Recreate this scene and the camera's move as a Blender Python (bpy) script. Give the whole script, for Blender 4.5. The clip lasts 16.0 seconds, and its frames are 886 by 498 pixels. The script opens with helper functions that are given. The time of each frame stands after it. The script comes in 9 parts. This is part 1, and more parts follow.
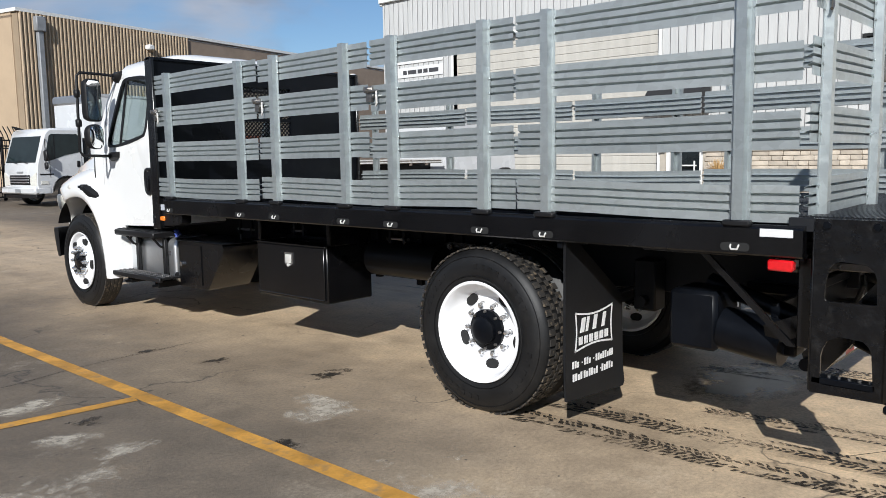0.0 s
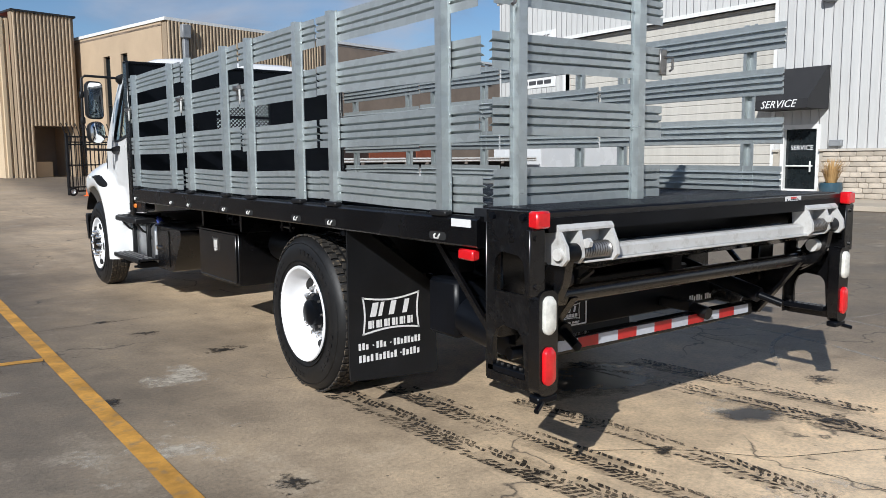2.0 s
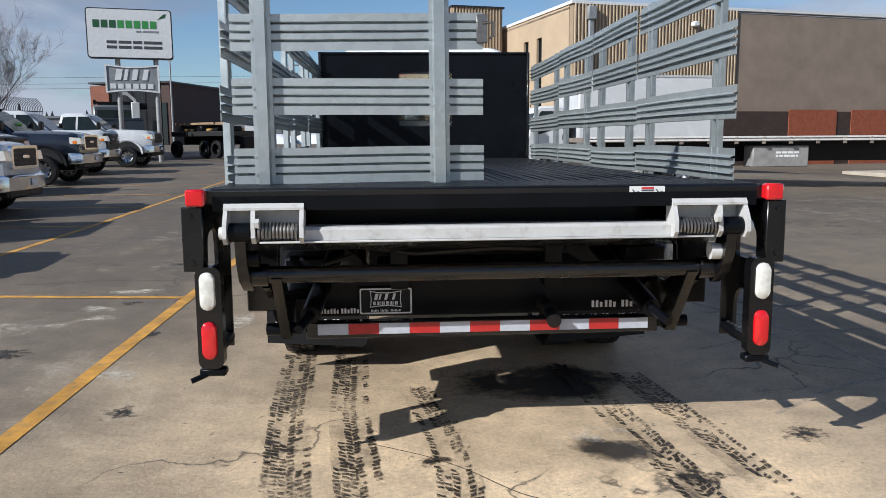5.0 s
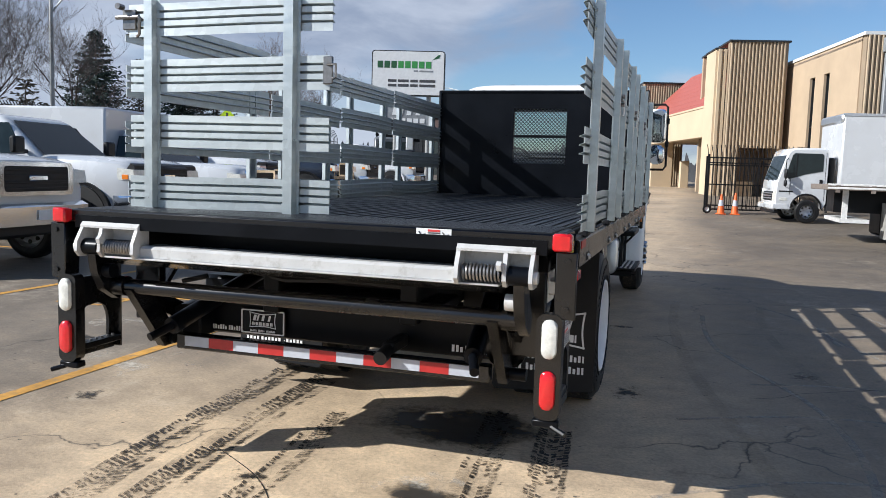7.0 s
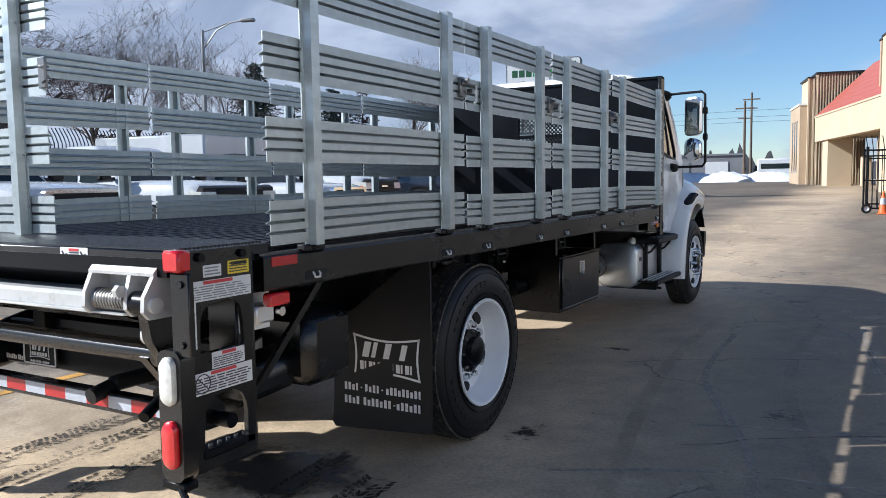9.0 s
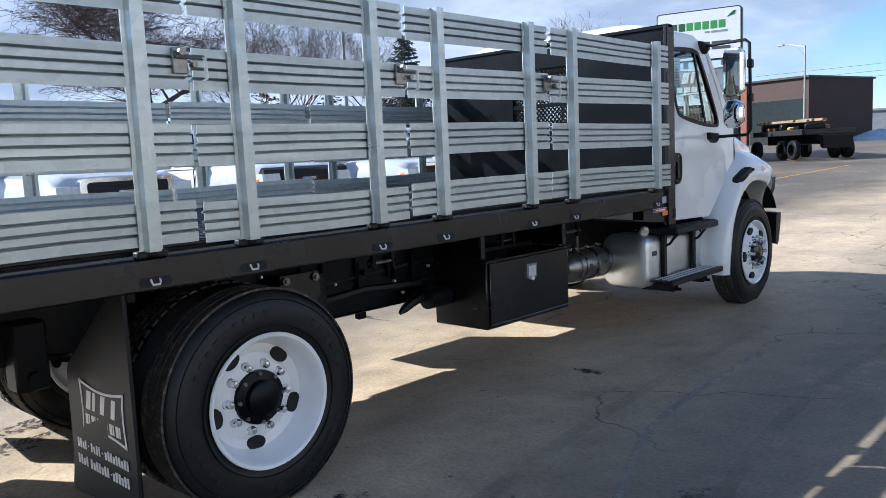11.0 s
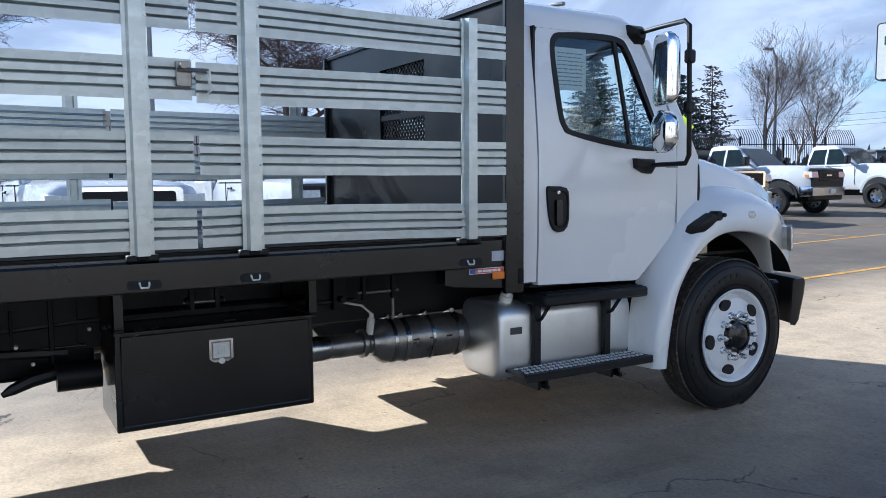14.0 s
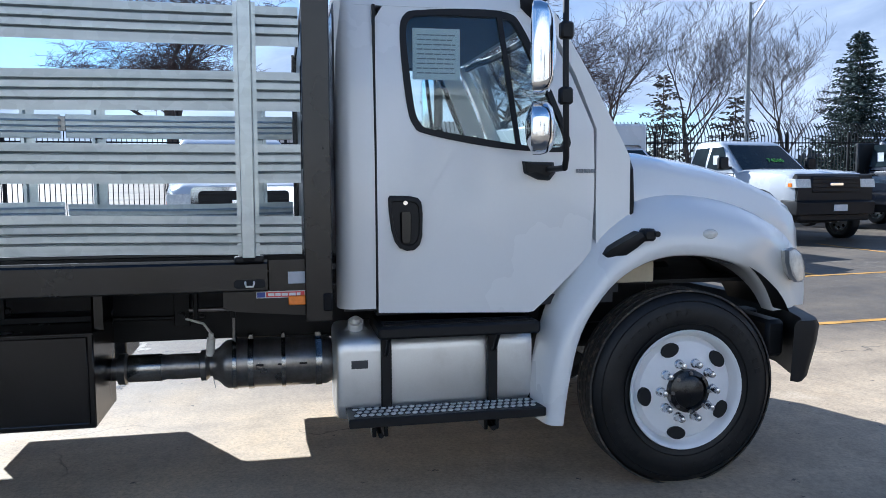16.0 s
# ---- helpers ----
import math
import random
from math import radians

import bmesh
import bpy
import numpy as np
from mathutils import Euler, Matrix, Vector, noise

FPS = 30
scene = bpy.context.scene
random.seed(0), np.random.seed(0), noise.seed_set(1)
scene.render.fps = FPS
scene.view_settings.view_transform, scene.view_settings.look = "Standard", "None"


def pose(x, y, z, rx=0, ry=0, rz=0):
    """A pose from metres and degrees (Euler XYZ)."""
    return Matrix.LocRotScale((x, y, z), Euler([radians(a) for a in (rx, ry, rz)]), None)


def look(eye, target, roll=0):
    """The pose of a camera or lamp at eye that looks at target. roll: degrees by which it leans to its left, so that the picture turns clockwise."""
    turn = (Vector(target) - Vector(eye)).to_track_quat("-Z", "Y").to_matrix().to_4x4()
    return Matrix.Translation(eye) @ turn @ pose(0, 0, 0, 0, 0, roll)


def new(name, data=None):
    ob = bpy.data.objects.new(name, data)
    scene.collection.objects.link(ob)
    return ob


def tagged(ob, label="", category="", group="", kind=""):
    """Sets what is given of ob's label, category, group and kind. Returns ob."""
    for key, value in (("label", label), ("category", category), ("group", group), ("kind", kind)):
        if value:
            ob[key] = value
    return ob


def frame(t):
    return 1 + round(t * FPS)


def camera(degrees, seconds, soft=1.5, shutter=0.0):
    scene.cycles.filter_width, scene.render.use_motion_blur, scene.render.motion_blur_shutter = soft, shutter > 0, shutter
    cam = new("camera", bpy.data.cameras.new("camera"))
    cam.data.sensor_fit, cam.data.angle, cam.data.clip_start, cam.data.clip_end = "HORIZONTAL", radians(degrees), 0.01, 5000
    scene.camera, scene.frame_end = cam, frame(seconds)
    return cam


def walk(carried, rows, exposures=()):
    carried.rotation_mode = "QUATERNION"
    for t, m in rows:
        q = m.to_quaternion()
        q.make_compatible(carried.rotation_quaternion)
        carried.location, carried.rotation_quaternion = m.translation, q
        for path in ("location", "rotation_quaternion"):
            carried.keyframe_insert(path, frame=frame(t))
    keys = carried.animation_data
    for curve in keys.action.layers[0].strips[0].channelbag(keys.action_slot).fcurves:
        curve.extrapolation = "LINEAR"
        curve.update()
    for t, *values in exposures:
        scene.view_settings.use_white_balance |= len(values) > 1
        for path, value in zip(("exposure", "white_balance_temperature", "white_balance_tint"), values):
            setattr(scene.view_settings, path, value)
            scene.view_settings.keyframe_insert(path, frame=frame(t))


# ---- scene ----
cam = camera(58.9, 16.0, soft=0.4)
PATH = [
    (0, (-4.703, -0.713, 1.527), (-3.234, 0.624, 1.297), -0.9),
    (0.5, (-4.417, -1.135, 1.514), (-3.028, 0.289, 1.306), -0.3),
    (1, (-4.12, -1.589, 1.495), (-2.796, -0.104, 1.295), -0.1),
    (1.5, (-3.777, -1.947, 1.493), (-2.513, -0.411, 1.282), -0.2),
    (2, (-3.381, -2.271, 1.467), (-2.202, -0.672, 1.239), -0.5),
    (2.5, (-2.949, -2.501, 1.458), (-1.89, -0.825, 1.199), -0.9),
    (3, (-2.439, -2.698, 1.456), (-1.54, -0.935, 1.17), -1.0),
    (3.5, (-1.945, -2.903, 1.443), (-1.222, -1.063, 1.137), -0.9),
    (3.7, (-1.751, -2.973, 1.438), (-1.102, -1.107, 1.125), -0.8),
    (5.8, (0.422, -3.336, 1.455), (0.231, -1.361, 1.208), 0.4),
    (6, (0.635, -3.322, 1.455), (0.366, -1.354, 1.221), 0.7),
    (6.5, (1.157, -3.224, 1.484), (0.713, -1.285, 1.277), 1.3),
    (7, (1.688, -3.091, 1.485), (1.098, -1.19, 1.291), 1.8),
    (7.5, (2.148, -2.854, 1.472), (1.446, -0.991, 1.285), 1.8),
    (8, (2.558, -2.542, 1.487), (1.759, -0.718, 1.306), 1.5),
    (8.5, (2.902, -2.169, 1.479), (2.004, -0.39, 1.304), 0.6),
    (9, (3.204, -1.713, 1.457), (2.202, 0.01, 1.291), -0.8),
    (9.2, (3.34, -1.517, 1.419), (2.291, 0.179, 1.258), -1.7),
    (11.3, (4.168, 0.62, 1.547), (2.772, 2.033, 1.313), -2.1),
    (11.5, (4.223, 0.827, 1.544), (2.809, 2.223, 1.318), -1.8),
    (12, (4.352, 1.361, 1.551), (2.888, 2.708, 1.345), -1.3),
    (12.5, (4.442, 1.899, 1.555), (2.925, 3.188, 1.363), -0.7),
    (13, (4.537, 2.44, 1.54), (2.953, 3.647, 1.361), -0.4),
    (13.5, (4.53, 3.003, 1.534), (2.878, 4.115, 1.354), -0.3),
    (14, (4.514, 3.571, 1.522), (2.8, 4.585, 1.346), -0.4),
    (14.5, (4.485, 4.12, 1.523), (2.713, 5.03, 1.343), -0.3),
    (15, (4.498, 4.683, 1.537), (2.671, 5.476, 1.353), -0.1),
    (15.5, (4.591, 5.235, 1.554), (2.704, 5.869, 1.363), 0.3),
    (16, (4.676, 5.8, 1.562), (2.726, 6.204, 1.382), -0.2),
]
walk(cam, [(t, look(e, g, r)) for t, e, g, r in PATH],
     exposures=((0, 0.17, 5750, 9), (3, 0.12, 5650, 9), (6.5, 0.53, 5700, 9), (9, 0.70, 5450, 9), (11.4, 1.12, 5300, 8), (12.2, 1.10, 5250, 8), (13, 1.05, 5220, 8), (16, 1.08, 5050, 8)))

# ---- world, sun ----
SUN_WAY = Vector((-1.43, -0.86, 1.0)).normalized()          # towards the sun
world = bpy.data.worlds.new("sky")
scene.world = world
world.use_nodes = True
wn, wl = world.node_tree.nodes, world.node_tree.links
wn.clear()
w_out = wn.new("ShaderNodeOutputWorld")
w_bg = wn.new("ShaderNodeBackground")
w_sky = wn.new("ShaderNodeTexSky")
w_sky.sky_type = "NISHITA"
w_sky.sun_disc = False
w_sky.sun_elevation = math.asin(SUN_WAY.z)
w_sky.sun_rotation = math.atan2(SUN_WAY.x, SUN_WAY.y)
w_sky.air_density, w_sky.dust_density, w_sky.ozone_density = 1.0, 0.0, 3.0
w_co = wn.new("ShaderNodeTexCoord")
w_sep = wn.new("ShaderNodeSeparateXYZ")
wl.new(w_co.outputs["Generated"], w_sep.inputs["Vector"])


def sky_math(kind, a, b, c=None):
    m = wn.new("ShaderNodeMath")
    m.operation = kind
    for k, v in enumerate((a, b, c)):
        if v is None:
            continue
        if isinstance(v, (int, float)):
            m.inputs[k].default_value = v
        else:
            wl.new(v, m.inputs[k])
    return m.outputs[0]


def sky_noise(vec, scale, detail, rough, bend):
    t = wn.new("ShaderNodeTexNoise")
    for key, v in (("Scale", scale), ("Detail", detail), ("Roughness", rough), ("Distortion", bend)):
        t.inputs[key].default_value = v
    wl.new(vec, t.inputs["Vector"])
    return t.outputs["Fac"]


def sky_ramp(fac, stops):
    r = wn.new("ShaderNodeValToRGB")
    r.color_ramp.interpolation = "EASE"
    for k, (pos, c) in enumerate(stops):
        r.color_ramp.elements[k].position, r.color_ramp.elements[k].color = pos, (*c, 1)
    wl.new(fac, r.inputs["Fac"])
    return r.outputs["Color"]


# a layer of soft clouds seen in perspective: they crowd together and flatten towards the horizon
w_far = sky_math("ADD", sky_math("MAXIMUM", w_sep.outputs["Z"], 0.0), 0.30)
w_lay = wn.new("ShaderNodeCombineXYZ")
wl.new(sky_math("DIVIDE", w_sep.outputs["X"], w_far), w_lay.inputs["X"])
wl.new(sky_math("DIVIDE", w_sep.outputs["Y"], w_far), w_lay.inputs["Y"])
w_lay.inputs["Z"].default_value = 3.7
w_puff = sky_noise(w_lay.outputs["Vector"], 1.15, 9, 0.52, 0.25)
# cover is thickest in the quarter away from the sun's side of the yard
w_side = sky_math("MULTIPLY_ADD", w_sep.outputs["X"], -0.070, sky_math("MULTIPLY_ADD", w_sep.outputs["Y"], 0.030, w_puff))
w_cover = sky_ramp(sky_math("MULTIPLY_ADD", w_sep.outputs["Z"], -0.16, w_side), ((0.37, (0, 0, 0)), (0.53, (0.94, 0.94, 0.94))))
w_tone = sky_ramp(sky_noise(w_lay.outputs["Vector"], 2.1, 6, 0.55, 0.5), ((0.36, (3.3, 3.6, 4.3)), (0.64, (5.7, 5.8, 6.2))))
w_mix = wn.new("ShaderNodeMix")
w_mix.data_type = "RGBA"
wl.new(w_cover, w_mix.inputs["Factor"])
wl.new(w_sky.outputs["Color"], w_mix.inputs["A"])
wl.new(w_tone, w_mix.inputs["B"])
wl.new(w_mix.outputs["Result"], w_bg.inputs["Color"])
wl.new(w_bg.outputs["Background"], w_out.inputs["Surface"])
w_bg.inputs["Strength"].default_value = 0.072

sun = new("sun", bpy.data.lights.new("sun", "SUN"))
sun.data.energy, sun.data.angle, sun.data.color = 5.0, radians(0.5), (1.0, 0.92, 0.80)
sun.matrix_world = look(SUN_WAY * 60, (0, 0, 0))


# ---- materials ----
def nodes_of(name):
    m = bpy.data.materials.new(name)
    m.use_nodes = True
    return m, m.node_tree.nodes, m.node_tree.links, m.node_tree.nodes["Principled BSDF"]


def noise_node(n, l, vec, scale, detail=4.0, rough=0.55):
    t = n.new("ShaderNodeTexNoise")
    t.inputs["Scale"].default_value, t.inputs["Detail"].default_value, t.inputs["Roughness"].default_value = scale, detail, rough
    l.new(vec, t.inputs["Vector"])
    return t.outputs["Fac"]


def ramp_node(n, l, fac, stops):
    r = n.new("ShaderNodeValToRGB")
    e = r.color_ramp.elements
    while len(e) < len(stops):
        e.new(0.5)
    for k, (p, c) in enumerate(stops):
        e[k].position = p
        e[k].color = (*c, 1) if len(c) == 3 else c
    l.new(fac, r.inputs["Fac"])
    return r.outputs["Color"]


def mix_node(n, l, fac, a, b, blend="MIX"):
    m = n.new("ShaderNodeMix")
    m.data_type, m.blend_type = "RGBA", blend
    for key, value in (("Factor", fac), ("A", a), ("B", b)):
        if isinstance(value, (int, float)):
            m.inputs[key].default_value = value
        elif isinstance(value, tuple):
            m.inputs[key].default_value = (*value, 1)
        else:
            l.new(value, m.inputs[key])
    return m.outputs["Result"]


def bump_node(n, l, height, strength, distance, bsdf):
    b = n.new("ShaderNodeBump")
    b.inputs["Strength"].default_value, b.inputs["Distance"].default_value = strength, distance
    l.new(height, b.inputs["Height"])
    l.new(b.outputs["Normal"], bsdf.inputs["Normal"])


def place_of(n, name="Object"):
    if name == "Position":
        return n.new("ShaderNodeNewGeometry").outputs["Position"]
    return n.new("ShaderNodeTexCoord").outputs[name]


def mat(name, base, rough=0.5, metal=0.0, var=0.14, scale=5.0, fine=60.0, bump=0.15, depth=0.002, coat=0.0, dirt=None, dirt_amount=0.3, coords="Object", each=0.0, spec=0.5):
    """A plain surface with variation at two scales, some dirt, and fine relief."""
    m, n, l, p = nodes_of(name)
    v = place_of(n, coords)
    big, small = noise_node(n, l, v, scale, 5), noise_node(n, l, v, fine, 3)
    dark, light = tuple(c * (1 - var) for c in base), tuple(min(1, c * (1 + var)) for c in base)
    col = ramp_node(n, l, big, [(0.3, dark), (0.7, light)])
    col = mix_node(n, l, 0.5 * var, col, ramp_node(n, l, small, [(0.35, (0.25, 0.25, 0.25)), (0.65, (1, 1, 1))]), "MULTIPLY")
    if dirt:
        d = ramp_node(n, l, noise_node(n, l, v, scale * 2.3, 7, 0.68), [(0.52, (0, 0, 0)), (0.75, (dirt_amount,) * 3)])
        col = mix_node(n, l, d, col, dirt)
    if each:
        o = n.new("ShaderNodeObjectInfo").outputs["Random"]
        col = mix_node(n, l, 1.0, col, ramp_node(n, l, o, [(0, (1 - each,) * 3), (1, (1, 1, 1))]), "MULTIPLY")
    l.new(col, p.inputs["Base Color"])
    r = n.new("ShaderNodeMapRange")
    r.inputs["To Min"].default_value, r.inputs["To Max"].default_value = max(0.02, rough - 0.1), min(1, rough + 0.12)
    l.new(big, r.inputs["Value"])
    l.new(r.outputs["Result"], p.inputs["Roughness"])
    p.inputs["Metallic"].default_value = metal
    p.inputs["Coat Weight"].default_value = coat
    p.inputs["Specular IOR Level"].default_value = spec
    p.inputs["Coat Roughness"].default_value = 0.06
    if bump:
        bump_node(n, l, small, bump, depth, p)
    return m


def ground_material():
    m, n, l, p = nodes_of("worn_concrete_ground")
    v = place_of(n, "Position")
    big = noise_node(n, l, v, 0.13, 5, 0.6)
    mid = noise_node(n, l, v, 1.1, 9, 0.7)
    blotch = noise_node(n, l, v, 4.5, 8, 0.72)
    grit = noise_node(n, l, v, 42, 6, 0.75)
    col = ramp_node(n, l, big, [(0.34, (0.205, 0.170, 0.132)), (0.5, (0.290, 0.240, 0.182)), (0.66, (0.340, 0.288, 0.226))])
    col = mix_node(n, l, 0.50, col, ramp_node(n, l, mid, [(0.32, (0.48, 0.47, 0.46)), (0.52, (0.95, 0.95, 0.95)), (0.70, (1.35, 1.30, 1.20))]), "MULTIPLY")
    col = mix_node(n, l, 0.36, col, ramp_node(n, l, blotch, [(0.34, (0.55, 0.55, 0.56)), (0.52, (1, 1, 1)), (0.68, (1.3, 1.27, 1.2))]), "MULTIPLY")
    col = mix_node(n, l, 0.42, col, ramp_node(n, l, grit, [(0.30, (0.30, 0.30, 0.31)), (0.50, (0.98, 0.98, 0.98)), (0.70, (1.55, 1.5, 1.42))]), "MULTIPLY")
    # concrete under and behind the truck is multiplied paler than the lane beside it
    sx = n.new("ShaderNodeSeparateXYZ")
    l.new(v, sx.inputs["Vector"])
    edge = n.new("ShaderNodeMath")
    edge.operation = "MULTIPLY_ADD"
    l.new(big, edge.inputs[0])
    edge.inputs[1].default_value = 4.0
    l.new(sx.outputs["X"], edge.inputs[2])
    slab = n.new("ShaderNodeMapRange")
    slab.inputs["From Min"].default_value, slab.inputs["From Max"].default_value = -0.6, 8.4
    l.new(edge.outputs[0], slab.inputs["Value"])
    col = mix_node(n, l, 1.0, col, ramp_node(n, l, slab.outputs["Result"], [(0.0, (0.64, 0.63, 0.62)), (0.22, (2.10, 1.95, 1.70)), (0.42, (2.15, 2.0, 1.76)), (0.56, (0.92, 0.89, 0.85)), (0.85, (0.74, 0.73, 0.71))]), "MULTIPLY")
    # tone factor along y: palest near the tail, falling to 0.76 at y = 8
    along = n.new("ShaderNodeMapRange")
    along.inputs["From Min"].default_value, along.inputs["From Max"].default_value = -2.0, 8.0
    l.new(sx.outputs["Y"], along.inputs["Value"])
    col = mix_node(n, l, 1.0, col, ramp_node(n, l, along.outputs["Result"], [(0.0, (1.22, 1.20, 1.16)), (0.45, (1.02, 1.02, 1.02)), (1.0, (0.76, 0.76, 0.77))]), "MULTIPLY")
    # pale dusty salt patches, crumbling at their edges
    dust = mix_node(n, l, 0.42, noise_node(n, l, v, 0.42, 9, 0.74), blotch)
    dust = ramp_node(n, l, dust, [(0.55, (0, 0, 0)), (0.69, (0.55, 0.55, 0.55))])
    dust = mix_node(n, l, 0.8, dust, ramp_node(n, l, grit, [(0.38, (0, 0, 0)), (0.58, (1, 1, 1))]), "MULTIPLY")
    col = mix_node(n, l, dust, col, (0.60, 0.54, 0.44))
    # dark oil and damp stains with ragged edges
    oil = mix_node(n, l, 0.35, noise_node(n, l, v, 0.75, 6, 0.6), blotch)
    oil = ramp_node(n, l, oil, [(0.61, (0, 0, 0)), (0.70, (0.6, 0.6, 0.6))])
    col = mix_node(n, l, oil, col, (0.060, 0.052, 0.044))
    # dark specks of grit and mud crumbs
    speck = ramp_node(n, l, noise_node(n, l, v, 13, 3, 0.6), [(0.69, (0, 0, 0)), (0.73, (0.8, 0.8, 0.8))])
    col = mix_node(n, l, speck, col, (0.055, 0.046, 0.038))
    # cracks
    warp = n.new("ShaderNodeVectorMath")
    warp.operation = "ADD"
    wob = n.new("ShaderNodeTexNoise")
    wob.inputs["Scale"].default_value, wob.inputs["Detail"].default_value = 1.4, 6
    l.new(v, wob.inputs["Vector"])
    l.new(v, warp.inputs[0])
    l.new(wob.outputs["Color"], warp.inputs[1])
    vor = n.new("ShaderNodeTexVoronoi")
    vor.feature = "DISTANCE_TO_EDGE"
    vor.inputs["Scale"].default_value = 0.36
    l.new(warp.outputs["Vector"], vor.inputs["Vector"])
    crack = ramp_node(n, l, vor.outputs["Distance"], [(0.0, (0.85, 0.85, 0.85)), (0.0045, (0, 0, 0))])
    gate = ramp_node(n, l, noise_node(n, l, v, 0.5, 2), [(0.44, (0, 0, 0)), (0.52, (1, 1, 1))])
    crack = mix_node(n, l, 1.0, crack, gate, "MULTIPLY")
    col = mix_node(n, l, crack, col, (0.045, 0.04, 0.035))
    l.new(col, p.inputs["Base Color"])
    r = ramp_node(n, l, mid, [(0.3, (0.52, 0.52, 0.52)), (0.6, (0.78, 0.78, 0.78))])
    l.new(r, p.inputs["Roughness"])
    p.inputs["Specular IOR Level"].default_value = 0.35
    h = mix_node(n, l, 0.4, grit, blotch)
    bump_node(n, l, h, 0.45, 0.014, p)
    return m


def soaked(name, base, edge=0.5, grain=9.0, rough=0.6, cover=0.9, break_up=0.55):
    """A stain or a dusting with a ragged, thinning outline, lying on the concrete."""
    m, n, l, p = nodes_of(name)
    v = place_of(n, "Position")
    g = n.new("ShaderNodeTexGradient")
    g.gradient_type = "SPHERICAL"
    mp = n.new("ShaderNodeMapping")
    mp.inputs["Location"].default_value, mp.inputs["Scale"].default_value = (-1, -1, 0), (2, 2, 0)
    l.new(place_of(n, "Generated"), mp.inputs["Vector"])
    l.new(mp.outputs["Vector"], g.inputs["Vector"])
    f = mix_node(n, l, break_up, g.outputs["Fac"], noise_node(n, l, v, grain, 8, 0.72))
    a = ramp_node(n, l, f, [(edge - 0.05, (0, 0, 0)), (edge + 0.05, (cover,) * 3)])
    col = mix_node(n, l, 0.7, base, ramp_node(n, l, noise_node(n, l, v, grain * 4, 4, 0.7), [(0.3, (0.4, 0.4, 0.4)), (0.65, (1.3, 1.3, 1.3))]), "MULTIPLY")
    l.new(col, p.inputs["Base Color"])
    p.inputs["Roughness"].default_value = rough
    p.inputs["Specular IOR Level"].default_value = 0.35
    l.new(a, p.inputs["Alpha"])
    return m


def film(name, base, low, high, grain=7.0, cover=0.8, rough=0.6):
    """A thin broken film over the concrete."""
    m, n, l, p = nodes_of(name)
    v = place_of(n, "Position")
    f = mix_node(n, l, 0.45, noise_node(n, l, v, 1.6, 5, 0.6), noise_node(n, l, v, grain * 4, 5, 0.72))
    l.new(ramp_node(n, l, f, [(low, (0, 0, 0)), (high, (cover,) * 3)]), p.inputs["Alpha"])
    p.inputs["Base Color"].default_value = (*base, 1)
    p.inputs["Roughness"].default_value = rough
    p.inputs["Specular IOR Level"].default_value = 0.35
    return m


def galvanised(name, base, spangle=26.0, rough=0.42, metal=0.75):
    m, n, l, p = nodes_of(name)
    v = place_of(n)
    vor = n.new("ShaderNodeTexVoronoi")
    vor.inputs["Scale"].default_value = spangle
    l.new(v, vor.inputs["Vector"])
    bw = n.new("ShaderNodeRGBToBW")
    l.new(vor.outputs["Color"], bw.inputs["Color"])
    col = ramp_node(n, l, bw.outputs["Val"], [(0.2, tuple(c * 0.94 for c in base)), (0.8, tuple(min(1, c * 1.05) for c in base))])
    streak = n.new("ShaderNodeMapping")
    streak.inputs["Scale"].default_value = (0.35, 1, 7)
    l.new(v, streak.inputs["Vector"])
    s = noise_node(n, l, streak.outputs["Vector"], 3.0, 7, 0.65)
    col = mix_node(n, l, 0.4, col, ramp_node(n, l, s, [(0.3, (0.78, 0.79, 0.80)), (0.65, (1.02, 1.02, 1.03))]), "MULTIPLY")
    o = n.new("ShaderNodeObjectInfo").outputs["Random"]
    col = mix_node(n, l, 1.0, col, ramp_node(n, l, o, [(0, (0.86, 0.87, 0.88)), (1, (1.0, 1.0, 1.0))]), "MULTIPLY")
    l.new(col, p.inputs["Base Color"])
    l.new(ramp_node(n, l, s, [(0.3, (rough + 0.12,) * 3), (0.7, (rough - 0.06,) * 3)]), p.inputs["Roughness"])
    p.inputs["Metallic"].default_value = metal
    bump_node(n, l, s, 0.12, 0.004, p)
    return m


def glass(name, tint=(0.9, 0.95, 0.94), rough=0.0):
    m, n, l, p = nodes_of(name)
    p.inputs["Base Color"].default_value = (*tint, 1)
    p.inputs["Transmission Weight"].default_value = 1
    p.inputs["Roughness"].default_value = rough
    p.inputs["IOR"].default_value = 1.45
    return m


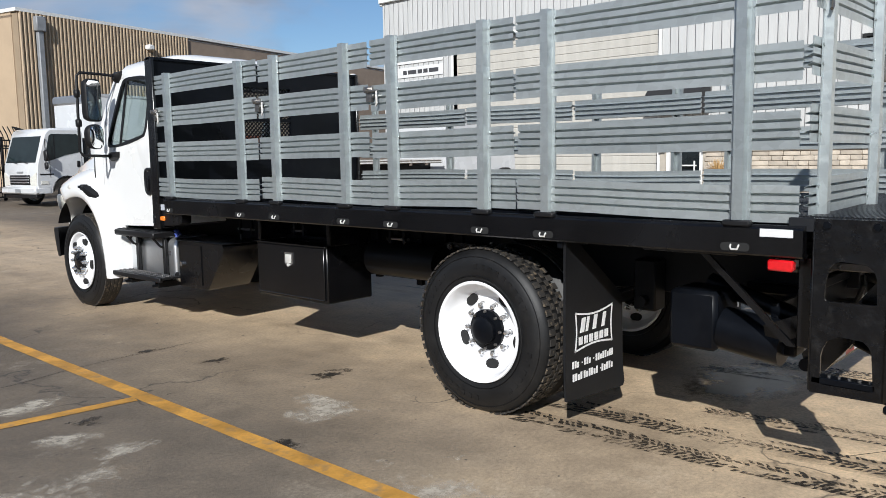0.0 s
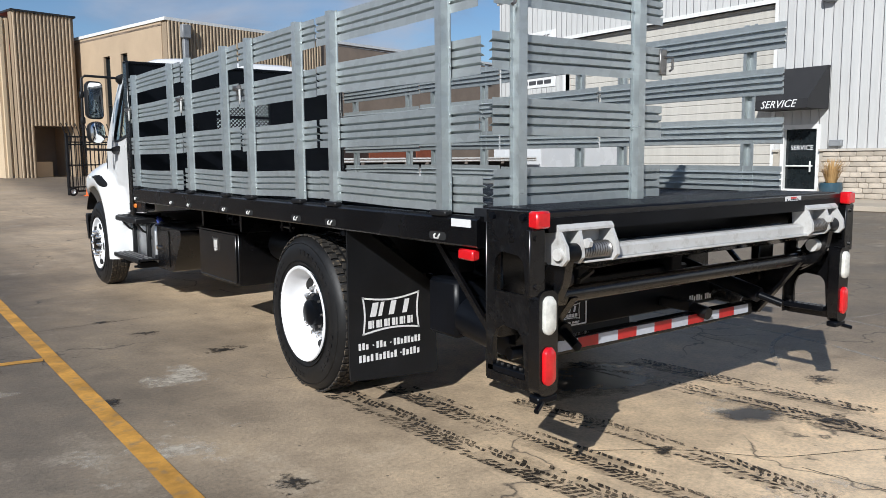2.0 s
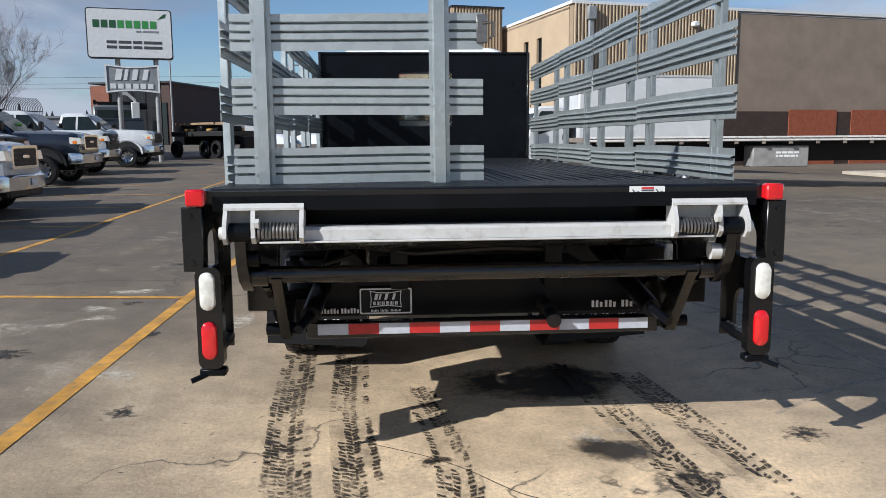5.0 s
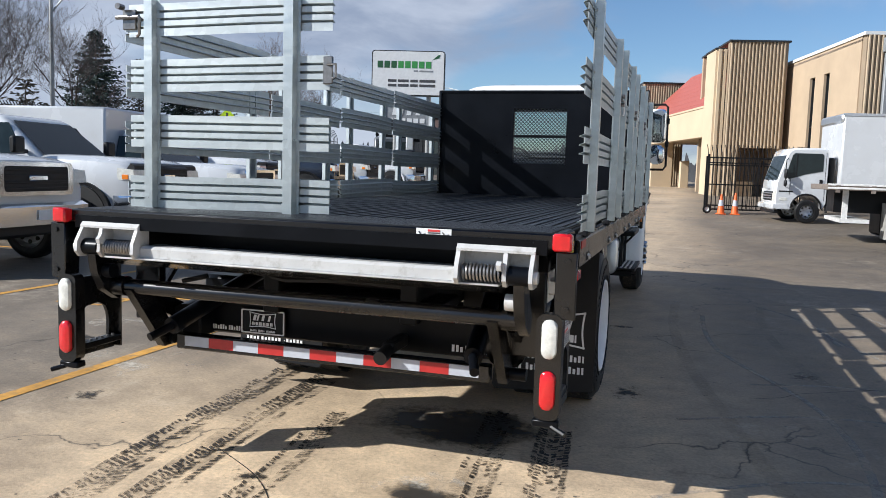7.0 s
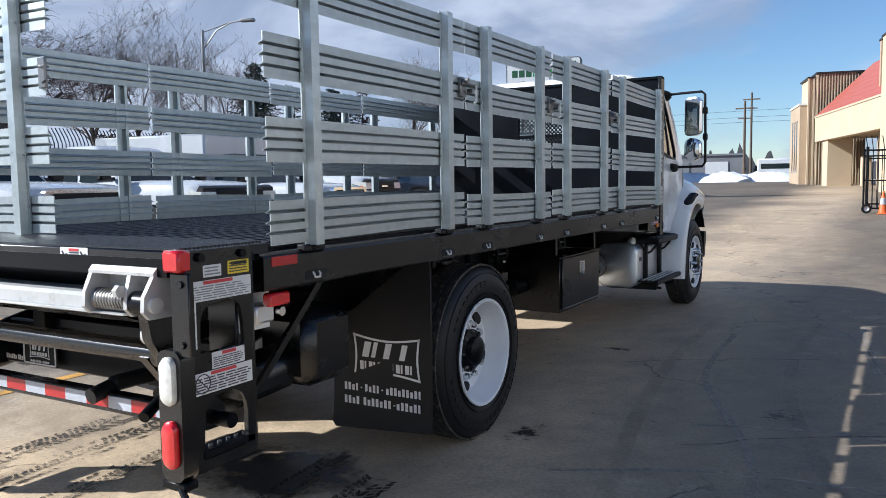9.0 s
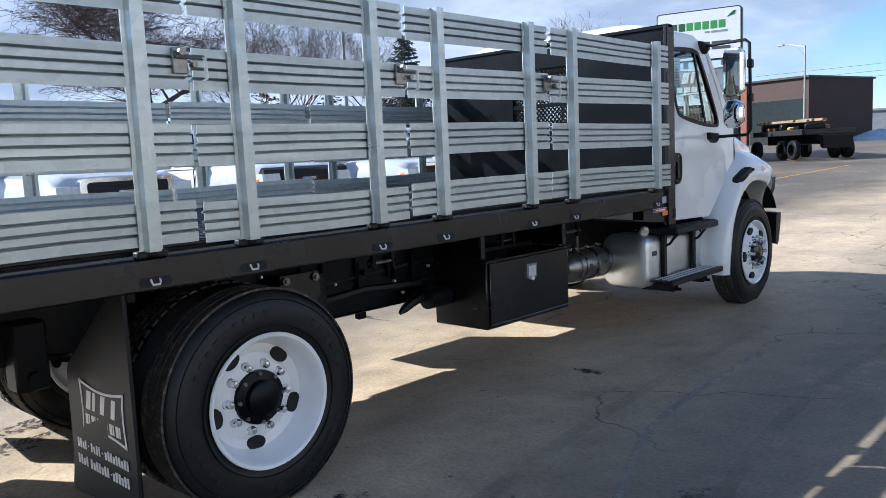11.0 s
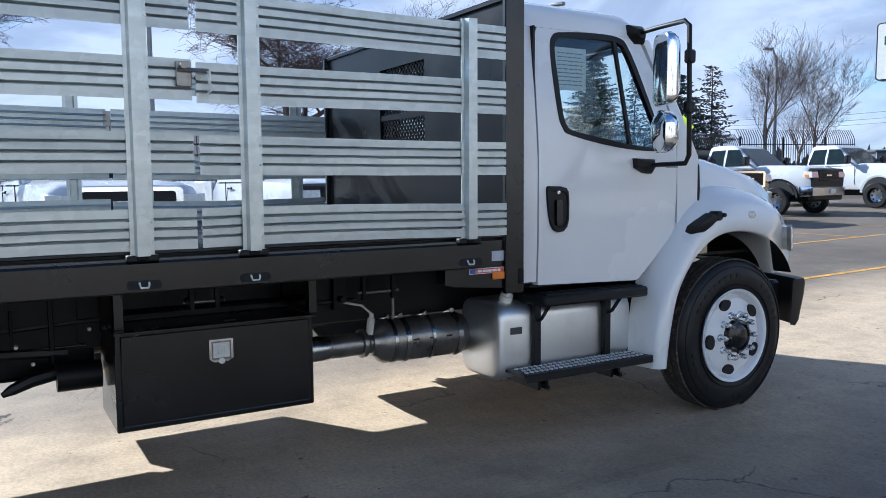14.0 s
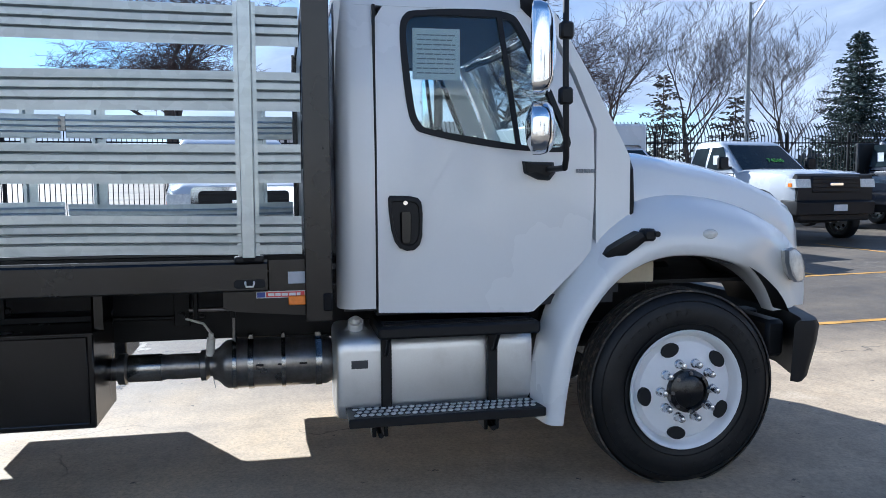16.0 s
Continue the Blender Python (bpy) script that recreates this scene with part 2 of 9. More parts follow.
def siding(name, base, axis, pitch, groove=0.25, rough=0.5, soft=0.02):
    """Painted sheet or ribbed concrete: ribs across an axis, as relief, with streaks of dirt."""
    m, n, l, p = nodes_of(name)
    v = place_of(n)
    sep = n.new("ShaderNodeSeparateXYZ")
    l.new(v, sep.inputs["Vector"])
    k = n.new("ShaderNodeMath")
    k.operation = "PINGPONG"
    l.new(sep.outputs[axis], k.inputs[0])
    k.inputs[1].default_value = pitch / 2
    d = n.new("ShaderNodeMath")
    d.operation = "DIVIDE"
    l.new(k.outputs[0], d.inputs[0])
    d.inputs[1].default_value = pitch / 2
    rib = ramp_node(n, l, d.outputs[0], [(groove - 0.08, (0, 0, 0)), (groove + 0.08, (1, 1, 1))])
    st = n.new("ShaderNodeMapping")
    st.inputs["Scale"].default_value = (2.5, 2.5, 0.25)
    l.new(v, st.inputs["Vector"])
    s = noise_node(n, l, st.outputs["Vector"], 1.3, 8, 0.65)
    col = ramp_node(n, l, s, [(0.3, tuple(c * 0.84 for c in base)), (0.65, base)])
    col = mix_node(n, l, 0.35, col, ramp_node(n, l, noise_node(n, l, v, 40, 3), [(0.3, (0.6, 0.6, 0.6)), (0.6, (1, 1, 1))]), "MULTIPLY")
    l.new(col, p.inputs["Base Color"])
    p.inputs["Roughness"].default_value = rough
    bump_node(n, l, rib, 1.0, soft, p)
    return m


GROUND = ground_material()
WHITE_PAINT = mat("white_truck_paint", (0.80, 0.80, 0.79), 0.24, var=0.02, scale=1.2, bump=0.0, coat=0.9, dirt=(0.6, 0.57, 0.52), dirt_amount=0.04)
WHEEL_WHITE = mat("white_wheel_paint", (0.82, 0.82, 0.83), 0.42, var=0.04, scale=4.0, bump=0.05, coat=0.0, dirt=(0.5, 0.47, 0.42), dirt_amount=0.12)
BLACK_GLOSS = mat("black_gloss_paint", (0.0035, 0.0035, 0.0042), 0.24, var=0.3, scale=3.0, bump=0.05, dirt=(0.018, 0.019, 0.021), dirt_amount=0.12, spec=0.60)
BLACK_SATIN = mat("black_satin_paint", (0.0034, 0.0042, 0.0062), 0.30, var=0.3, scale=3.5, bump=0.10, dirt=(0.026, 0.026, 0.027), dirt_amount=0.10, spec=0.16)
BLACK_DUSTY = mat("dusty_black_steel", (0.0045, 0.0050, 0.0062), 0.45, var=0.3, scale=2.0, bump=0.2, dirt=(0.022, 0.021, 0.022), dirt_amount=0.2, spec=0.22)
BLACK_DENTED = mat("dented_black_steel", (0.0035, 0.0036, 0.0044), 0.26, var=0.3, scale=6.0, fine=17.0, bump=0.55, depth=0.012, dirt=(0.06, 0.058, 0.055), dirt_amount=0.22, spec=0.45)
DECK_BLACK = mat("ribbed_deck_coating", (0.012, 0.013, 0.0155), 0.40, var=0.3, scale=1.5, bump=0.2, dirt=(0.05, 0.05, 0.055), dirt_amount=0.3, spec=0.45)
PLASTIC = mat("black_plastic", (0.0075, 0.0075, 0.0085), 0.5, var=0.2, bump=0.1, spec=0.35)
RUBBER = mat("tyre_rubber", (0.009, 0.009, 0.0095), 0.48, var=0.3, scale=6, bump=0.25, dirt=(0.04, 0.037, 0.033), dirt_amount=0.28, spec=0.35)
TREAD = mat("muddy_tyre_tread", (0.030, 0.027, 0.024), 0.7, var=0.4, scale=14, bump=0.4, depth=0.004, dirt=(0.26, 0.20, 0.13), dirt_amount=0.95)
FLAP = mat("mudflap_rubber", (0.0085, 0.0090, 0.0105), 0.5, var=0.25, scale=3, bump=0.1, dirt=(0.035, 0.033, 0.03), dirt_amount=0.15, spec=0.3)
BARE_BRIGHT = mat("bright_bare_steel", (0.52, 0.515, 0.50), 0.42, metal=0.0, var=0.08, scale=6, bump=0.12, dirt=(0.20, 0.17, 0.13), dirt_amount=0.6)
POLISHED = mat("polished_dark_steel", (0.34, 0.34, 0.33), 0.16, metal=0.95, var=0.2, scale=6, bump=0.05, dirt=(0.10, 0.09, 0.08), dirt_amount=0.35)
GALV = galvanised("galvanised_steel_rail", (0.53, 0.565, 0.56), rough=0.38, metal=0.7)
GALV_POST = galvanised("galvanised_steel_post", (0.57, 0.61, 0.605), rough=0.32, metal=0.75)
ALU = mat("brushed_aluminium", (0.76, 0.77, 0.78), 0.42, metal=1.0, var=0.06, scale=3, fine=140, bump=0.06, dirt=(0.4, 0.38, 0.35), dirt_amount=0.18)
CHROME = mat("chrome", (0.86, 0.87, 0.88), 0.08, metal=1.0, var=0.02, bump=0.0)
STEEL_RAW = mat("bare_weathered_steel", (0.70, 0.69, 0.66), 0.40, metal=0.15, var=0.14, scale=9, bump=0.12, dirt=(0.33, 0.28, 0.22), dirt_amount=0.35)
STEEL_DARK = mat("heat_dark_steel", (0.26, 0.25, 0.24), 0.30, metal=0.85, var=0.3, scale=8, bump=0.1, dirt=(0.16, 0.12, 0.09), dirt_amount=0.5)
GLASS = glass("vehicle_glass", (0.88, 0.96, 0.94))
GLASS_DARK = mat("dark_window_glass", (0.012, 0.016, 0.018), 0.06, var=0.2, bump=0.0)
GLASS_CAR = mat("tinted_car_glass", (0.016, 0.024, 0.026), 0.05, var=0.2, bump=0.0, spec=0.22)
NUT = mat("polished_nut_cover", (0.80, 0.81, 0.82), 0.20, metal=0.85, var=0.05, bump=0.0)
MIRROR = mat("mirror_glass", (0.85, 0.87, 0.88), 0.03, metal=1.0, var=0.01, bump=0.0)
RED_LENS = mat("red_lamp_lens", (0.60, 0.008, 0.012), 0.16, var=0.12, scale=30, fine=220, bump=0.3, coat=0.8)
CLEAR_LENS = mat("clear_lamp_lens", (0.70, 0.69, 0.63), 0.18, var=0.16, scale=30, fine=260, bump=0.4, coat=0.8)
AMBER = mat("amber_lamp_lens", (0.80, 0.22, 0.02), 0.2, var=0.1, scale=30, bump=0.2, coat=0.6)
REFLECT_RED = mat("red_reflective_tape", (0.42, 0.022, 0.020), 0.35, var=0.12, scale=14, bump=0.1)
REFLECT_WHITE = mat("silver_reflective_tape", (0.46, 0.48, 0.53), 0.35, var=0.10, scale=14, bump=0.1)
STICKER = mat("white_sticker", (0.72, 0.72, 0.71), 0.4, var=0.06, bump=0.0)
STICKER_YELLOW = mat("yellow_sticker", (0.75, 0.58, 0.03), 0.4, var=0.06, bump=0.0)
STICKER_RED = mat("red_sticker", (0.55, 0.05, 0.05), 0.4, var=0.06, bump=0.0)
STICKER_BLUE = mat("blue_sticker", (0.05, 0.08, 0.35), 0.4, var=0.06, bump=0.0)
STICKER_INK = mat("printed_ink", (0.06, 0.06, 0.065), 0.5, var=0.1, bump=0.0)
WHITE_INK = mat("white_print", (0.78, 0.78, 0.78), 0.5, var=0.08, scale=30, bump=0.0)
YELLOW_LINE = mat("worn_yellow_line_paint", (0.56, 0.285, 0.045), 0.75, var=0.35, scale=4.0, fine=28, bump=0.4, depth=0.004, dirt=(0.20, 0.155, 0.10), dirt_amount=0.9, coords="Position")
TYRE_MARK = film("damp_tyre_print", (0.026, 0.022, 0.018), 0.40, 0.52, 9.0, 0.80)
TYRE_FILM = film("thin_mud_film", (0.050, 0.041, 0.032), 0.46, 0.66, 6.0, 0.40)
STAIN = soaked("dark_oil_stain", (0.034, 0.029, 0.024), 0.575, 12.0, 0.55, 0.92, 0.74)
SALT = soaked("pale_salt_dust", (0.62, 0.56, 0.46), 0.60, 3.2, 0.9, 0.6, 0.72)
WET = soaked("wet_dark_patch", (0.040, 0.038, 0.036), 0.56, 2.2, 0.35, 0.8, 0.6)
DARK_HOLE = mat("dark_opening", (0.01, 0.01, 0.01), 0.8, var=0.1, bump=0.0)
SEAT = mat("dark_cab_interior", (0.05, 0.05, 0.055), 0.8, var=0.2, bump=0.2)
PAPER = mat("paper_sheet", (0.74, 0.76, 0.76), 0.7, var=0.04, bump=0.0)


# ---- mesh tools ----
class Shape:
    """Collects vertices and faces of one mesh."""

    def __init__(self):
        self.v, self.f = [], []

    def add(self, verts, faces, m=None):
        k = len(self.v)
        self.v += [tuple(m @ Vector(q)) for q in verts] if m else [tuple(q) for q in verts]
        self.f += [tuple(i + k for i in q) for q in faces]
        return self

    def box(self, lo, hi, b=0.0, m=None):
        lo, hi = [min(a, c) for a, c in zip(lo, hi)], [max(a, c) for a, c in zip(lo, hi)]
        b = min(b, *[(h - a) * 0.45 for a, h in zip(lo, hi)])
        if b <= 0:
            v = [(x, y, z) for x in (lo[0], hi[0]) for y in (lo[1], hi[1]) for z in (lo[2], hi[2])]
            return self.add(v, [(0, 1, 3, 2), (4, 6, 7, 5), (0, 4, 5, 1), (2, 3, 7, 6), (0, 2, 6, 4), (1, 5, 7, 3)], m)
        v, at = [], {}
        for sx in (0, 1):
            for sy in (0, 1):
                for sz in (0, 1):
                    c = [(lo, hi)[s][i] for i, s in enumerate((sx, sy, sz))]
                    for ax in range(3):
                        q = list(c)
                        for o in range(3):
                            if o != ax:
                                q[o] += b if (sx, sy, sz)[o] == 0 else -b
                        at[sx, sy, sz, ax] = len(v)
                        v.append(q)
        f = []
        for ax in range(3):
            o1, o2 = [o for o in range(3) if o != ax]
            for s in (0, 1):
                ring = []
                for a, c in ((0, 0), (1, 0), (1, 1), (0, 1)):
                    k = [0, 0, 0]
                    k[ax], k[o1], k[o2] = s, a, c
                    ring.append(at[k[0], k[1], k[2], ax])
                f.append(tuple(ring))
            for a in (0, 1):
                for c in (0, 1):
                    k0, k1 = [0, 0, 0], [0, 0, 0]
                    k0[o1], k0[o2], k1[o1], k1[o2], k1[ax] = a, c, a, c, 1
                    f.append((at[(*k0, o1)], at[(*k1, o1)], at[(*k1, o2)], at[(*k0, o2)]))
        for sx in (0, 1):
            for sy in (0, 1):
                for sz in (0, 1):
                    f.append(tuple(at[sx, sy, sz, ax] for ax in range(3)))
        return self.add(v, f, m)

    def cyl(self, p0, p1, r0, r1=None, seg=14, cap=True, m=None):
        p0, p1 = Vector(p0), Vector(p1)
        r1 = r0 if r1 is None else r1
        d = (p1 - p0).normalized()
        s = d.orthogonal().normalized()
        t = d.cross(s)
        v = []
        for p, r in ((p0, r0), (p1, r1)):
            v += [p + (s * math.cos(a) + t * math.sin(a)) * r for a in [k * math.tau / seg for k in range(seg)]]
        f = [(k, (k + 1) % seg, seg + (k + 1) % seg, seg + k) for k in range(seg)]
        if cap:
            f += [tuple(reversed(range(seg))), tuple(range(seg, 2 * seg))]
        return self.add(v, f, m)

    def tube(self, pts, r, seg=8, m=None):
        pts = [Vector(p) for p in pts]
        rr = r if isinstance(r, (list, tuple)) else [r] * len(pts)
        v, f, side = [], [], None
        for k, p in enumerate(pts):
            d = (pts[min(k + 1, len(pts) - 1)] - pts[max(k - 1, 0)]).normalized()
            side = d.orthogonal().normalized() if side is None else (side - d * side.dot(d)).normalized()
            t = d.cross(side)
            v += [p + (side * math.cos(a) + t * math.sin(a)) * rr[k] for a in [j * math.tau / seg for j in range(seg)]]
        for k in range(len(pts) - 1):
            for j in range(seg):
                f.append((k * seg + j, k * seg + (j + 1) % seg, (k + 1) * seg + (j + 1) % seg, (k + 1) * seg + j))
        f += [tuple(reversed(range(seg))), tuple((len(pts) - 1) * seg + j for j in range(seg))]
        return self.add(v, f, m)

    def lathe(self, profile, seg=40, m=None, closed=False):
        """Turns (radius, along) about the x axis."""
        v, f, n = [], [], len(profile)
        for k in range(seg):
            a = k * math.tau / seg
            v += [(x, r * math.cos(a), r * math.sin(a)) for r, x in profile]
        for k in range(seg):
            k2 = (k + 1) % seg
            for j in range(n if closed else n - 1):
                j2 = (j + 1) % n
                f.append((k * n + j, k * n + j2, k2 * n + j2, k2 * n + j))
        return self.add(v, f, m)

    def prism(self, poly, axis, a0, a1, m=None):
        """A polygon drawn in the other two axes (in order), drawn out from a0 to a1."""
        n, v = len(poly), []
        for a in (a0, a1):
            for p in poly:
                q = [p[0], p[1]]
                q.insert(axis, a)
                v.append(q)
        f = [tuple(range(n)), tuple(range(2 * n - 1, n - 1, -1))]
        f += [(k, n + k, n + (k + 1) % n, (k + 1) % n) for k in range(n)]
        return self.add(v, f, m)

    def ring(self, outer, inner, fn0, fn1, closed=True, m=None):
        """A plate between two outlines of equal count; fn0 and fn1 lay a flat point on its two faces."""
        n = len(outer)
        v = [fn0(p) for p in outer] + [fn0(p) for p in inner] + [fn1(p) for p in outer] + [fn1(p) for p in inner]
        f = []
        for k in range(n if closed else n - 1):
            j = (k + 1) % n
            f += [(k, j, n + j, n + k), (2 * n + k, 3 * n + k, 3 * n + j, 2 * n + j), (k, 2 * n + k, 2 * n + j, j), (n + k, n + j, 3 * n + j, 3 * n + k)]
        if not closed:
            f += [(0, n, 3 * n, 2 * n), (n - 1, 3 * n - 1, 4 * n - 1, 2 * n - 1)]
        return self.add(v, f, m)

    def loft(self, rings, cap=True, closed=True, m=None):
        n, v, f = len(rings[0]), [q for r in rings for q in r], []
        for k in range(len(rings) - 1):
            for j in range(n if closed else n - 1):
                i = (j + 1) % n
                f.append((k * n + j, k * n + i, (k + 1) * n + i, (k + 1) * n + j))
        if cap:
            f += [tuple(reversed(range(n))), tuple((len(rings) - 1) * n + j for j in range(n))]
        return self.add(v, f, m)


def mesh_of(shape, name, material, angle=38):
    me = bpy.data.meshes.new(name)
    me.from_pydata(shape.v, [], shape.f)
    bm = bmesh.new()
    bm.from_mesh(me)
    bmesh.ops.recalc_face_normals(bm, faces=bm.faces)
    bm.to_mesh(me)
    bm.free()
    me.materials.append(material)
    me.shade_smooth()
    me.set_sharp_from_angle(angle=radians(angle))
    return me


def part(name, shape, material, parent, label="", angle=38, m=None):
    ob = new(name, mesh_of(shape, name, material, angle) if isinstance(shape, Shape) else shape)
    ob.parent = parent
    if m:
        ob.matrix_basis = m
    return tagged(ob, label)


def thing(name, label, category, group="", at=(0, 0, 0), turn=0.0):
    ob = new(name)
    ob.empty_display_size = 0.2
    ob.matrix_basis = pose(*at, 0, 0, turn)
    return tagged(ob, label, category, group)


def solid(name, shape, material, label, category="", group="", kind="", angle=38):
    return tagged(new(name, mesh_of(shape, name, material, angle)), label, category, group, kind)


def rounded(w0, w1, h0, h1, r, seg=4):
    """A rounded rectangle as a list of points."""
    out = []
    for cx, cy, a0 in ((w1 - r, h1 - r, 0), (w0 + r, h1 - r, 90), (w0 + r, h0 + r, 180), (w1 - r, h0 + r, 270)):
        for k in range(seg + 1):
            a = radians(a0 + 90 * k / seg)
            out.append((cx + r * math.cos(a), cy + r * math.sin(a)))
    return out


def spread(poly, n):
    """n points evenly along a closed outline."""
    pts = [Vector((*p, 0)) for p in poly] + [Vector((*poly[0], 0))]
    lens = [(b - a).length for a, b in zip(pts, pts[1:])]
    out, total = [], sum(lens)
    for k in range(n):
        d = total * k / n
        for i, s in enumerate(lens):
            if d <= s + 1e-9:
                q = pts[i].lerp(pts[i + 1], d / s if s else 0)
                break
            d -= s
        out.append((q.x, q.y))
    return out


def smooth_line(pts, n, closed=False):
    """A smooth curve through the points."""
    p = [Vector((*q, 0)) if len(q) == 2 else Vector(q) for q in pts]
    c, out = len(p), []
    for k in range(n):
        u = k / n * c if closed else k / (n - 1) * (c - 1)
        i = min(int(u), c - 1 if closed else c - 2)
        t = u - i
        a, b, d, e = (p[(i + j) % c] if closed else p[min(max(i + j, 0), c - 1)] for j in (-1, 0, 1, 2))
        q = 0.5 * (2 * b + (d - a) * t + (2 * a - 5 * b + 4 * d - e) * t * t + (3 * b - a - 3 * d + e) * t ** 3)
        out.append((q.x, q.y) if len(pts[0]) == 2 else tuple(q))
    return out


# ---- ground and paint ----
def rise(x, y):
    """Height of the yard: level round the truck, then a gentle climb towards the far buildings."""
    u = min(max(y - 6.0, 0.0), 66.0)
    u = u * u / 8.0 if u < 4.0 else u - 2.0
    return 0.0182 * u * min(max((17.0 - x) / 7.0, 0.0), 1.0)


g = Shape()
GX = [-900, -60, -30, -15, 0, 5, 10, 11.5, 13, 15, 17, 25, 900]
GY = [-900, 0, 6, 6.8, 7.6, 8.4, 9.2, 10, 12, 16, 20, 26, 34, 44, 56, 68, 72, 76, 120, 900]
g.add([(x, y, rise(x, y)) for y in GY for x in GX], [(j * len(GX) + i, j * len(GX) + i + 1, (j + 1) * len(GX) + i + 1, (j + 1) * len(GX) + i) for j in range(len(GY) - 1) for i in range(len(GX) - 1)])
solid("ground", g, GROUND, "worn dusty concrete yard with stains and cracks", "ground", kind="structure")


def strip(name, pts, width, label, material=None, z=0.004):
    s = Shape()
    for (x0, y0), (x1, y1) in zip(pts, pts[1:]):
        d = Vector((x1 - x0, y1 - y0, 0)).normalized()
        o = Vector((-d.y, d.x, 0)) * width / 2
        n = max(1, int(math.dist((x0, y0), (x1, y1)) / 0.25))
        a, b = Vector((x0, y0, z)), Vector((x1, y1, z))
        lift = [Vector((0, 0, rise(*a.lerp(b, k / n).xy))) for k in range(n + 1)]
        left = [a.lerp(b, k / n) + lift[k] + o * (1 + 0.12 * noise.noise(Vector((x0 + k * 0.7, y0, 3)))) for k in range(n + 1)]
        right = [a.lerp(b, k / n) + lift[k] - o * (1 + 0.12 * noise.noise(Vector((x0 + k * 0.7, y0, 9)))) for k in range(n + 1)]
        s.add(left + right, [(k, k + 1, n + 2 + k, n + 1 + k) for k in range(n)])
    return solid(name, s, material or YELLOW_LINE, label, "road marking", kind="structure")


strip("trim_line_1", [(-2.33, -6.0), (-2.33, 16.0)], 0.11, "worn yellow parking line painted on concrete")
strip("trim_line_2", [(-2.39, 4.12), (-5.4, 4.5)], 0.10, "worn yellow stall line painted on concrete")
strip("trim_line_3", [(-5.5, -3.0), (-5.5, 34.0)], 0.10, "worn yellow lane line painted on concrete")
for k, y in enumerate((7.3, 10.4, 13.6, 16.8, 20.0, 23.2, 26.4, 29.6)):
    strip(f"trim_line_{4 + k}", [(-5.56, y), (-9.8, y)], 0.10, "faded yellow stall line painted on concrete")
s = Shape()
for k in range(2):
    x = -4.05 - 0.34 * k
    for a, b in (((0, 0.42), (0.24, 0.42)), ((0, 0.42), (0, 0.22)), ((0, 0.22), (0.22, 0.22)), ((0.22, 0.22), (0.22, 0)), ((0.22, 0), (0, 0))):
        lo = (x - min(a[0], b[0]) - 0.03, 3.55 + min(a[1], b[1]) - 0.03, 0.003)
        hi = (x - max(a[0], b[0]) + 0.03, 3.55 + max(a[1], b[1]) + 0.03, 0.0045)
        s.box(lo, hi)
solid("stall_marking", s, YELLOW_LINE, "faded yellow painted stall marking bars", "road marking", kind="structure")

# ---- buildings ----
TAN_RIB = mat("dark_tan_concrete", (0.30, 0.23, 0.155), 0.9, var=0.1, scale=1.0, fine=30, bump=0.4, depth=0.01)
TAN_PLAIN = mat("smooth_tan_concrete", (0.44, 0.335, 0.225), 0.85, var=0.08, scale=0.6, fine=20, bump=0.25, depth=0.01, dirt=(0.34, 0.26, 0.18), dirt_amount=0.3)
TAN_CREAM = mat("cream_stucco", (0.56, 0.445, 0.30), 0.85, var=0.06, scale=0.6, fine=30, bump=0.2, depth=0.01)
GREY_PANEL = mat("brown_grey_aggregate_panel", (0.27, 0.21, 0.16), 0.9, var=0.15, scale=0.8, fine=30, bump=0.3, depth=0.01)
RED_ROOF = siding("red_standing_seam_roof", (0.42, 0.105, 0.075), 0, 0.45, 0.12, 0.5, 0.03)
WHITE_SIDING = siding("white_ribbed_metal_siding", (0.60, 0.60, 0.585), 1, 0.30, 0.14, 0.45, 0.03)
DOOR_PANEL = siding("cream_sectional_door", (0.56, 0.535, 0.48), 2, 0.30, 0.10, 0.5, 0.02)
COPING = mat("white_metal_coping", (0.72, 0.72, 0.70), 0.4, var=0.06, bump=0.0)
DARK_GAP = mat("dark_interior", (0.012, 0.012, 0.012), 0.9, var=0.2, bump=0.0)
FRAME_BLACK = mat("black_metal_frame", (0.018, 0.018, 0.018), 0.45, var=0.2, bump=0.05)
GREY_METAL = mat("grey_painted_metal", (0.24, 0.25, 0.26), 0.5, var=0.15, bump=0.05)
AWNING = mat("black_awning_cloth", (0.018, 0.018, 0.020), 0.8, var=0.2, fine=200, bump=0.3)
STONE = mat("tan_stone_veneer", (0.56, 0.49, 0.40), 0.85, var=0.18, scale=5, fine=50, bump=0.6, depth=0.01, each=0.30)
MORTAR = mat("grey_mortar", (0.42, 0.38, 0.32), 0.9, var=0.1, bump=0.3)


def wall_part(name, lo, hi, material, parent, b=0.0, label=""):
    return part(name, Shape().box(lo, hi, b), material, parent, label)


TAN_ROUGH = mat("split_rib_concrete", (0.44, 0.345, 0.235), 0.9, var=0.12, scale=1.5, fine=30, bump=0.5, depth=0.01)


def ribbing(parent, x0, x1, z0, z1, pitch=0.19):
    """Upright concrete ribs standing proud of a wall that faces its own -y."""
    sh = Shape()
    for k in range(int((x1 - x0) / pitch)):
        x = x0 + (k + 0.25) * pitch
        sh.prism([(x, 0.0), (x + 0.022, -0.075), (x + 0.078, -0.075), (x + 0.10, 0.0)], 2, z0, z1)
    tagged(part("ribbing", sh, TAN_ROUGH, parent), kind="stuff")


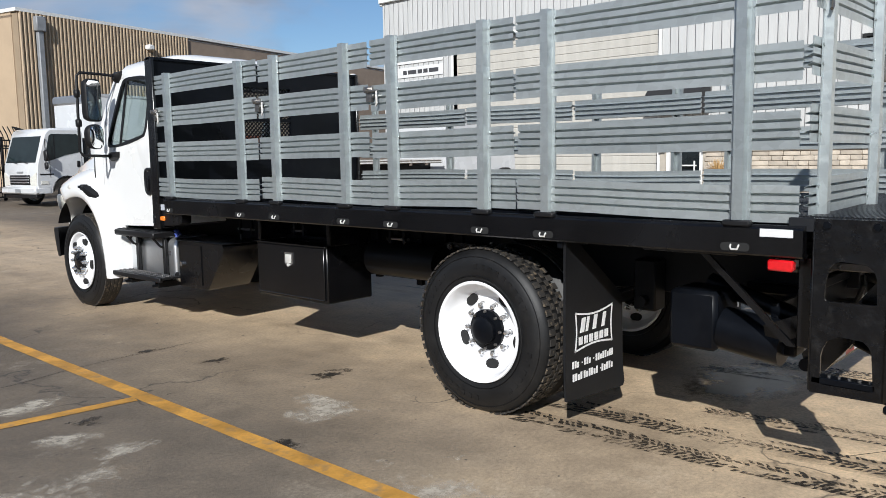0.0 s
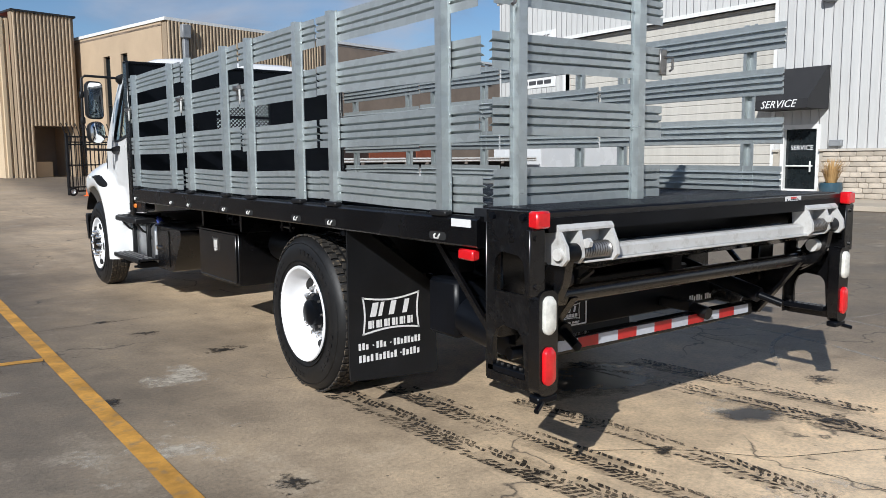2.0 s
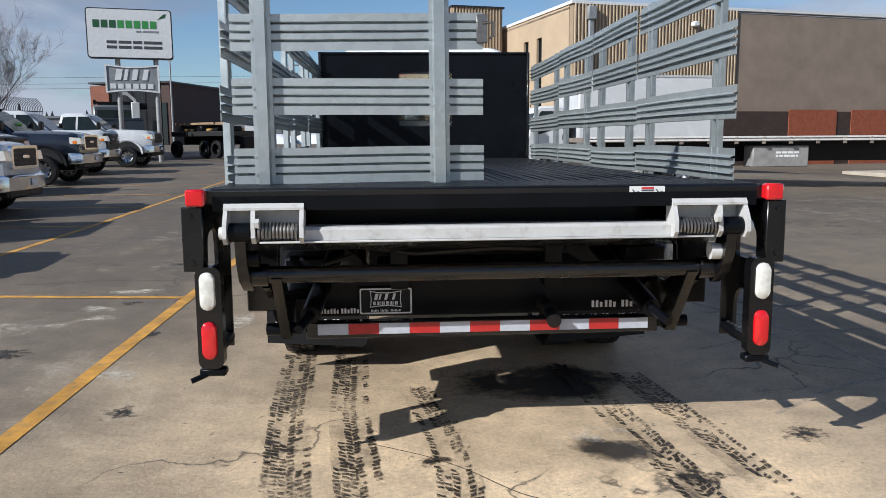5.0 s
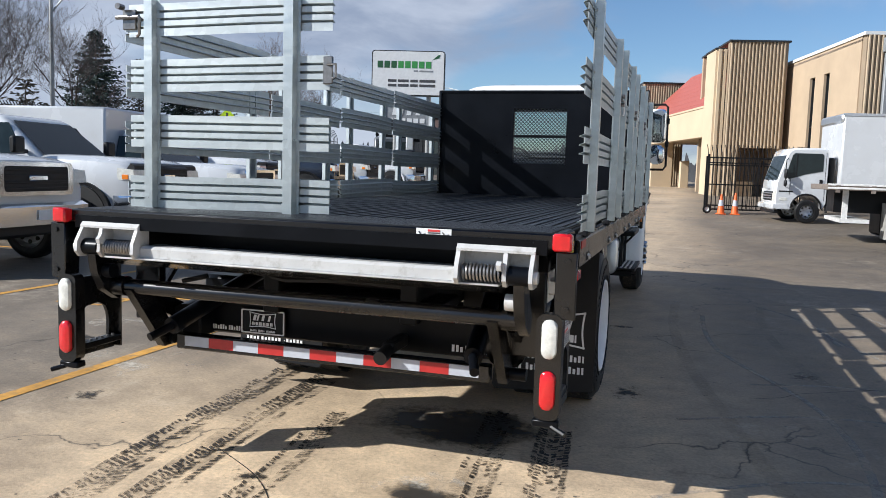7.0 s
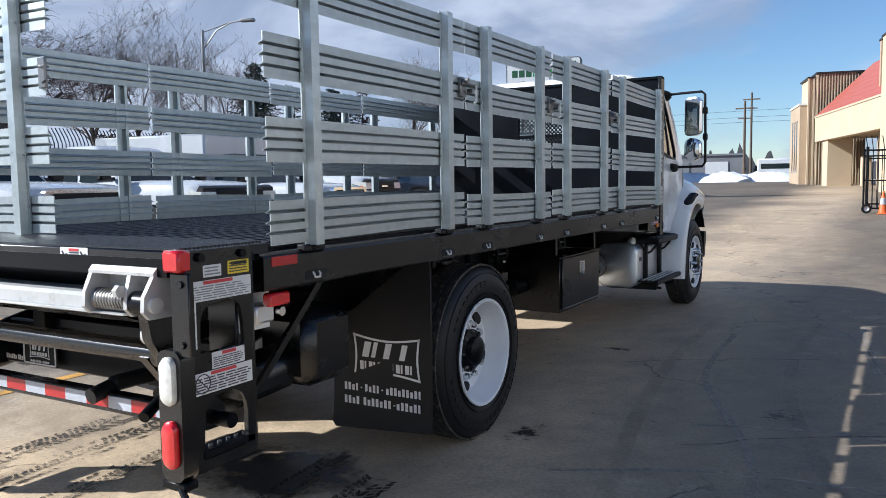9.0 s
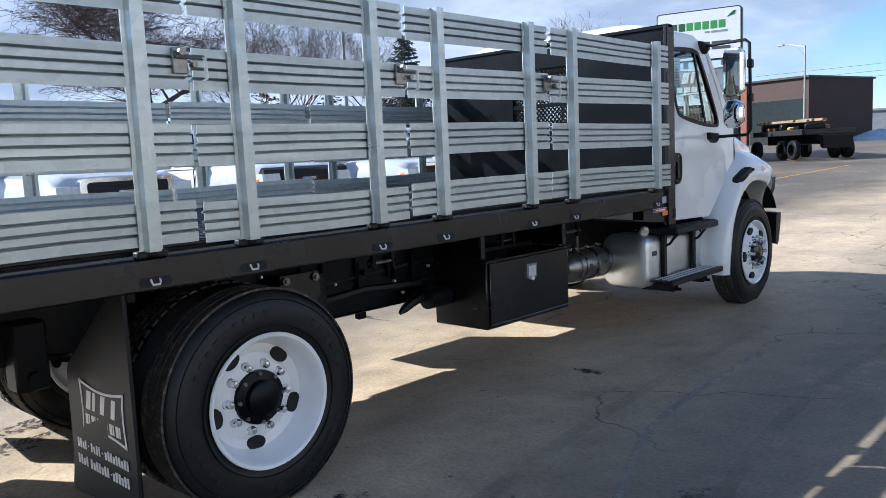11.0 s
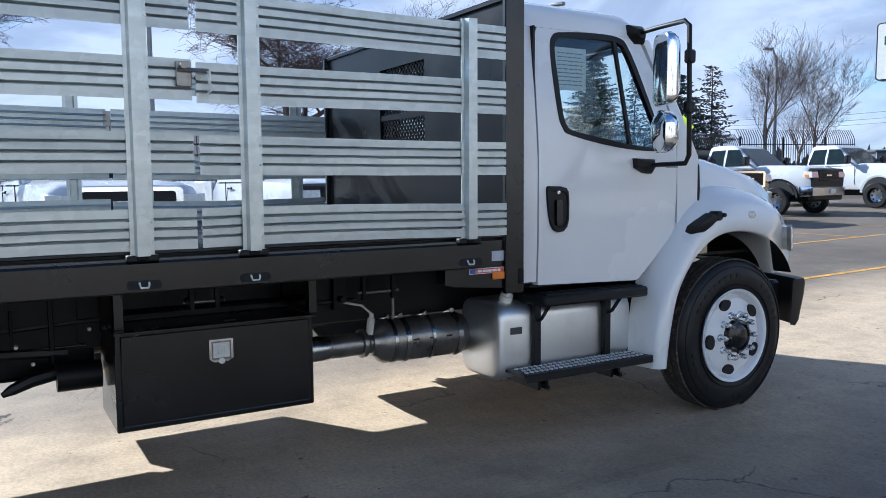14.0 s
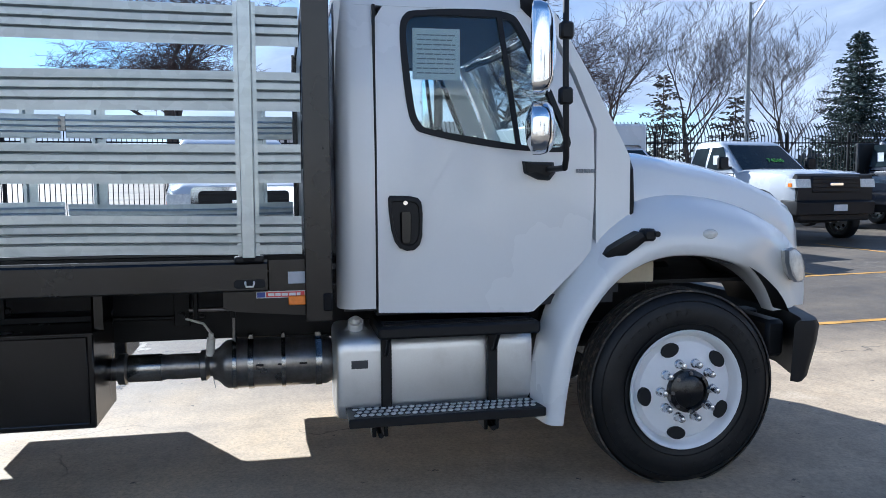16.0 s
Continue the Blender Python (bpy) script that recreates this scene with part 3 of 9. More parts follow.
# Tan warehouse, in its own axes: x along the ribbed face, y back along the plain face.
tan = thing("tan_warehouse", "tan ribbed concrete warehouse with narrow slot windows", "building", at=(8.74, 36.18, 0), turn=12.6)
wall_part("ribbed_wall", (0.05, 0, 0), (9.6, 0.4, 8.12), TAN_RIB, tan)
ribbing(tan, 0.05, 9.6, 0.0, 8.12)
wall_part("panel_wall", (9.6, 0.02, 0), (46, 0.4, 8.02), GREY_PANEL, tan, label="smooth brown-grey concrete panels")
wall_part("coping", (-0.06, -0.06, 8.12), (46, 0.5, 8.27), COPING, tan)
wall_part("coping", (-0.06, 0.5, 8.12), (0.4, 11.0, 8.27), COPING, tan)
slots = ((3.75, 4.45), (5.6, 6.3))
for y0, y1, z0, z1 in ((0.4, 3.75, 0, 8.12), (4.45, 5.6, 0, 8.12), (6.3, 11.0, 0, 8.12), (3.75, 4.45, 0, 2.6), (5.6, 6.3, 0, 2.6), (3.75, 4.45, 6.95, 8.12), (5.6, 6.3, 6.95, 8.12)):
    wall_part("plain_wall", (0, y0, z0), (0.4, y1, z1), TAN_PLAIN, tan, label="smooth tan concrete wall")
for y0, y1 in slots:
    wn_ = part("slot_window", Shape().box((0.2, y0, 2.6), (0.24, y1, 6.95)), GLASS_DARK, tan)
    part("window_frame", Shape().box((0.12, y0, 2.6), (0.2, y0 + 0.06, 6.95)).box((0.12, y1 - 0.06, 2.6), (0.2, y1, 6.95)).box((0.12, y0, 4.4), (0.2, y1, 4.46)), FRAME_BLACK, wn_)
part("downspout", Shape().box((0.82, -0.24, 0), (1.08, -0.02, 7.8), 0.03).box((0.72, -0.32, 7.35), (1.18, -0.02, 8.0), 0.04), GREY_METAL, tan)
for x in (6.7, 24.0):
    part("wall_light", Shape().box((x, -0.35, 7.2), (x + 0.35, 0.02, 7.45), 0.05), COPING, tan)
part("vent", Shape().box((5.0, -0.03, 5.05), (5.7, 0.02, 5.25)), FRAME_BLACK, tan)
wall_part("dark_base_wall", (7.2, -0.12, 0), (20, 0.02, 2.9), mat("dark_brown_panel", (0.055, 0.035, 0.028), 0.6, var=0.2), tan)
for x in (13.0, 17.2):
    part("roll_door", Shape().box((x, -0.16, 0), (x + 3.2, -0.1, 3.0)), mat("rust_red_door", (0.30, 0.085, 0.04), 0.6, var=0.2), tan)
wall_part("roof", (0, 0.4, 7.9), (46, 30, 8.0), GREY_PANEL, tan)
wall_part("back_wall", (0, 29.6, 0), (46, 30, 8.0), TAN_PLAIN, tan)

# entrance tower: ribbed, with a deep opening under its face
tower = thing("entrance_tower", "ribbed tan concrete entrance tower over a recessed porch", "building", at=(3.39, 44.0, 0), turn=12.6)
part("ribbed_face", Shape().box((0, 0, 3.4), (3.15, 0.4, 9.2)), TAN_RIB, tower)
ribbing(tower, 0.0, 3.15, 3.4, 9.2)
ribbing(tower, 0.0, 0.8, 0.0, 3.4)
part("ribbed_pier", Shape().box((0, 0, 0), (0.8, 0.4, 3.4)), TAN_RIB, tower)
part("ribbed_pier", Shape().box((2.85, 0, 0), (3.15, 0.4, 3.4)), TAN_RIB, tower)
part("side_wall", Shape().box((-0.62, 0.45, 0), (0, 2.6, 8.85)).box((-0.5, 0.30, 0), (-0.34, 0.45, 8.85)).box((-0.2, 0.30, 0), (-0.06, 0.45, 8.85)), TAN_CREAM, tower)
part("coping", Shape().box((-0.05, -0.12, 9.2), (3.25, 6.4, 9.3)).box((-0.68, 0.4, 8.85), (-0.05, 2.66, 8.93)), FRAME_BLACK, tower)
part("recess", Shape().box((0.8, 2.4, 0), (2.85, 2.6, 3.5)).box((0.8, 0.4, 3.4), (2.85, 2.4, 3.5)), GREY_PANEL, tower)
part("planter_wall", Shape().box((0.9, 0.9, 0), (2.0, 1.2, 1.5), 0.03), TAN_CREAM, tower)
part("back_wall", Shape().box((0, 6.0, 0), (3.15, 6.3, 9.2)).box((2.85, 0.4, 0), (3.15, 6.0, 9.2)), TAN_PLAIN, tower)

# showroom with cream fascia and red mansard, then a second tower
shop = thing("showroom", "cream showroom with a red mansard roof and deep canopy", "building", at=(2.86, 45.8, 0), turn=16.9)
part("fascia", Shape().box((-0.25, 0, 4.08), (0.25, 16.8, 5.92), 0.03).box((-0.30, 0, 5.82), (0.25, 16.8, 5.95), 0.02), TAN_CREAM, shop)
part("soffit", Shape().box((0.25, 0, 4.3), (5, 16.8, 4.5)), TAN_PLAIN, shop)
part("mansard", Shape().prism([(-0.25, 5.95), (3.5, 9.6), (3.5, 5.95)], 1, 0.1, 16.7), RED_ROOF, shop)
part("rear_wall", Shape().box((4.6, 0, 0), (5, 16.8, 4.4)), TAN_PLAIN, shop)
part("end_pier", Shape().box((0.6, 15.9, 0), (1.5, 16.8, 4.3)), TAN_RIB, shop)
part("pillar", Shape().box((-0.1, 13.6, 0), (1.5, 15.0, 4.3), 0.03), TAN_CREAM, shop, "broad cream stucco pillar")
part("bollard_wall", Shape().box((1.8, 12.4, 0), (2.4, 12.8, 2.9), 0.03).box((3.4, 11.6, 0), (4.5, 13.2, 2.4), 0.03), TAN_CREAM, shop)
for y in (8.2,):
    pn = part("glass_door", Shape().box((4.5, y, 0.7), (4.58, y + 3.0, 3.9)), GLASS_DARK, shop)
    part("door_frame", Shape().box((4.42, y, 0.6), (4.5, y + 0.1, 3.9)).box((4.42, y + 1.45, 0.6), (4.5, y + 1.55, 3.9)).box((4.42, y + 2.9, 0.6), (4.5, y + 3.0, 3.9)).box((4.42, y, 3.0), (4.5, y + 3.0, 3.1)), FRAME_BLACK, pn)
tower2 = thing("corner_tower", "ribbed tan concrete corner tower with slot windows", "building", at=(-2.3, 62.8, 0), turn=13.4)
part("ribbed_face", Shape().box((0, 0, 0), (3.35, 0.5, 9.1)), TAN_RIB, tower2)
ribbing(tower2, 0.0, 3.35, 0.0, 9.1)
part("side_wall", Shape().box((-0.45, 0.3, 0), (0, 4.0, 8.85)).box((-0.53, 0.2, 0), (-0.42, 0.4, 8.85)).box((-0.2, 0.18, 0), (-0.08, 0.3, 8.85)), TAN_CREAM, tower2)
part("coping", Shape().box((-0.05, -0.16, 9.1), (3.45, 4.1, 9.22)).box((-0.58, 0.15, 8.85), (-0.05, 4.1, 8.95)), FRAME_BLACK, tower2)
part("wing_wall", Shape().box((-0.95, 1.0, 0), (-0.45, 6.2, 6.95)), TAN_PLAIN, tower2)
part("wing_coping", Shape().box((-1.02, 0.95, 6.95), (-0.4, 6.3, 7.1)), COPING, tower2)
for y in (2.2, 3.3, 4.5):
    part("slot_window", Shape().box((-0.97, y, 1.9), (-0.94, y + 0.4, 5.9)), GLASS_DARK, tower2)

# white service building
WX = 21.0
svc = thing("service_building", "white ribbed metal service building with stone base and big bay doors", "building", at=(WX, 0, 0))
bays = ((12.4, 21.9, 6.42), (-9.0, -2.0, 6.42))
for y0, y1, z0, z1 in ((21.9, 26.2, 0, 8.6), (12.4, 21.9, 6.42, 8.6), (12.05, 12.4, 0, 8.6), (10.72, 12.05, 2.46, 8.6), (5.9, 10.72, 0, 8.6), (4.3, 5.9, 0, 3.3), (4.3, 5.9, 4.9, 8.6), (-2.0, 4.3, 0, 8.6), (-9, -2, 6.42, 8.6), (-24, -9, 0, 8.6)):
    part("front_wall", Shape().box((0, y0, z0), (0.4, y1, z1)), WHITE_SIDING, svc)
part("end_wall", Shape().box((0.4, 25.8, 0), (24, 26.2, 8.6)), WHITE_SIDING, svc)
part("far_end_wall", Shape().box((0.4, -24, 0), (24, -23.6, 8.6)).box((23.6, -23.6, 0), (24, 25.8, 8.6)), WHITE_SIDING, svc)
part("roof", Shape().box((0.4, -23.6, 8.2), (23.6, 25.8, 8.4)), GREY_METAL, svc)
part("eave_trim", Shape().box((-0.14, -24.1, 8.6), (0.5, 26.35, 8.85), 0.02).box((-0.06, 26.2, 8.5), (24, 26.35, 8.85), 0.02), COPING, svc)
for y0, y1, z1 in bays:
    d = part("bay_door", Shape().box((0.22, y0, 0.36), (0.28, y1, z1)), DOOR_PANEL, svc, "cream sectional bay door, slightly raised")
    part("door_track", Shape().box((-0.03, y0 - 0.12, 0), (0.24, y0, z1)).box((-0.03, y1, 0), (0.24, y1 + 0.12, z1)).box((-0.03, y0 - 0.12, z1), (0.24, y1 + 0.12, z1 + 0.14)), COPING, d)
    part("rubber_seal", Shape().box((0.2, y0, 0.28), (0.3, y1, 0.36)), FRAME_BLACK, d)
    part("interior", Shape().box((1.5, y0, 0), (1.6, y1, 2.0)).box((0.4, y0, 0.004), (1.5, y1, 0.01)), DARK_GAP, svc)
door = part("entry_door", Shape().box((0.12, 10.76, 0.16), (0.17, 11.98, 2.4)), GLASS_DARK, svc, "glass service door in a white frame")
part("door_frame", Shape().box((-0.02, 10.72, 0.14), (0.2, 10.84, 2.46)).box((-0.02, 11.92, 0.14), (0.2, 12.05, 2.46)).box((-0.02, 10.84, 2.32), (0.2, 11.92, 2.46)).box((0.02, 10.84, 0.16), (0.14, 11.92, 0.4)), COPING, door)
part("push_bar", Shape().box((-0.02, 10.95, 1.12), (0.03, 11.85, 1.17), 0.01).box((-0.03, 11.0, 0.95), (0.02, 11.05, 1.3), 0.01), COPING, door)
aw = part("awning", Shape().prism([(0.0, 4.25), (-0.1, 4.25), (-1.25, 3.2), (-1.25, 2.92), (0, 2.92)], 1, 10.5, 12.45), AWNING, svc, "black cloth awning lettered in white")
win = part("upper_window", Shape().box((0.15, 4.3, 3.3), (0.2, 5.9, 4.9)), GLASS_DARK, svc)
part("window_frame", Shape().box((-0.02, 4.25, 3.25), (0.15, 4.36, 4.95)).box((-0.02, 5.84, 3.25), (0.15, 5.95, 4.95)).box((-0.02, 4.36, 3.25), (0.15, 5.84, 3.33)).box((-0.02, 4.36, 4.87), (0.15, 5.84, 4.95)).box((0.02, 5.06, 3.33), (0.12, 5.12, 4.87)), FRAME_BLACK, win)
part("wall_light", Shape().box((-0.28, 10.35, 6.15), (0.02, 10.75, 6.45), 0.05).box((-0.2, 10.45, 6.45), (0.02, 10.65, 6.75), 0.03), GREY_METAL, svc)
part("meter_box", Shape().box((-0.12, 10.0, 1.75), (0.02, 10.4, 1.95), 0.02), GREY_METAL, svc)
CAP = mat("pale_stone_cap", (0.5, 0.46, 0.40), 0.8, var=0.1)
for y0, y1 in ((-1.86, 10.7), (12.06, 12.27), (22.05, 26.25)):
    part("stone_base", Shape().box((-0.06, y0, 0), (0.005, y1, 1.6)), MORTAR, svc)
    part("stone_cap", Shape().box((-0.16, y0, 1.6), (0.0, y1, 1.68), 0.01), CAP, svc)
solid("pavement", Shape().box((17.6, -1.6, 0), (WX - 0.06, 12.1, 0.15), 0.02).box((17.6, 22.2, 0), (WX - 0.06, 27, 0.15), 0.02), mat("pale_kerb_concrete", (0.44, 0.38, 0.30), 0.85, var=0.12, scale=1.2, fine=40, bump=0.3, depth=0.006), "pale concrete walkway along the service building", "pavement", kind="structure")


def bars(sh, x, y0, y1, z0, z1, rows, seed, sign=1.0, fill=0.62, depth=0.006):
    """Rows of plain bars standing for lettering, on a face across x."""
    rnd = random.Random(seed)
    h = (z1 - z0) / rows
    for r in range(rows):
        y, zb = y0, z1 - (r + 1) * h + h * (1 - fill) / 2
        end = y1 - (y1 - y0) * rnd.uniform(0, 0.12)
        while y < end:
            wv = min(rnd.uniform(0.10, 0.24) * (y1 - y0), end - y)
            if wv > 0.02 * (y1 - y0):
                sh.box((x, y, zb), (x + sign * depth, y + wv, zb + h * fill))
            y += wv + 0.03 * (y1 - y0)
    return sh


def text_mesh(body, size, name, depth=0.004, slant=0.0):
    cu = bpy.data.curves.new(name, "FONT")
    cu.body, cu.size, cu.extrude, cu.align_x, cu.align_y = body, size, depth, "CENTER", "CENTER"
    cu.resolution_u, cu.shear = 2, slant
    ob = bpy.data.objects.new(name, cu)
    scene.collection.objects.link(ob)
    bpy.context.view_layer.update()
    me = bpy.data.meshes.new_from_object(ob.evaluated_get(bpy.context.evaluated_depsgraph_get()))
    bpy.data.objects.remove(ob)
    return me


def lettering(body, size, material, parent, m, name="lettering", label="", slant=0.0):
    me = text_mesh(body, size, name, slant=slant)
    me.materials.clear()
    me.materials.append(material)
    return part(name, me, material, parent, label, m=m)


FACE_WEST = Matrix(((0, 0, -1, 0), (-1, 0, 0, 0), (0, 1, 0, 0), (0, 0, 0, 1)))      # lettering read from the -x side
lettering("SERVICE", 0.32, WHITE_INK, aw, Matrix.Translation((-1.256, 11.48, 3.06)) @ FACE_WEST, slant=0.35)
lettering("SERVICE", 0.21, WHITE_INK, door, Matrix.Translation((0.112, 11.38, 1.72)) @ FACE_WEST)
for k, (z0, z1, word) in enumerate(((6.35, 6.95, "SERVICE"), (5.75, 6.2, ""), (5.15, 5.6, ""), (4.55, 5.0, ""))):
    pn = part("sign_panel", Shape().box((-0.04, 22.5, z0), (0.003, 25.4, z1), 0.01), STICKER, svc)
    if word:
        lettering(word, 0.36, STICKER_INK, pn, Matrix.Translation((-0.046, 23.5, (z0 + z1) / 2)) @ FACE_WEST)
        part("emblem", Shape().box((-0.05, 24.4, z0 + 0.1), (-0.04, 25.3, z1 - 0.08)), STICKER_INK, pn)
    else:
        part("print", bars(Shape(), -0.042, 22.75, 25.2, z0 + 0.08, z1 - 0.08, 1, k), STICKER_INK, pn)
pot = thing("planter_pot", "dark blue glazed pot with dry ornamental grass", "planter", at=(19.8, 9.7, 0.15))
part("pot", Shape().lathe([(0.0, 0), (0.22, 0), (0.34, 0.35), (0.33, 0.52), (0.28, 0.52), (0.26, 0.45), (0, 0.45)], 24, m=pose(0, 0, 0, 0, -90, 0)), mat("blue_glazed_pot", (0.03, 0.07, 0.10), 0.2, coat=0.5), pot)
gr, rnd = Shape(), random.Random(4)
for k in range(260):
    a, t = rnd.uniform(0, math.tau), rnd.uniform(0.05, 0.45)
    hgt = rnd.uniform(0.45, 0.85)
    b = Vector((math.cos(a), math.sin(a), 0))
    p0, p1, p2 = b * 0.12 + Vector((0, 0, 0.45)), b * (0.12 + t * 0.4) + Vector((0, 0, 0.45 + hgt * 0.7)), b * (0.12 + t) + Vector((0, 0, 0.45 + hgt))
    sd = Vector((-b.y, b.x, 0)) * 0.006
    gr.add([p0 - sd, p0 + sd, p1 + sd, p1 - sd, p2], [(0, 1, 2, 3), (3, 2, 4)])
tagged(part("dry_grass", gr, mat("dry_grass_blades", (0.42, 0.26, 0.10), 0.8, var=0.2), pot), kind="stuff")


# ---- stake racks ----
RAIL_Z = (1.226, 1.534, 1.834, 2.112)
RAIL_H = 0.164


def rail_profile(z0):
    """Outline of a ribbed rail: (out, z): four raised bands with three folded grooves between them."""
    face, back = [], []
    bands = ((0.0, 0.039), (0.052, 0.078), (0.091, 0.117), (0.130, RAIL_H))
    for k, (a, b) in enumerate(bands):
        face += [(0.030, a), (0.030, b)]
        back += [(0.026, a + (0.003 if k == 0 else 0.0)), (0.026, b)]
        if k < 3:
            n = bands[k + 1][0]
            face += [(0.008, b + 0.002), (0.010, n - 0.007)]
            back += [(0.004, b + 0.002), (0.006, n - 0.007)]
    return [(a, z0 + z) for a, z in face] + [(a, z0 + z) for a, z in reversed(back)]


def rack(name, length, posts, label, group, at, turn, seed, ends=(0.0, 0.0), latch=None, foot=1.198):
    """A rack panel along its own x; its outer side is -y. Posts stand outside the rails."""
    rnd = random.Random(seed)
    ob = thing(name, label, "stake rack", group, at=at, turn=turn)
    for j, z in enumerate(RAIL_Z):
        prof = rail_profile(z + rnd.uniform(-0.006, 0.006))
        e0, e1 = ends[0] * rnd.uniform(0.2, 1), ends[1] * rnd.uniform(0.2, 1)
        n = 9
        ph, amp = rnd.uniform(0, 6), rnd.uniform(0.002, 0.006) * (1.8 if j == 0 else 1)
        rings = []
        for k in range(n + 1):
            x = e0 + (length - e0 - e1) * k / n
            dz = amp * math.sin(ph + x * 2.3) + rnd.uniform(-1, 1) * 0.0008
            rings.append([(x, -a + amp * 1.6 * math.sin(ph * 2 + x * 3.1), q + dz) for a, q in prof])
        part("rail", Shape().loft(rings), GALV, ob, angle=25)
    for x in posts:
        sh = Shape()
        hat = [(-0.046, 0.0), (-0.046, -0.005), (-0.030, -0.005), (-0.024, -0.040), (0.024, -0.040), (0.030, -0.005), (0.046, -0.005), (0.046, 0.0), (0.025, 0.0), (0.019, -0.035), (-0.019, -0.035), (-0.025, 0.0)]
        tilt = rnd.uniform(-0.004, 0.004)
        sh.loft([[(x + a, b - 0.030, 1.217) for a, b in hat], [(x + a + tilt, b - 0.030, 2.284) for a, b in hat]])
        po = part("post", sh, GALV_POST, ob, angle=25)
        bolts = Shape()
        for z in RAIL_Z:
            for dz in (0.045, 0.125):
                for sx in (-0.042, 0.042):
                    bolts.cyl((x + sx, -0.034, z + dz), (x + sx, -0.041, z + dz), 0.0065, seg=6)
        tagged(part("bolts", bolts, GALV_POST, po), kind="stuff")
        part("stake_foot", Shape().box((x - 0.024, -0.050, foot), (x + 0.024, -0.032, 1.215), 0.004), BLACK_SATIN, po)
    if latch is not None:
        x, z = latch, RAIL_Z[2] + 0.10
        la = part("latch", Shape().box((x - 0.05, -0.048, z - 0.045), (x + 0.012, -0.030, z + 0.055), 0.003), STEEL_DARK, ob, "steel hook latch joining two panels")
        part("latch_bolt", Shape().cyl((x - 0.045, -0.06, z + 0.02), (x + 0.075, -0.06, z + 0.02), 0.009, seg=8).cyl((x - 0.025, -0.045, z + 0.035), (x - 0.025, -0.08, z + 0.035), 0.014, seg=8).cyl((x + 0.03, -0.045, z - 0.01), (x + 0.03, -0.075, z - 0.01), 0.012, seg=8), STEEL_DARK, la)
        part("latch_handle", Shape().tube([(x + 0.06, -0.05, z + 0.02), (x + 0.075, -0.07, z + 0.015), (x + 0.078, -0.07, z - 0.06), (x + 0.065, -0.065, z - 0.075)], 0.007, 6), STEEL_RAW, la)
    return ob


LEFT, RIGHT = "left side stake racks", "right side stake racks"
SPANS = ((0.42, 1.925, (0.67, 1.71)), (1.935, 3.105, (2.15, 2.885)), (3.115, 4.345, (3.345, 4.125)), (4.355, 5.90, (4.575, 5.665)))
for k, (y0, y1, ps) in enumerate(SPANS):
    text = ("galvanised steel stake rack panel at the tail of the deck", "short galvanised steel stake rack panel with two posts", "short galvanised steel stake rack panel with two posts", "galvanised steel stake rack panel against the black headboard")[k]
    # right side: outer side is +x
    rack("stake_rack", y1 - y0, [p - y0 for p in ps], text, RIGHT, (1.200, y0, 0.012), 90, 20 + k, (0.012, 0.012), latch=(y1 - y0) - 0.02 if k < 3 else None)
    # left side: outer side is -x
    rack("stake_rack", y1 - y0, [y1 - p for p in reversed(ps)], text, LEFT, (-1.162, y1, 0.006), -90, 40 + k, (0.012, 0.012), latch=0.03 if k > 0 else None)
gate = rack("rear_stake_gate", 1.155, [0.14, 0.945], "galvanised steel rear gate rack closing half of the tail", "rear rack", (-1.135, 0.425, 0.030), 0, 77, (0.0, 0.01), foot=1.19)
part("corner_latch", Shape().box((-0.03, -0.05, 2.14), (0.05, -0.03, 2.24), 0.003).cyl((-0.06, -0.06, 2.20), (0.08, -0.06, 2.20), 0.011, seg=8).cyl((-0.02, -0.06, 2.25), (-0.02, -0.10, 2.25), 0.016, seg=8).tube([(0.08, -0.06, 2.2), (0.09, -0.07, 2.19), (0.09, -0.07, 2.11), (0.075, -0.07, 2.10)], 0.008, 6), STEEL_DARK, gate)
part("end_plate", Shape().box((1.115, -0.045, 1.86), (1.165, -0.030, 1.99), 0.003).tube([(1.14, -0.05, 1.95), (1.19, -0.06, 1.95), (1.19, -0.06, 1.89), (1.17, -0.06, 1.88)], 0.007, 6), STEEL_DARK, gate)

# ---- the truck ----
truck = thing("flatbed_truck", "white cab stake-bed truck with a long black deck and folded liftgate", "truck")
body = part("deck", Shape().box((-1.16, 0.02, 1.165), (1.16, 5.93, 1.225)), BLACK_SATIN, truck, "black flatbed deck with ribbed planks")
for k in range(17):
    x0 = -1.14 + k * 0.1343
    part("plank", Shape().box((x0, 0.46, 1.225), (x0 + 0.133, 5.90, 1.240), 0.003).box((x0 + 0.025, 0.46, 1.240), (x0 + 0.055, 5.90, 1.246), 0.002).box((x0 + 0.08, 0.46, 1.240), (x0 + 0.11, 5.90, 1.246), 0.002), DECK_BLACK, body)
rib = Shape()
for k in range(22):
    rib.box((-1.17, 0.05 + k * 0.0185, 1.250), (1.17, 0.061 + k * 0.0185, 1.257))
part("tail_tread", rib.box((-1.2, 0.03, 1.19), (1.2, 0.455, 1.250), 0.003), DECK_BLACK, body, "ribbed black steel tailboard")
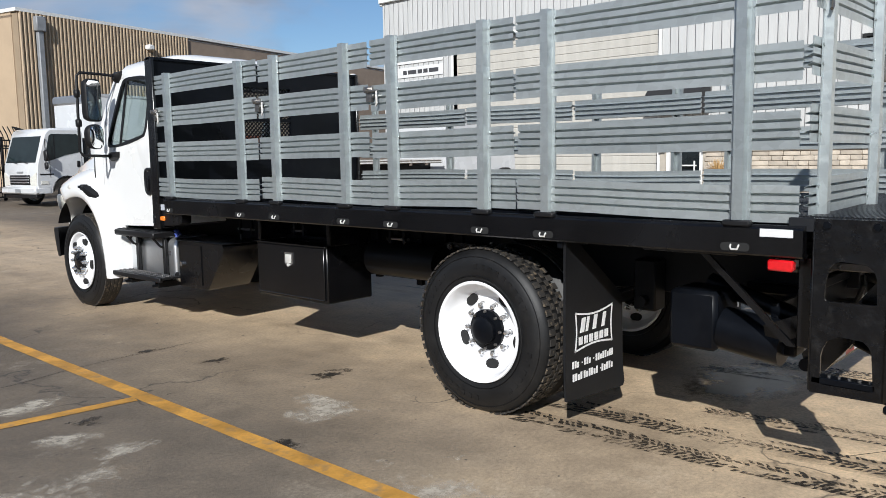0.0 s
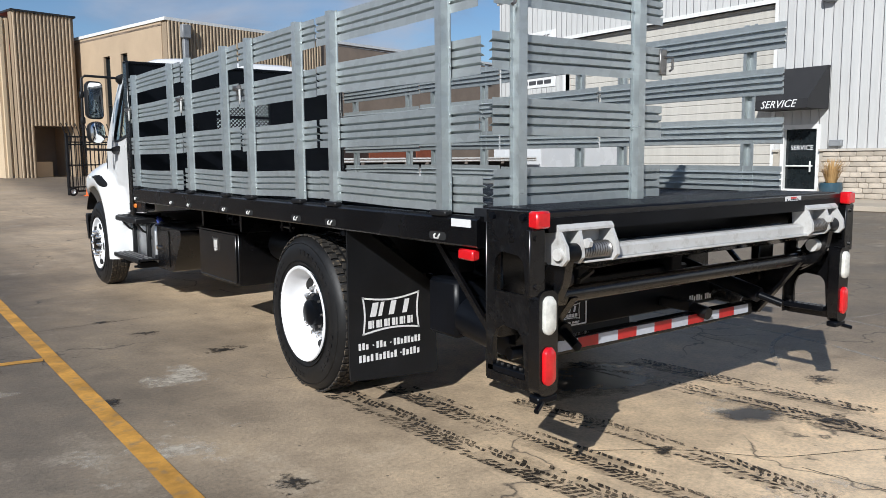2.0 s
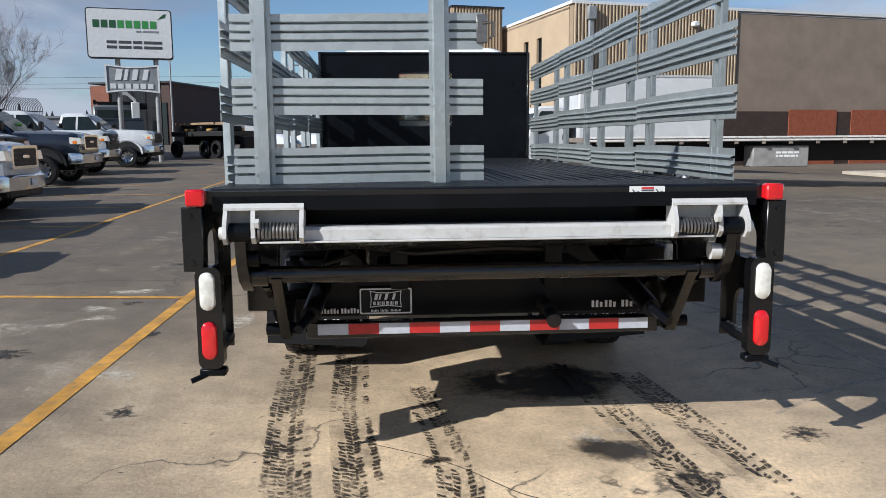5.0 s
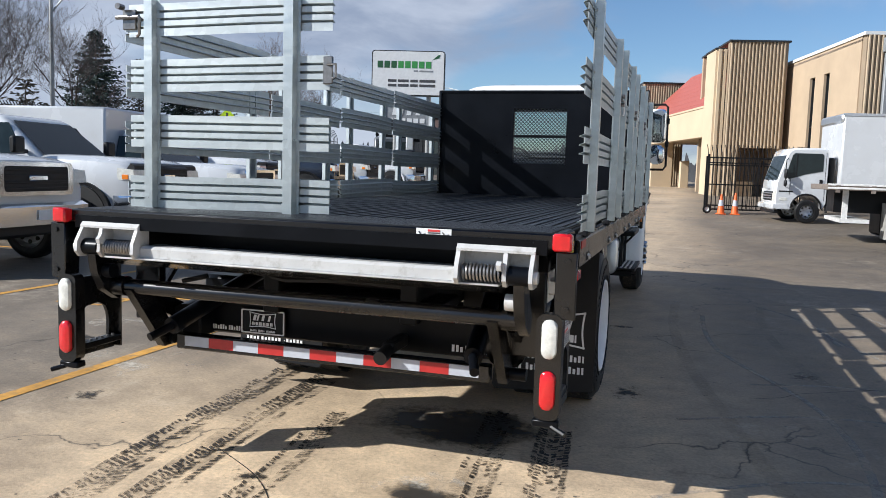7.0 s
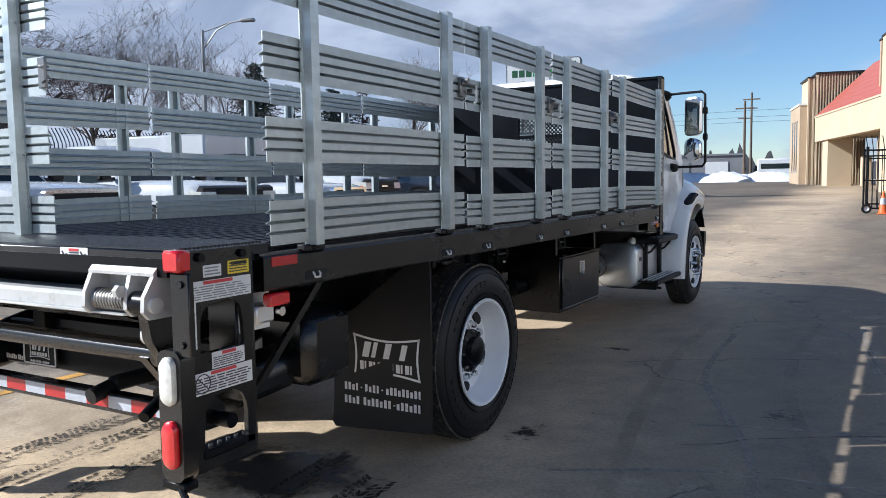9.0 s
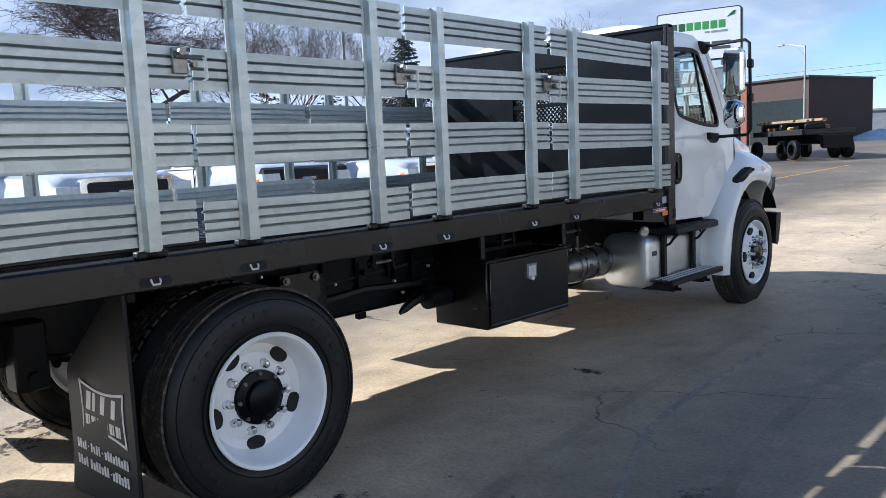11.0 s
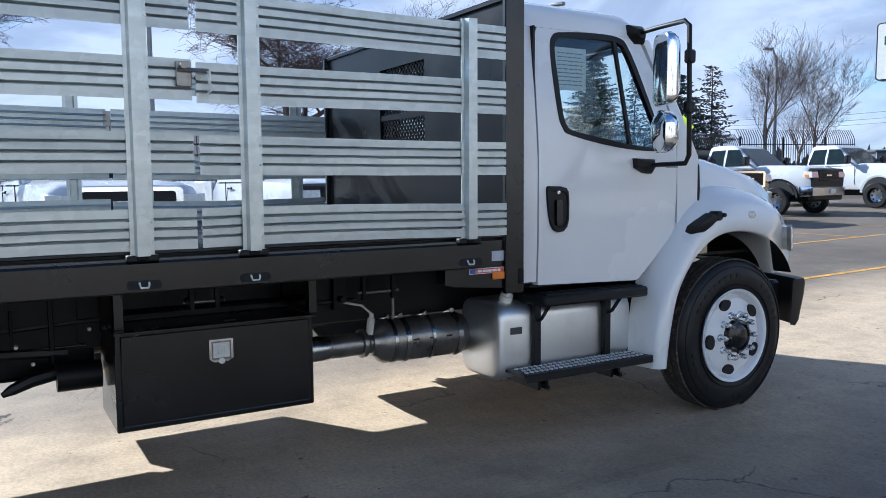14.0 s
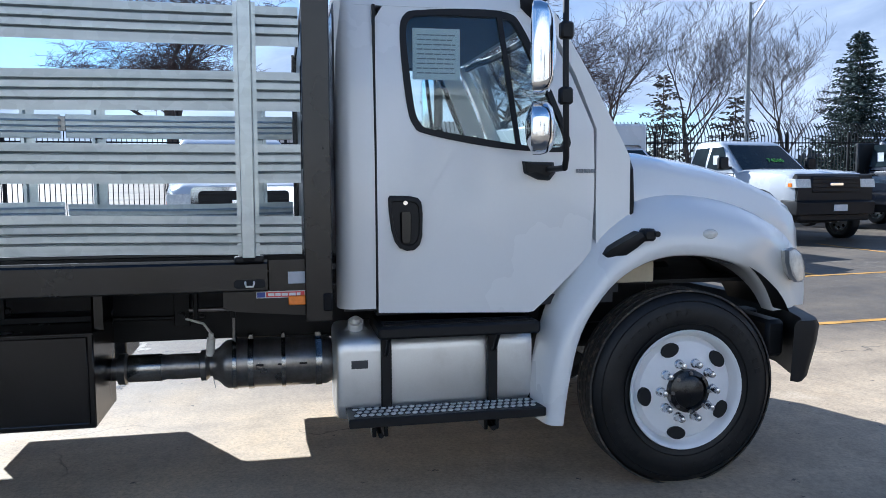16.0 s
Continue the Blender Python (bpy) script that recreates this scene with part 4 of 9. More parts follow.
for sx in (-1, 1):
    part("side_rail", Shape().prism([(sx * x, z) for x, z in ((1.16, 1.078), (1.235, 1.078), (1.243, 1.086), (1.243, 1.197), (1.235, 1.205), (1.225, 1.206), (1.224, 1.215), (1.196, 1.215), (1.19, 1.205), (1.19, 1.092), (1.16, 1.092))], 1, 0.38, 5.74), BLACK_GLOSS, body)
    for y0, y1, ps in SPANS:
        for y in ps:
            part("stake_pocket", Shape().box((sx * 1.165, y - 0.045, 1.072), (sx * 1.188, y + 0.045, 1.20), 0.004), BLACK_SATIN, body)
            part("post_socket", Shape().box((sx * 1.20, y - 0.062, 1.205), (sx * 1.246, y + 0.062, 1.232), 0.006), PLASTIC, body)
            hk = part("hook_recess", Shape().prism(rounded(y - 0.066, y + 0.066, 1.094, 1.132, 0.017, 4), 0, sx * 1.242, sx * 1.2445), DARK_HOLE, body)
            part("rope_hook", Shape().tube([(sx * 1.242, y - 0.018, 1.122), (sx * 1.251, y - 0.018, 1.114), (sx * 1.252, y - 0.014, 1.102), (sx * 1.252, y + 0.014, 1.102), (sx * 1.251, y + 0.018, 1.114), (sx * 1.242, y + 0.018, 1.122)], 0.0045, 6), STEEL_RAW, hk)
    part("marker_tape", Shape().box((sx * 1.243, 0.42, 1.165), (sx * 1.246, 0.56, 1.20)), REFLECT_RED if sx > 0 else STICKER, body)
for y in [0.75 + 0.46 * k for k in range(12)]:
    part("cross_member", Shape().box((-1.17, y, 1.07), (1.17, y + 0.05, 1.165), 0.004), BLACK_DUSTY, body)
for sx in (-1, 1):
    part("long_sill", Shape().box((sx * 0.36, 0.5, 0.985), (sx * 0.45, 5.95, 1.07), 0.004), BLACK_DUSTY, body)

# headboard with a mesh window
HB = Shape().ring([(-1.195, 1.08), (1.195, 1.08), (1.195, 2.425), (-1.195, 2.425)], [(-0.30, 1.62), (0.31, 1.62), (0.31, 2.25), (-0.30, 2.25)], lambda p: (p[0], 5.935, p[1]), lambda p: (p[0], 5.985, p[1]))
head = part("headboard", HB, BLACK_SATIN, truck, "black steel headboard with a mesh window")
part("window_bar", Shape().box((-0.30, 5.94, 1.915), (0.31, 5.98, 1.95)), BLACK_SATIN, head)
part("top_cap", Shape().box((-1.21, 5.92, 2.425), (1.21, 6.0, 2.455), 0.006), BLACK_SATIN, head)
for sx in (-1, 1):
    part("side_flange", Shape().box((sx * 1.18, 5.90, 0.93), (sx * 1.21, 6.02, 2.45), 0.005), BLACK_GLOSS, head)
mesh = Shape()
for z0, z1 in ((1.62, 1.915), (1.95, 2.25)):
    wd, hg, st = 0.61, z1 - z0, 0.042
    for sgn in (1, -1):
        c = -hg if sgn > 0 else 0
        while c < wd + (0 if sgn > 0 else hg):
            a0, a1 = (max(0, -c), min(hg, wd - c)) if sgn > 0 else (max(0, c - wd), min(hg, c))
            if a1 - a0 > 0.01:
                x0, x1 = (c + a0, c + a1) if sgn > 0 else (c - a0, c - a1)
                mesh.tube([(-0.30 + x0, 5.955, z0 + a0), (-0.30 + x1, 5.955, z0 + a1)], 0.0065, 4)
            c += st
part("mesh_window", mesh, BLACK_SATIN, head)

# chassis
for sx in (-1, 1):
    part("frame_rail", Shape().box((sx * 0.34, 0.55, 0.72), (sx * 0.43, 7.9, 0.985), 0.006), BLACK_DUSTY, truck)
for y in (1.2, 3.3, 5.2, 6.6):
    part("frame_crossmember", Shape().box((-0.36, y, 0.74), (0.36, y + 0.1, 0.94), 0.004), BLACK_DUSTY, truck)
for sx in (-1, 1):
    for y in (2.95, 3.36, 4.75, 5.25):
        part("body_bracket", Shape().box((sx * 0.43, y, 0.80), (sx * 0.47, y + 0.08, 1.06), 0.004).cyl((sx * 0.44, y + 0.04, 0.86), (sx * 0.52, y + 0.04, 0.86), 0.018, seg=8), BLACK_DUSTY, truck)
    for y0, y1 in ((3.255, 3.400), (4.415, 4.535)):
        hg = part("tie_hanger", Shape().box((sx * 0.70, y0 - 0.03, 1.052), (sx * 0.80, y1 + 0.03, 1.068), 0.003), BLACK_SATIN, truck)
        for y in (y0, y1):
            part("hanger_strap", Shape().box((sx * 0.735, y - 0.012, 0.918), (sx * 0.765, y + 0.012, 1.052), 0.004), BLACK_SATIN, hg)
        part("tie_rod", Shape().cyl((sx * 0.75, y0 - 0.04, 0.952), (sx * 0.75, y1 + 0.035, 0.952), 0.010, seg=10), STEEL_DARK, hg)
        part("rod_nut", Shape().cyl((sx * 0.75, y0 - 0.030, 0.952), (sx * 0.75, y0 - 0.014, 0.952), 0.026, seg=12), BLACK_SATIN, hg)
        part("rod_nut", Shape().cyl((sx * 0.75, y1 + 0.014, 0.952), (sx * 0.75, y1 + 0.030, 0.952), 0.020, seg=6), BLACK_SATIN, hg)
    for y, z0, z1, w in ((3.11, 0.63, 1.03, 0.022), (3.835, 0.66, 1.03, 0.022), (3.62, 0.80, 0.94, 0.012), (3.67, 0.78, 0.94, 0.012), (3.385, 0.76, 0.92, 0.030)):
        part("frame_rib", Shape().box((sx * 0.446, y - w / 2, z0), (sx * 0.478, y + w / 2, z1), 0.003), BLACK_SATIN, truck)
    for y, z in ((3.208, 0.813), (3.688, 0.765), (3.755, 0.680), (2.70, 0.93), (4.0, 0.82)):
        part("frame_bolt", Shape().cyl((sx * 0.446, y, z), (sx * 0.462, y, z), 0.011, 0.009, seg=6), STEEL_RAW, truck)
    part("frame_flange", Shape().box((sx * 0.40, 2.5, 0.742), (sx * 0.462, 3.98, 0.752), 0.002).box((sx * 0.40, 2.45, 0.606), (sx * 0.446, 4.02, 0.615), 0.002), BLACK_GLOSS, truck)
    part("air_line", Shape().tube([(sx * 0.44, 2.6, 0.83), (sx * 0.445, 3.2, 0.82), (sx * 0.44, 4.0, 0.86), (sx * 0.445, 5.4, 0.84)], 0.012, 6), PLASTIC, truck)
part("rear_axle", Shape().cyl((-0.95, 2.23, 0.50), (0.95, 2.23, 0.50), 0.075, seg=16).lathe([(0.0, -0.20), (0.12, -0.19), (0.19, -0.08), (0.20, 0.02), (0.15, 0.15), (0.0, 0.18)], 20, m=pose(0, 2.20, 0.50, 0, 0, 90)), BLACK_DUSTY, truck)
part("drive_shaft", Shape().cyl((0, 2.45, 0.55), (0, 4.3, 0.68), 0.055, seg=12).cyl((0, 4.3, 0.68), (0, 6.4, 0.72), 0.05, seg=12).box((-0.2, 4.25, 0.60), (0.2, 4.34, 0.76), 0.01), BLACK_DUSTY, truck)
for sx in (-1, 1):
    sp = Shape()
    for k in range(5):
        sp.loft([[(sx * 0.50 + a, y, 0.60 + 0.022 * k + 0.16 * ((y - 2.23) / 0.75) ** 2 * (1 - 0.1 * k) + b) for a, b in ((-0.04, 0), (0.04, 0), (0.04, 0.018), (-0.04, 0.018))] for y in [2.23 + (0.75 - 0.1 * k) * t for t in (-1, -0.66, -0.33, 0, 0.33, 0.66, 1)]])
    part("leaf_spring", sp, BLACK_DUSTY, truck)
    for y in (1.40, 2.92):
        part("spring_hanger", Shape().box((sx * 0.43, y, 0.62), (sx * 0.56, y + 0.14, 0.92), 0.01).cyl((sx * 0.42, y + 0.07, 0.68), (sx * 0.60, y + 0.07, 0.68), 0.03, seg=10), BLACK_DUSTY, truck)
    part("frame_plate", Shape().box((sx * 0.432, 2.5, 0.74), (sx * 0.446, 3.95, 1.06), 0.003), BLACK_SATIN, truck)
    part("frame_liner", Shape().box((sx * 0.39, 2.45, 0.615), (sx * 0.425, 4.02, 0.745), 0.004), BLACK_SATIN, truck)
    for y, z in ((2.62, 0.575), (3.12, 0.590), (3.40, 0.560), (3.86, 0.585)):
        part("frame_tab", Shape().box((sx * 0.385, y, z), (sx * 0.43, y + 0.06, 0.62), 0.004), BLACK_SATIN, truck)
    part("hanger_face", Shape().prism([(2.735, 0.935), (2.99, 0.935), (3.00, 0.80), (2.975, 0.785), (2.965, 0.63), (2.93, 0.60), (2.88, 0.60), (2.865, 0.785), (2.735, 0.82)], 0, sx * 0.565, sx * 0.58), BLACK_GLOSS, truck)
    for y, z in ((2.765, 0.905), (2.962, 0.905), (2.915, 0.64)):
        part("hanger_bolt", Shape().cyl((sx * 0.58, y, z), (sx * 0.596, y, z), 0.024, seg=6).cyl((sx * 0.596, y, z), (sx * 0.612, y, z), 0.013, seg=8), STEEL_DARK if z > 0.8 else BLACK_DUSTY, truck)
    part("cable_loom", Shape().tube([(sx * 0.46, 2.7, 0.76), (sx * 0.47, 3.0, 0.72), (sx * 0.47, 3.4, 0.75), (sx * 0.46, 3.9, 0.72)], 0.022, 6), PLASTIC, truck)
part("front_axle", Shape().box((-0.9, 7.68, 0.42), (0.9, 7.80, 0.52), 0.02), BLACK_DUSTY, truck)
part("engine_block", Shape().box((-0.33, 6.9, 0.55), (0.33, 8.15, 1.05), 0.05), BLACK_DUSTY, truck)
part("air_tank", Shape().cyl((0.58, 3.84, 0.63), (0.58, 4.03, 0.63), 0.065, seg=18), BLACK_DUSTY, truck)
part("air_tank", Shape().cyl((-0.62, 3.0, 0.78), (-0.62, 3.7, 0.78), 0.13, seg=20), BLACK_DUSTY, truck)
part("hanging_hose", Shape().tube([(0.50, 3.98, 0.66), (0.54, 3.86, 0.645), (0.55, 3.74, 0.625), (0.56, 3.66, 0.595), (0.56, 3.62, 0.575)], [0.022, 0.030, 0.032, 0.026, 0.012], 8), PLASTIC, truck)
ex = part("exhaust", Shape().lathe([(0.0, 5.44), (0.075, 5.445), (0.085, 5.47), (0.112, 5.495), (0.126, 5.52), (0.126, 6.02), (0.112, 6.05), (0.0, 6.055)], 28, m=pose(0.52, 0, 0.603, 0, 0, 90)), STEEL_DARK, truck, "sooty steel exhaust canister")
part("inlet_pipe", Shape().lathe([(0.058, 4.2), (0.058, 4.98), (0.078, 4.985), (0.080, 5.02), (0.066, 5.03), (0.066, 5.20), (0.063, 5.22), (0.066, 5.25), (0.064, 5.38), (0.080, 5.385), (0.080, 5.41), (0.060, 5.43), (0.060, 5.46)], 20, m=pose(0.52, 0, 0.603, 0, 0, 90)), STEEL_DARK, ex)
part("heat_sleeve", Shape().lathe([(0.067, 5.03), (0.070, 5.035), (0.070, 5.19), (0.067, 5.195)], 20, m=pose(0.52, 0, 0.603, 0, 0, 90)), POLISHED, ex, "bright steel heat sleeve")
for y, w in ((5.555, 0.010), (5.635, 0.014), (5.80, 0.010), (5.98, 0.016)):
    part("band", Shape().lathe([(0.124, y - w), (0.133, y - w), (0.133, y + w), (0.124, y + w)], 28, m=pose(0.52, 0, 0.603, 0, 0, 90), closed=True).box((0.50, y - w, 0.728), (0.54, y + w, 0.76), 0.004), POLISHED, ex)
part("sensor", Shape().cyl((0.55, 5.43, 0.66), (0.56, 5.44, 0.75), 0.022, seg=10).cyl((0.56, 5.44, 0.75), (0.56, 5.44, 0.775), 0.013, seg=8).tube([(0.56, 5.44, 0.775), (0.52, 5.40, 0.82), (0.46, 5.30, 0.84)], 0.007, 6), STEEL_RAW, ex)
for k in range(3):
    part("band_slot", Shape().box((0.643, 5.66 + 0.11 * k, 0.612), (0.647, 5.70 + 0.11 * k, 0.622), 0.002), DARK_HOLE, ex)
for sx in (-1, 1):
    hg = part("tie_hanger", Shape().box((sx * 0.56, 5.34, 1.052), (sx * 0.64, 5.59, 1.068), 0.003), BLACK_SATIN, truck)
    for y in (5.374, 5.554):
        part("hanger_strap", Shape().box((sx * 0.585, y - 0.012, 0.86), (sx * 0.615, y + 0.012, 1.052), 0.004), BLACK_SATIN, hg)
    part("tie_rod", Shape().cyl((sx * 0.60, 5.34, 0.905), (sx * 0.60, 5.59, 0.905), 0.011, seg=10).cyl((sx * 0.60, 5.556, 0.74), (sx * 0.60, 5.556, 0.86), 0.008, seg=8), STEEL_DARK, hg)


# wheels
def wheel(name, parent, x, y, sign, dish, nuts):
    """A wheel whose outer side faces sign along x; dish: how deep the disc lies below the rim's edge."""
    R, w_ = 0.502, 0.27
    m = pose(x, y, R - 0.008) @ Matrix.Diagonal((sign, 1, 1, 1))
    wh = part(name, Shape().lathe([(0.300, -0.02), (0.330, -0.004), (0.40, 0.004), (0.452, -0.012), (0.482, -0.034), (0.498, -0.062), (0.502, -w_ / 2), (0.498, 0.062 - w_), (0.482, 0.034 - w_), (0.40, -w_ - 0.004), (0.30, 0.02 - w_), (0.29, -w_ / 2)], 64, m=m, closed=True), RUBBER, parent, "black rubber truck tyre")
    tr = Shape()
    ribbed = nuts or sign > 0
    if ribbed:
        for x0 in (-0.055, -0.075, -0.115, -0.155, -0.195):
            tr.lathe([(0.494, x0 - 0.016), (0.504, x0 - 0.014), (0.504, x0 + 0.014), (0.494, x0 + 0.016)], 64, m=m)
    for k in range(0 if ribbed else 56):
        a = k * math.tau / 56
        for row, (x0, x1) in enumerate(((-0.088, -0.040), (-0.126, -0.094), (-0.176, -0.144), (-0.230, -0.182))):
            tr.box((x0, -0.019, 0.497), (x1, 0.019, 0.5065), 0.0, m @ Matrix.Rotation(a + (0.5 if row % 2 else 0) * math.tau / 56, 4, "X"))
    part("tread", tr, TREAD, wh)
    # moulded rings on the sidewall, and a broken ring of moulded letters as plain bars
    for r0 in (0.338, 0.452):
        part("sidewall_ring", Shape().lathe([(r0 - 0.003, -0.014), (r0, 0.0065 if r0 < 0.4 else -0.0075), (r0 + 0.003, -0.016)], 64, m=m), RUBBER, wh)
    mb = Shape()
    for k in range(46):
        if k % 23 in (9, 10, 11, 12, 19, 20, 21, 22):
            continue
        a = k * math.tau / 46
        mb.box((-0.004, -0.012, 0.385), (0.0055, 0.012, 0.412), 0.0, m @ Matrix.Rotation(a, 4, "X"))
    tagged(part("sidewall_lettering", mb, RUBBER, wh), kind="stuff")
    rim = [(0.300, -0.012), (0.308, -0.004), (0.304, 0.004), (0.292, 0.0), (0.282, -0.015), (0.276, -0.05), (0.268, -max(0.06, dish - 0.02)), (0.245, -dish - 0.005), (0.17, -dish + 0.012), (0.10, -dish + 0.016)]
    if not nuts:
        rim = [(0.300, -0.012), (0.308, -0.004), (0.304, 0.004), (0.290, 0.0), (0.278, -0.02), (0.270, -0.06), (0.262, -dish + 0.05), (0.242, -dish + 0.012), (0.20, -dish), (0.16, -dish + 0.02), (0.10, -dish + 0.035)]
    rm = part("rim", Shape().lathe(rim, 56, m=m), WHEEL_WHITE, wh, "white painted steel rim")
    face = -dish + 0.012
    ho, hub_r, nut_r = (0.224, 0.112, 0.142) if nuts else (0.216, 0.128, 0.150)
    for k in range(5):
        a = k * math.tau / 5 + radians(42 if nuts else -22)
        ring = []
        for px in (face - 0.02, face + 0.0035):
            ring.append([m @ Vector((px, ho * math.cos(a) + math.cos(a) * 0.033 * math.cos(t) - math.sin(a) * 0.048 * math.sin(t), ho * math.sin(a) + math.sin(a) * 0.033 * math.cos(t) + math.cos(a) * 0.048 * math.sin(t))) for t in [j * math.tau / 14 for j in range(14)]])
        part("hand_hole", Shape().loft(ring), DARK_HOLE, wh)
    hub_x = 0.022 if nuts else 0.060
    part("hub", Shape().lathe([(hub_r, -dish), (hub_r - 0.005, -dish + 0.05), (0.086, -dish + 0.06), (0.082, -dish + hub_x + 0.03), (0.055, -dish + hub_x + 0.045), (0.0, -dish + hub_x + 0.048)], 28, m=m), BLACK_GLOSS if nuts else BLACK_SATIN, wh)
    for k in range(8):
        a = k * math.tau / 8
        part("hub_bolt", Shape().cyl((-dish + 0.050, (hub_r - 0.016) * math.cos(a), (hub_r - 0.016) * math.sin(a)), (-dish + 0.066, (hub_r - 0.016) * math.cos(a), (hub_r - 0.016) * math.sin(a)), 0.009, seg=6, m=m), STEEL_DARK, wh)
    for k in range(10):
        a = k * math.tau / 10
        q = (nut_r * math.cos(a), nut_r * math.sin(a))
        s_ = Shape().lathe([(0.026, -dish + 0.012), (0.025, -dish + 0.018), (0.019, -dish + 0.024), (0.018, -dish + (0.062 if nuts else 0.048)), (0.013, -dish + (0.072 if nuts else 0.056)), (0.0, -dish + (0.075 if nuts else 0.058))], 12, m=m @ pose(0, *q))
        part("lug_nut", s_, NUT, wh)
    return wh


for sx in (-1, 1):
    wheel("rear_wheel", truck, sx * 1.185, 2.23, sx, 0.14, False)
    wheel("inner_rear_wheel", truck, sx * 0.60, 2.23, -sx, 0.14, False)
    wheel("front_wheel", truck, sx * 1.135, 7.785, sx, 0.02, True)


# ---- cab ----
def side_x(z):
    return 1.045 - 0.085 * max(0.0, (z - 1.62) / 0.8) ** 1.25 - 0.012 * max(0.0, (1.25 - z) / 0.3)


cab = truck
DOOR = [(6.245, 0.93), (6.242, 1.5), (6.245, 2.30), (6.30, 2.385), (6.62, 2.405), (6.96, 2.395), (7.06, 2.33), (7.20, 2.06), (7.31, 1.80), (7.312, 1.45), (7.30, 1.19), (7.12, 1.01), (7.01, 0.91), (6.98, 0.905)]
WIN = [(6.50, 1.775), (6.43, 1.815), (6.40, 1.92), (6.375, 2.22), (6.40, 2.315), (6.48, 2.335), (6.70, 2.345), (6.88, 2.335), (6.95, 2.27), (7.06, 2.03), (7.165, 1.78), (7.165, 1.715), (7.11, 1.695), (6.85, 1.715)]


def matched(outer, inner, n=72):
    """Both outlines, resampled to n points that lie in the same direction from the inner one's middle."""
    cx = sum(p[0] for p in inner) / len(inner)
    cy = sum(p[1] for p in inner) / len(inner)

    def hit(poly, a):
        d, best = Vector((math.cos(a), math.sin(a))), 0.0
        for p, q in zip(poly, poly[1:] + poly[:1]):
            e = Vector((q[0] - p[0], q[1] - p[1]))
            den = d.x * e.y - d.y * e.x
            if abs(den) < 1e-9:
                continue
            w = Vector((p[0] - cx, p[1] - cy))
            t, u = (w.x * e.y - w.y * e.x) / den, (w.x * d.y - w.y * d.x) / den
            if t > 0 and -1e-6 <= u <= 1 + 1e-6:
                best = max(best, t)
        return (cx + d.x * best, cy + d.y * best)
    angles = sorted([k * math.tau / n for k in range(n)] + [math.atan2(p[1] - cy, p[0] - cx) % math.tau for p in outer])
    return [hit(outer, a) for a in angles], [hit(inner, a) for a in angles]


def grown(poly, d):
    """The outline moved outward by d."""
    cx, cy = sum(p[0] for p in poly) / len(poly), sum(p[1] for p in poly) / len(poly)
    out = []
    for x, y in poly:
        v = Vector((x - cx, y - cy))
        v *= 1 + d / v.length
        out.append((cx + v.x, cy + v.y))
    return out


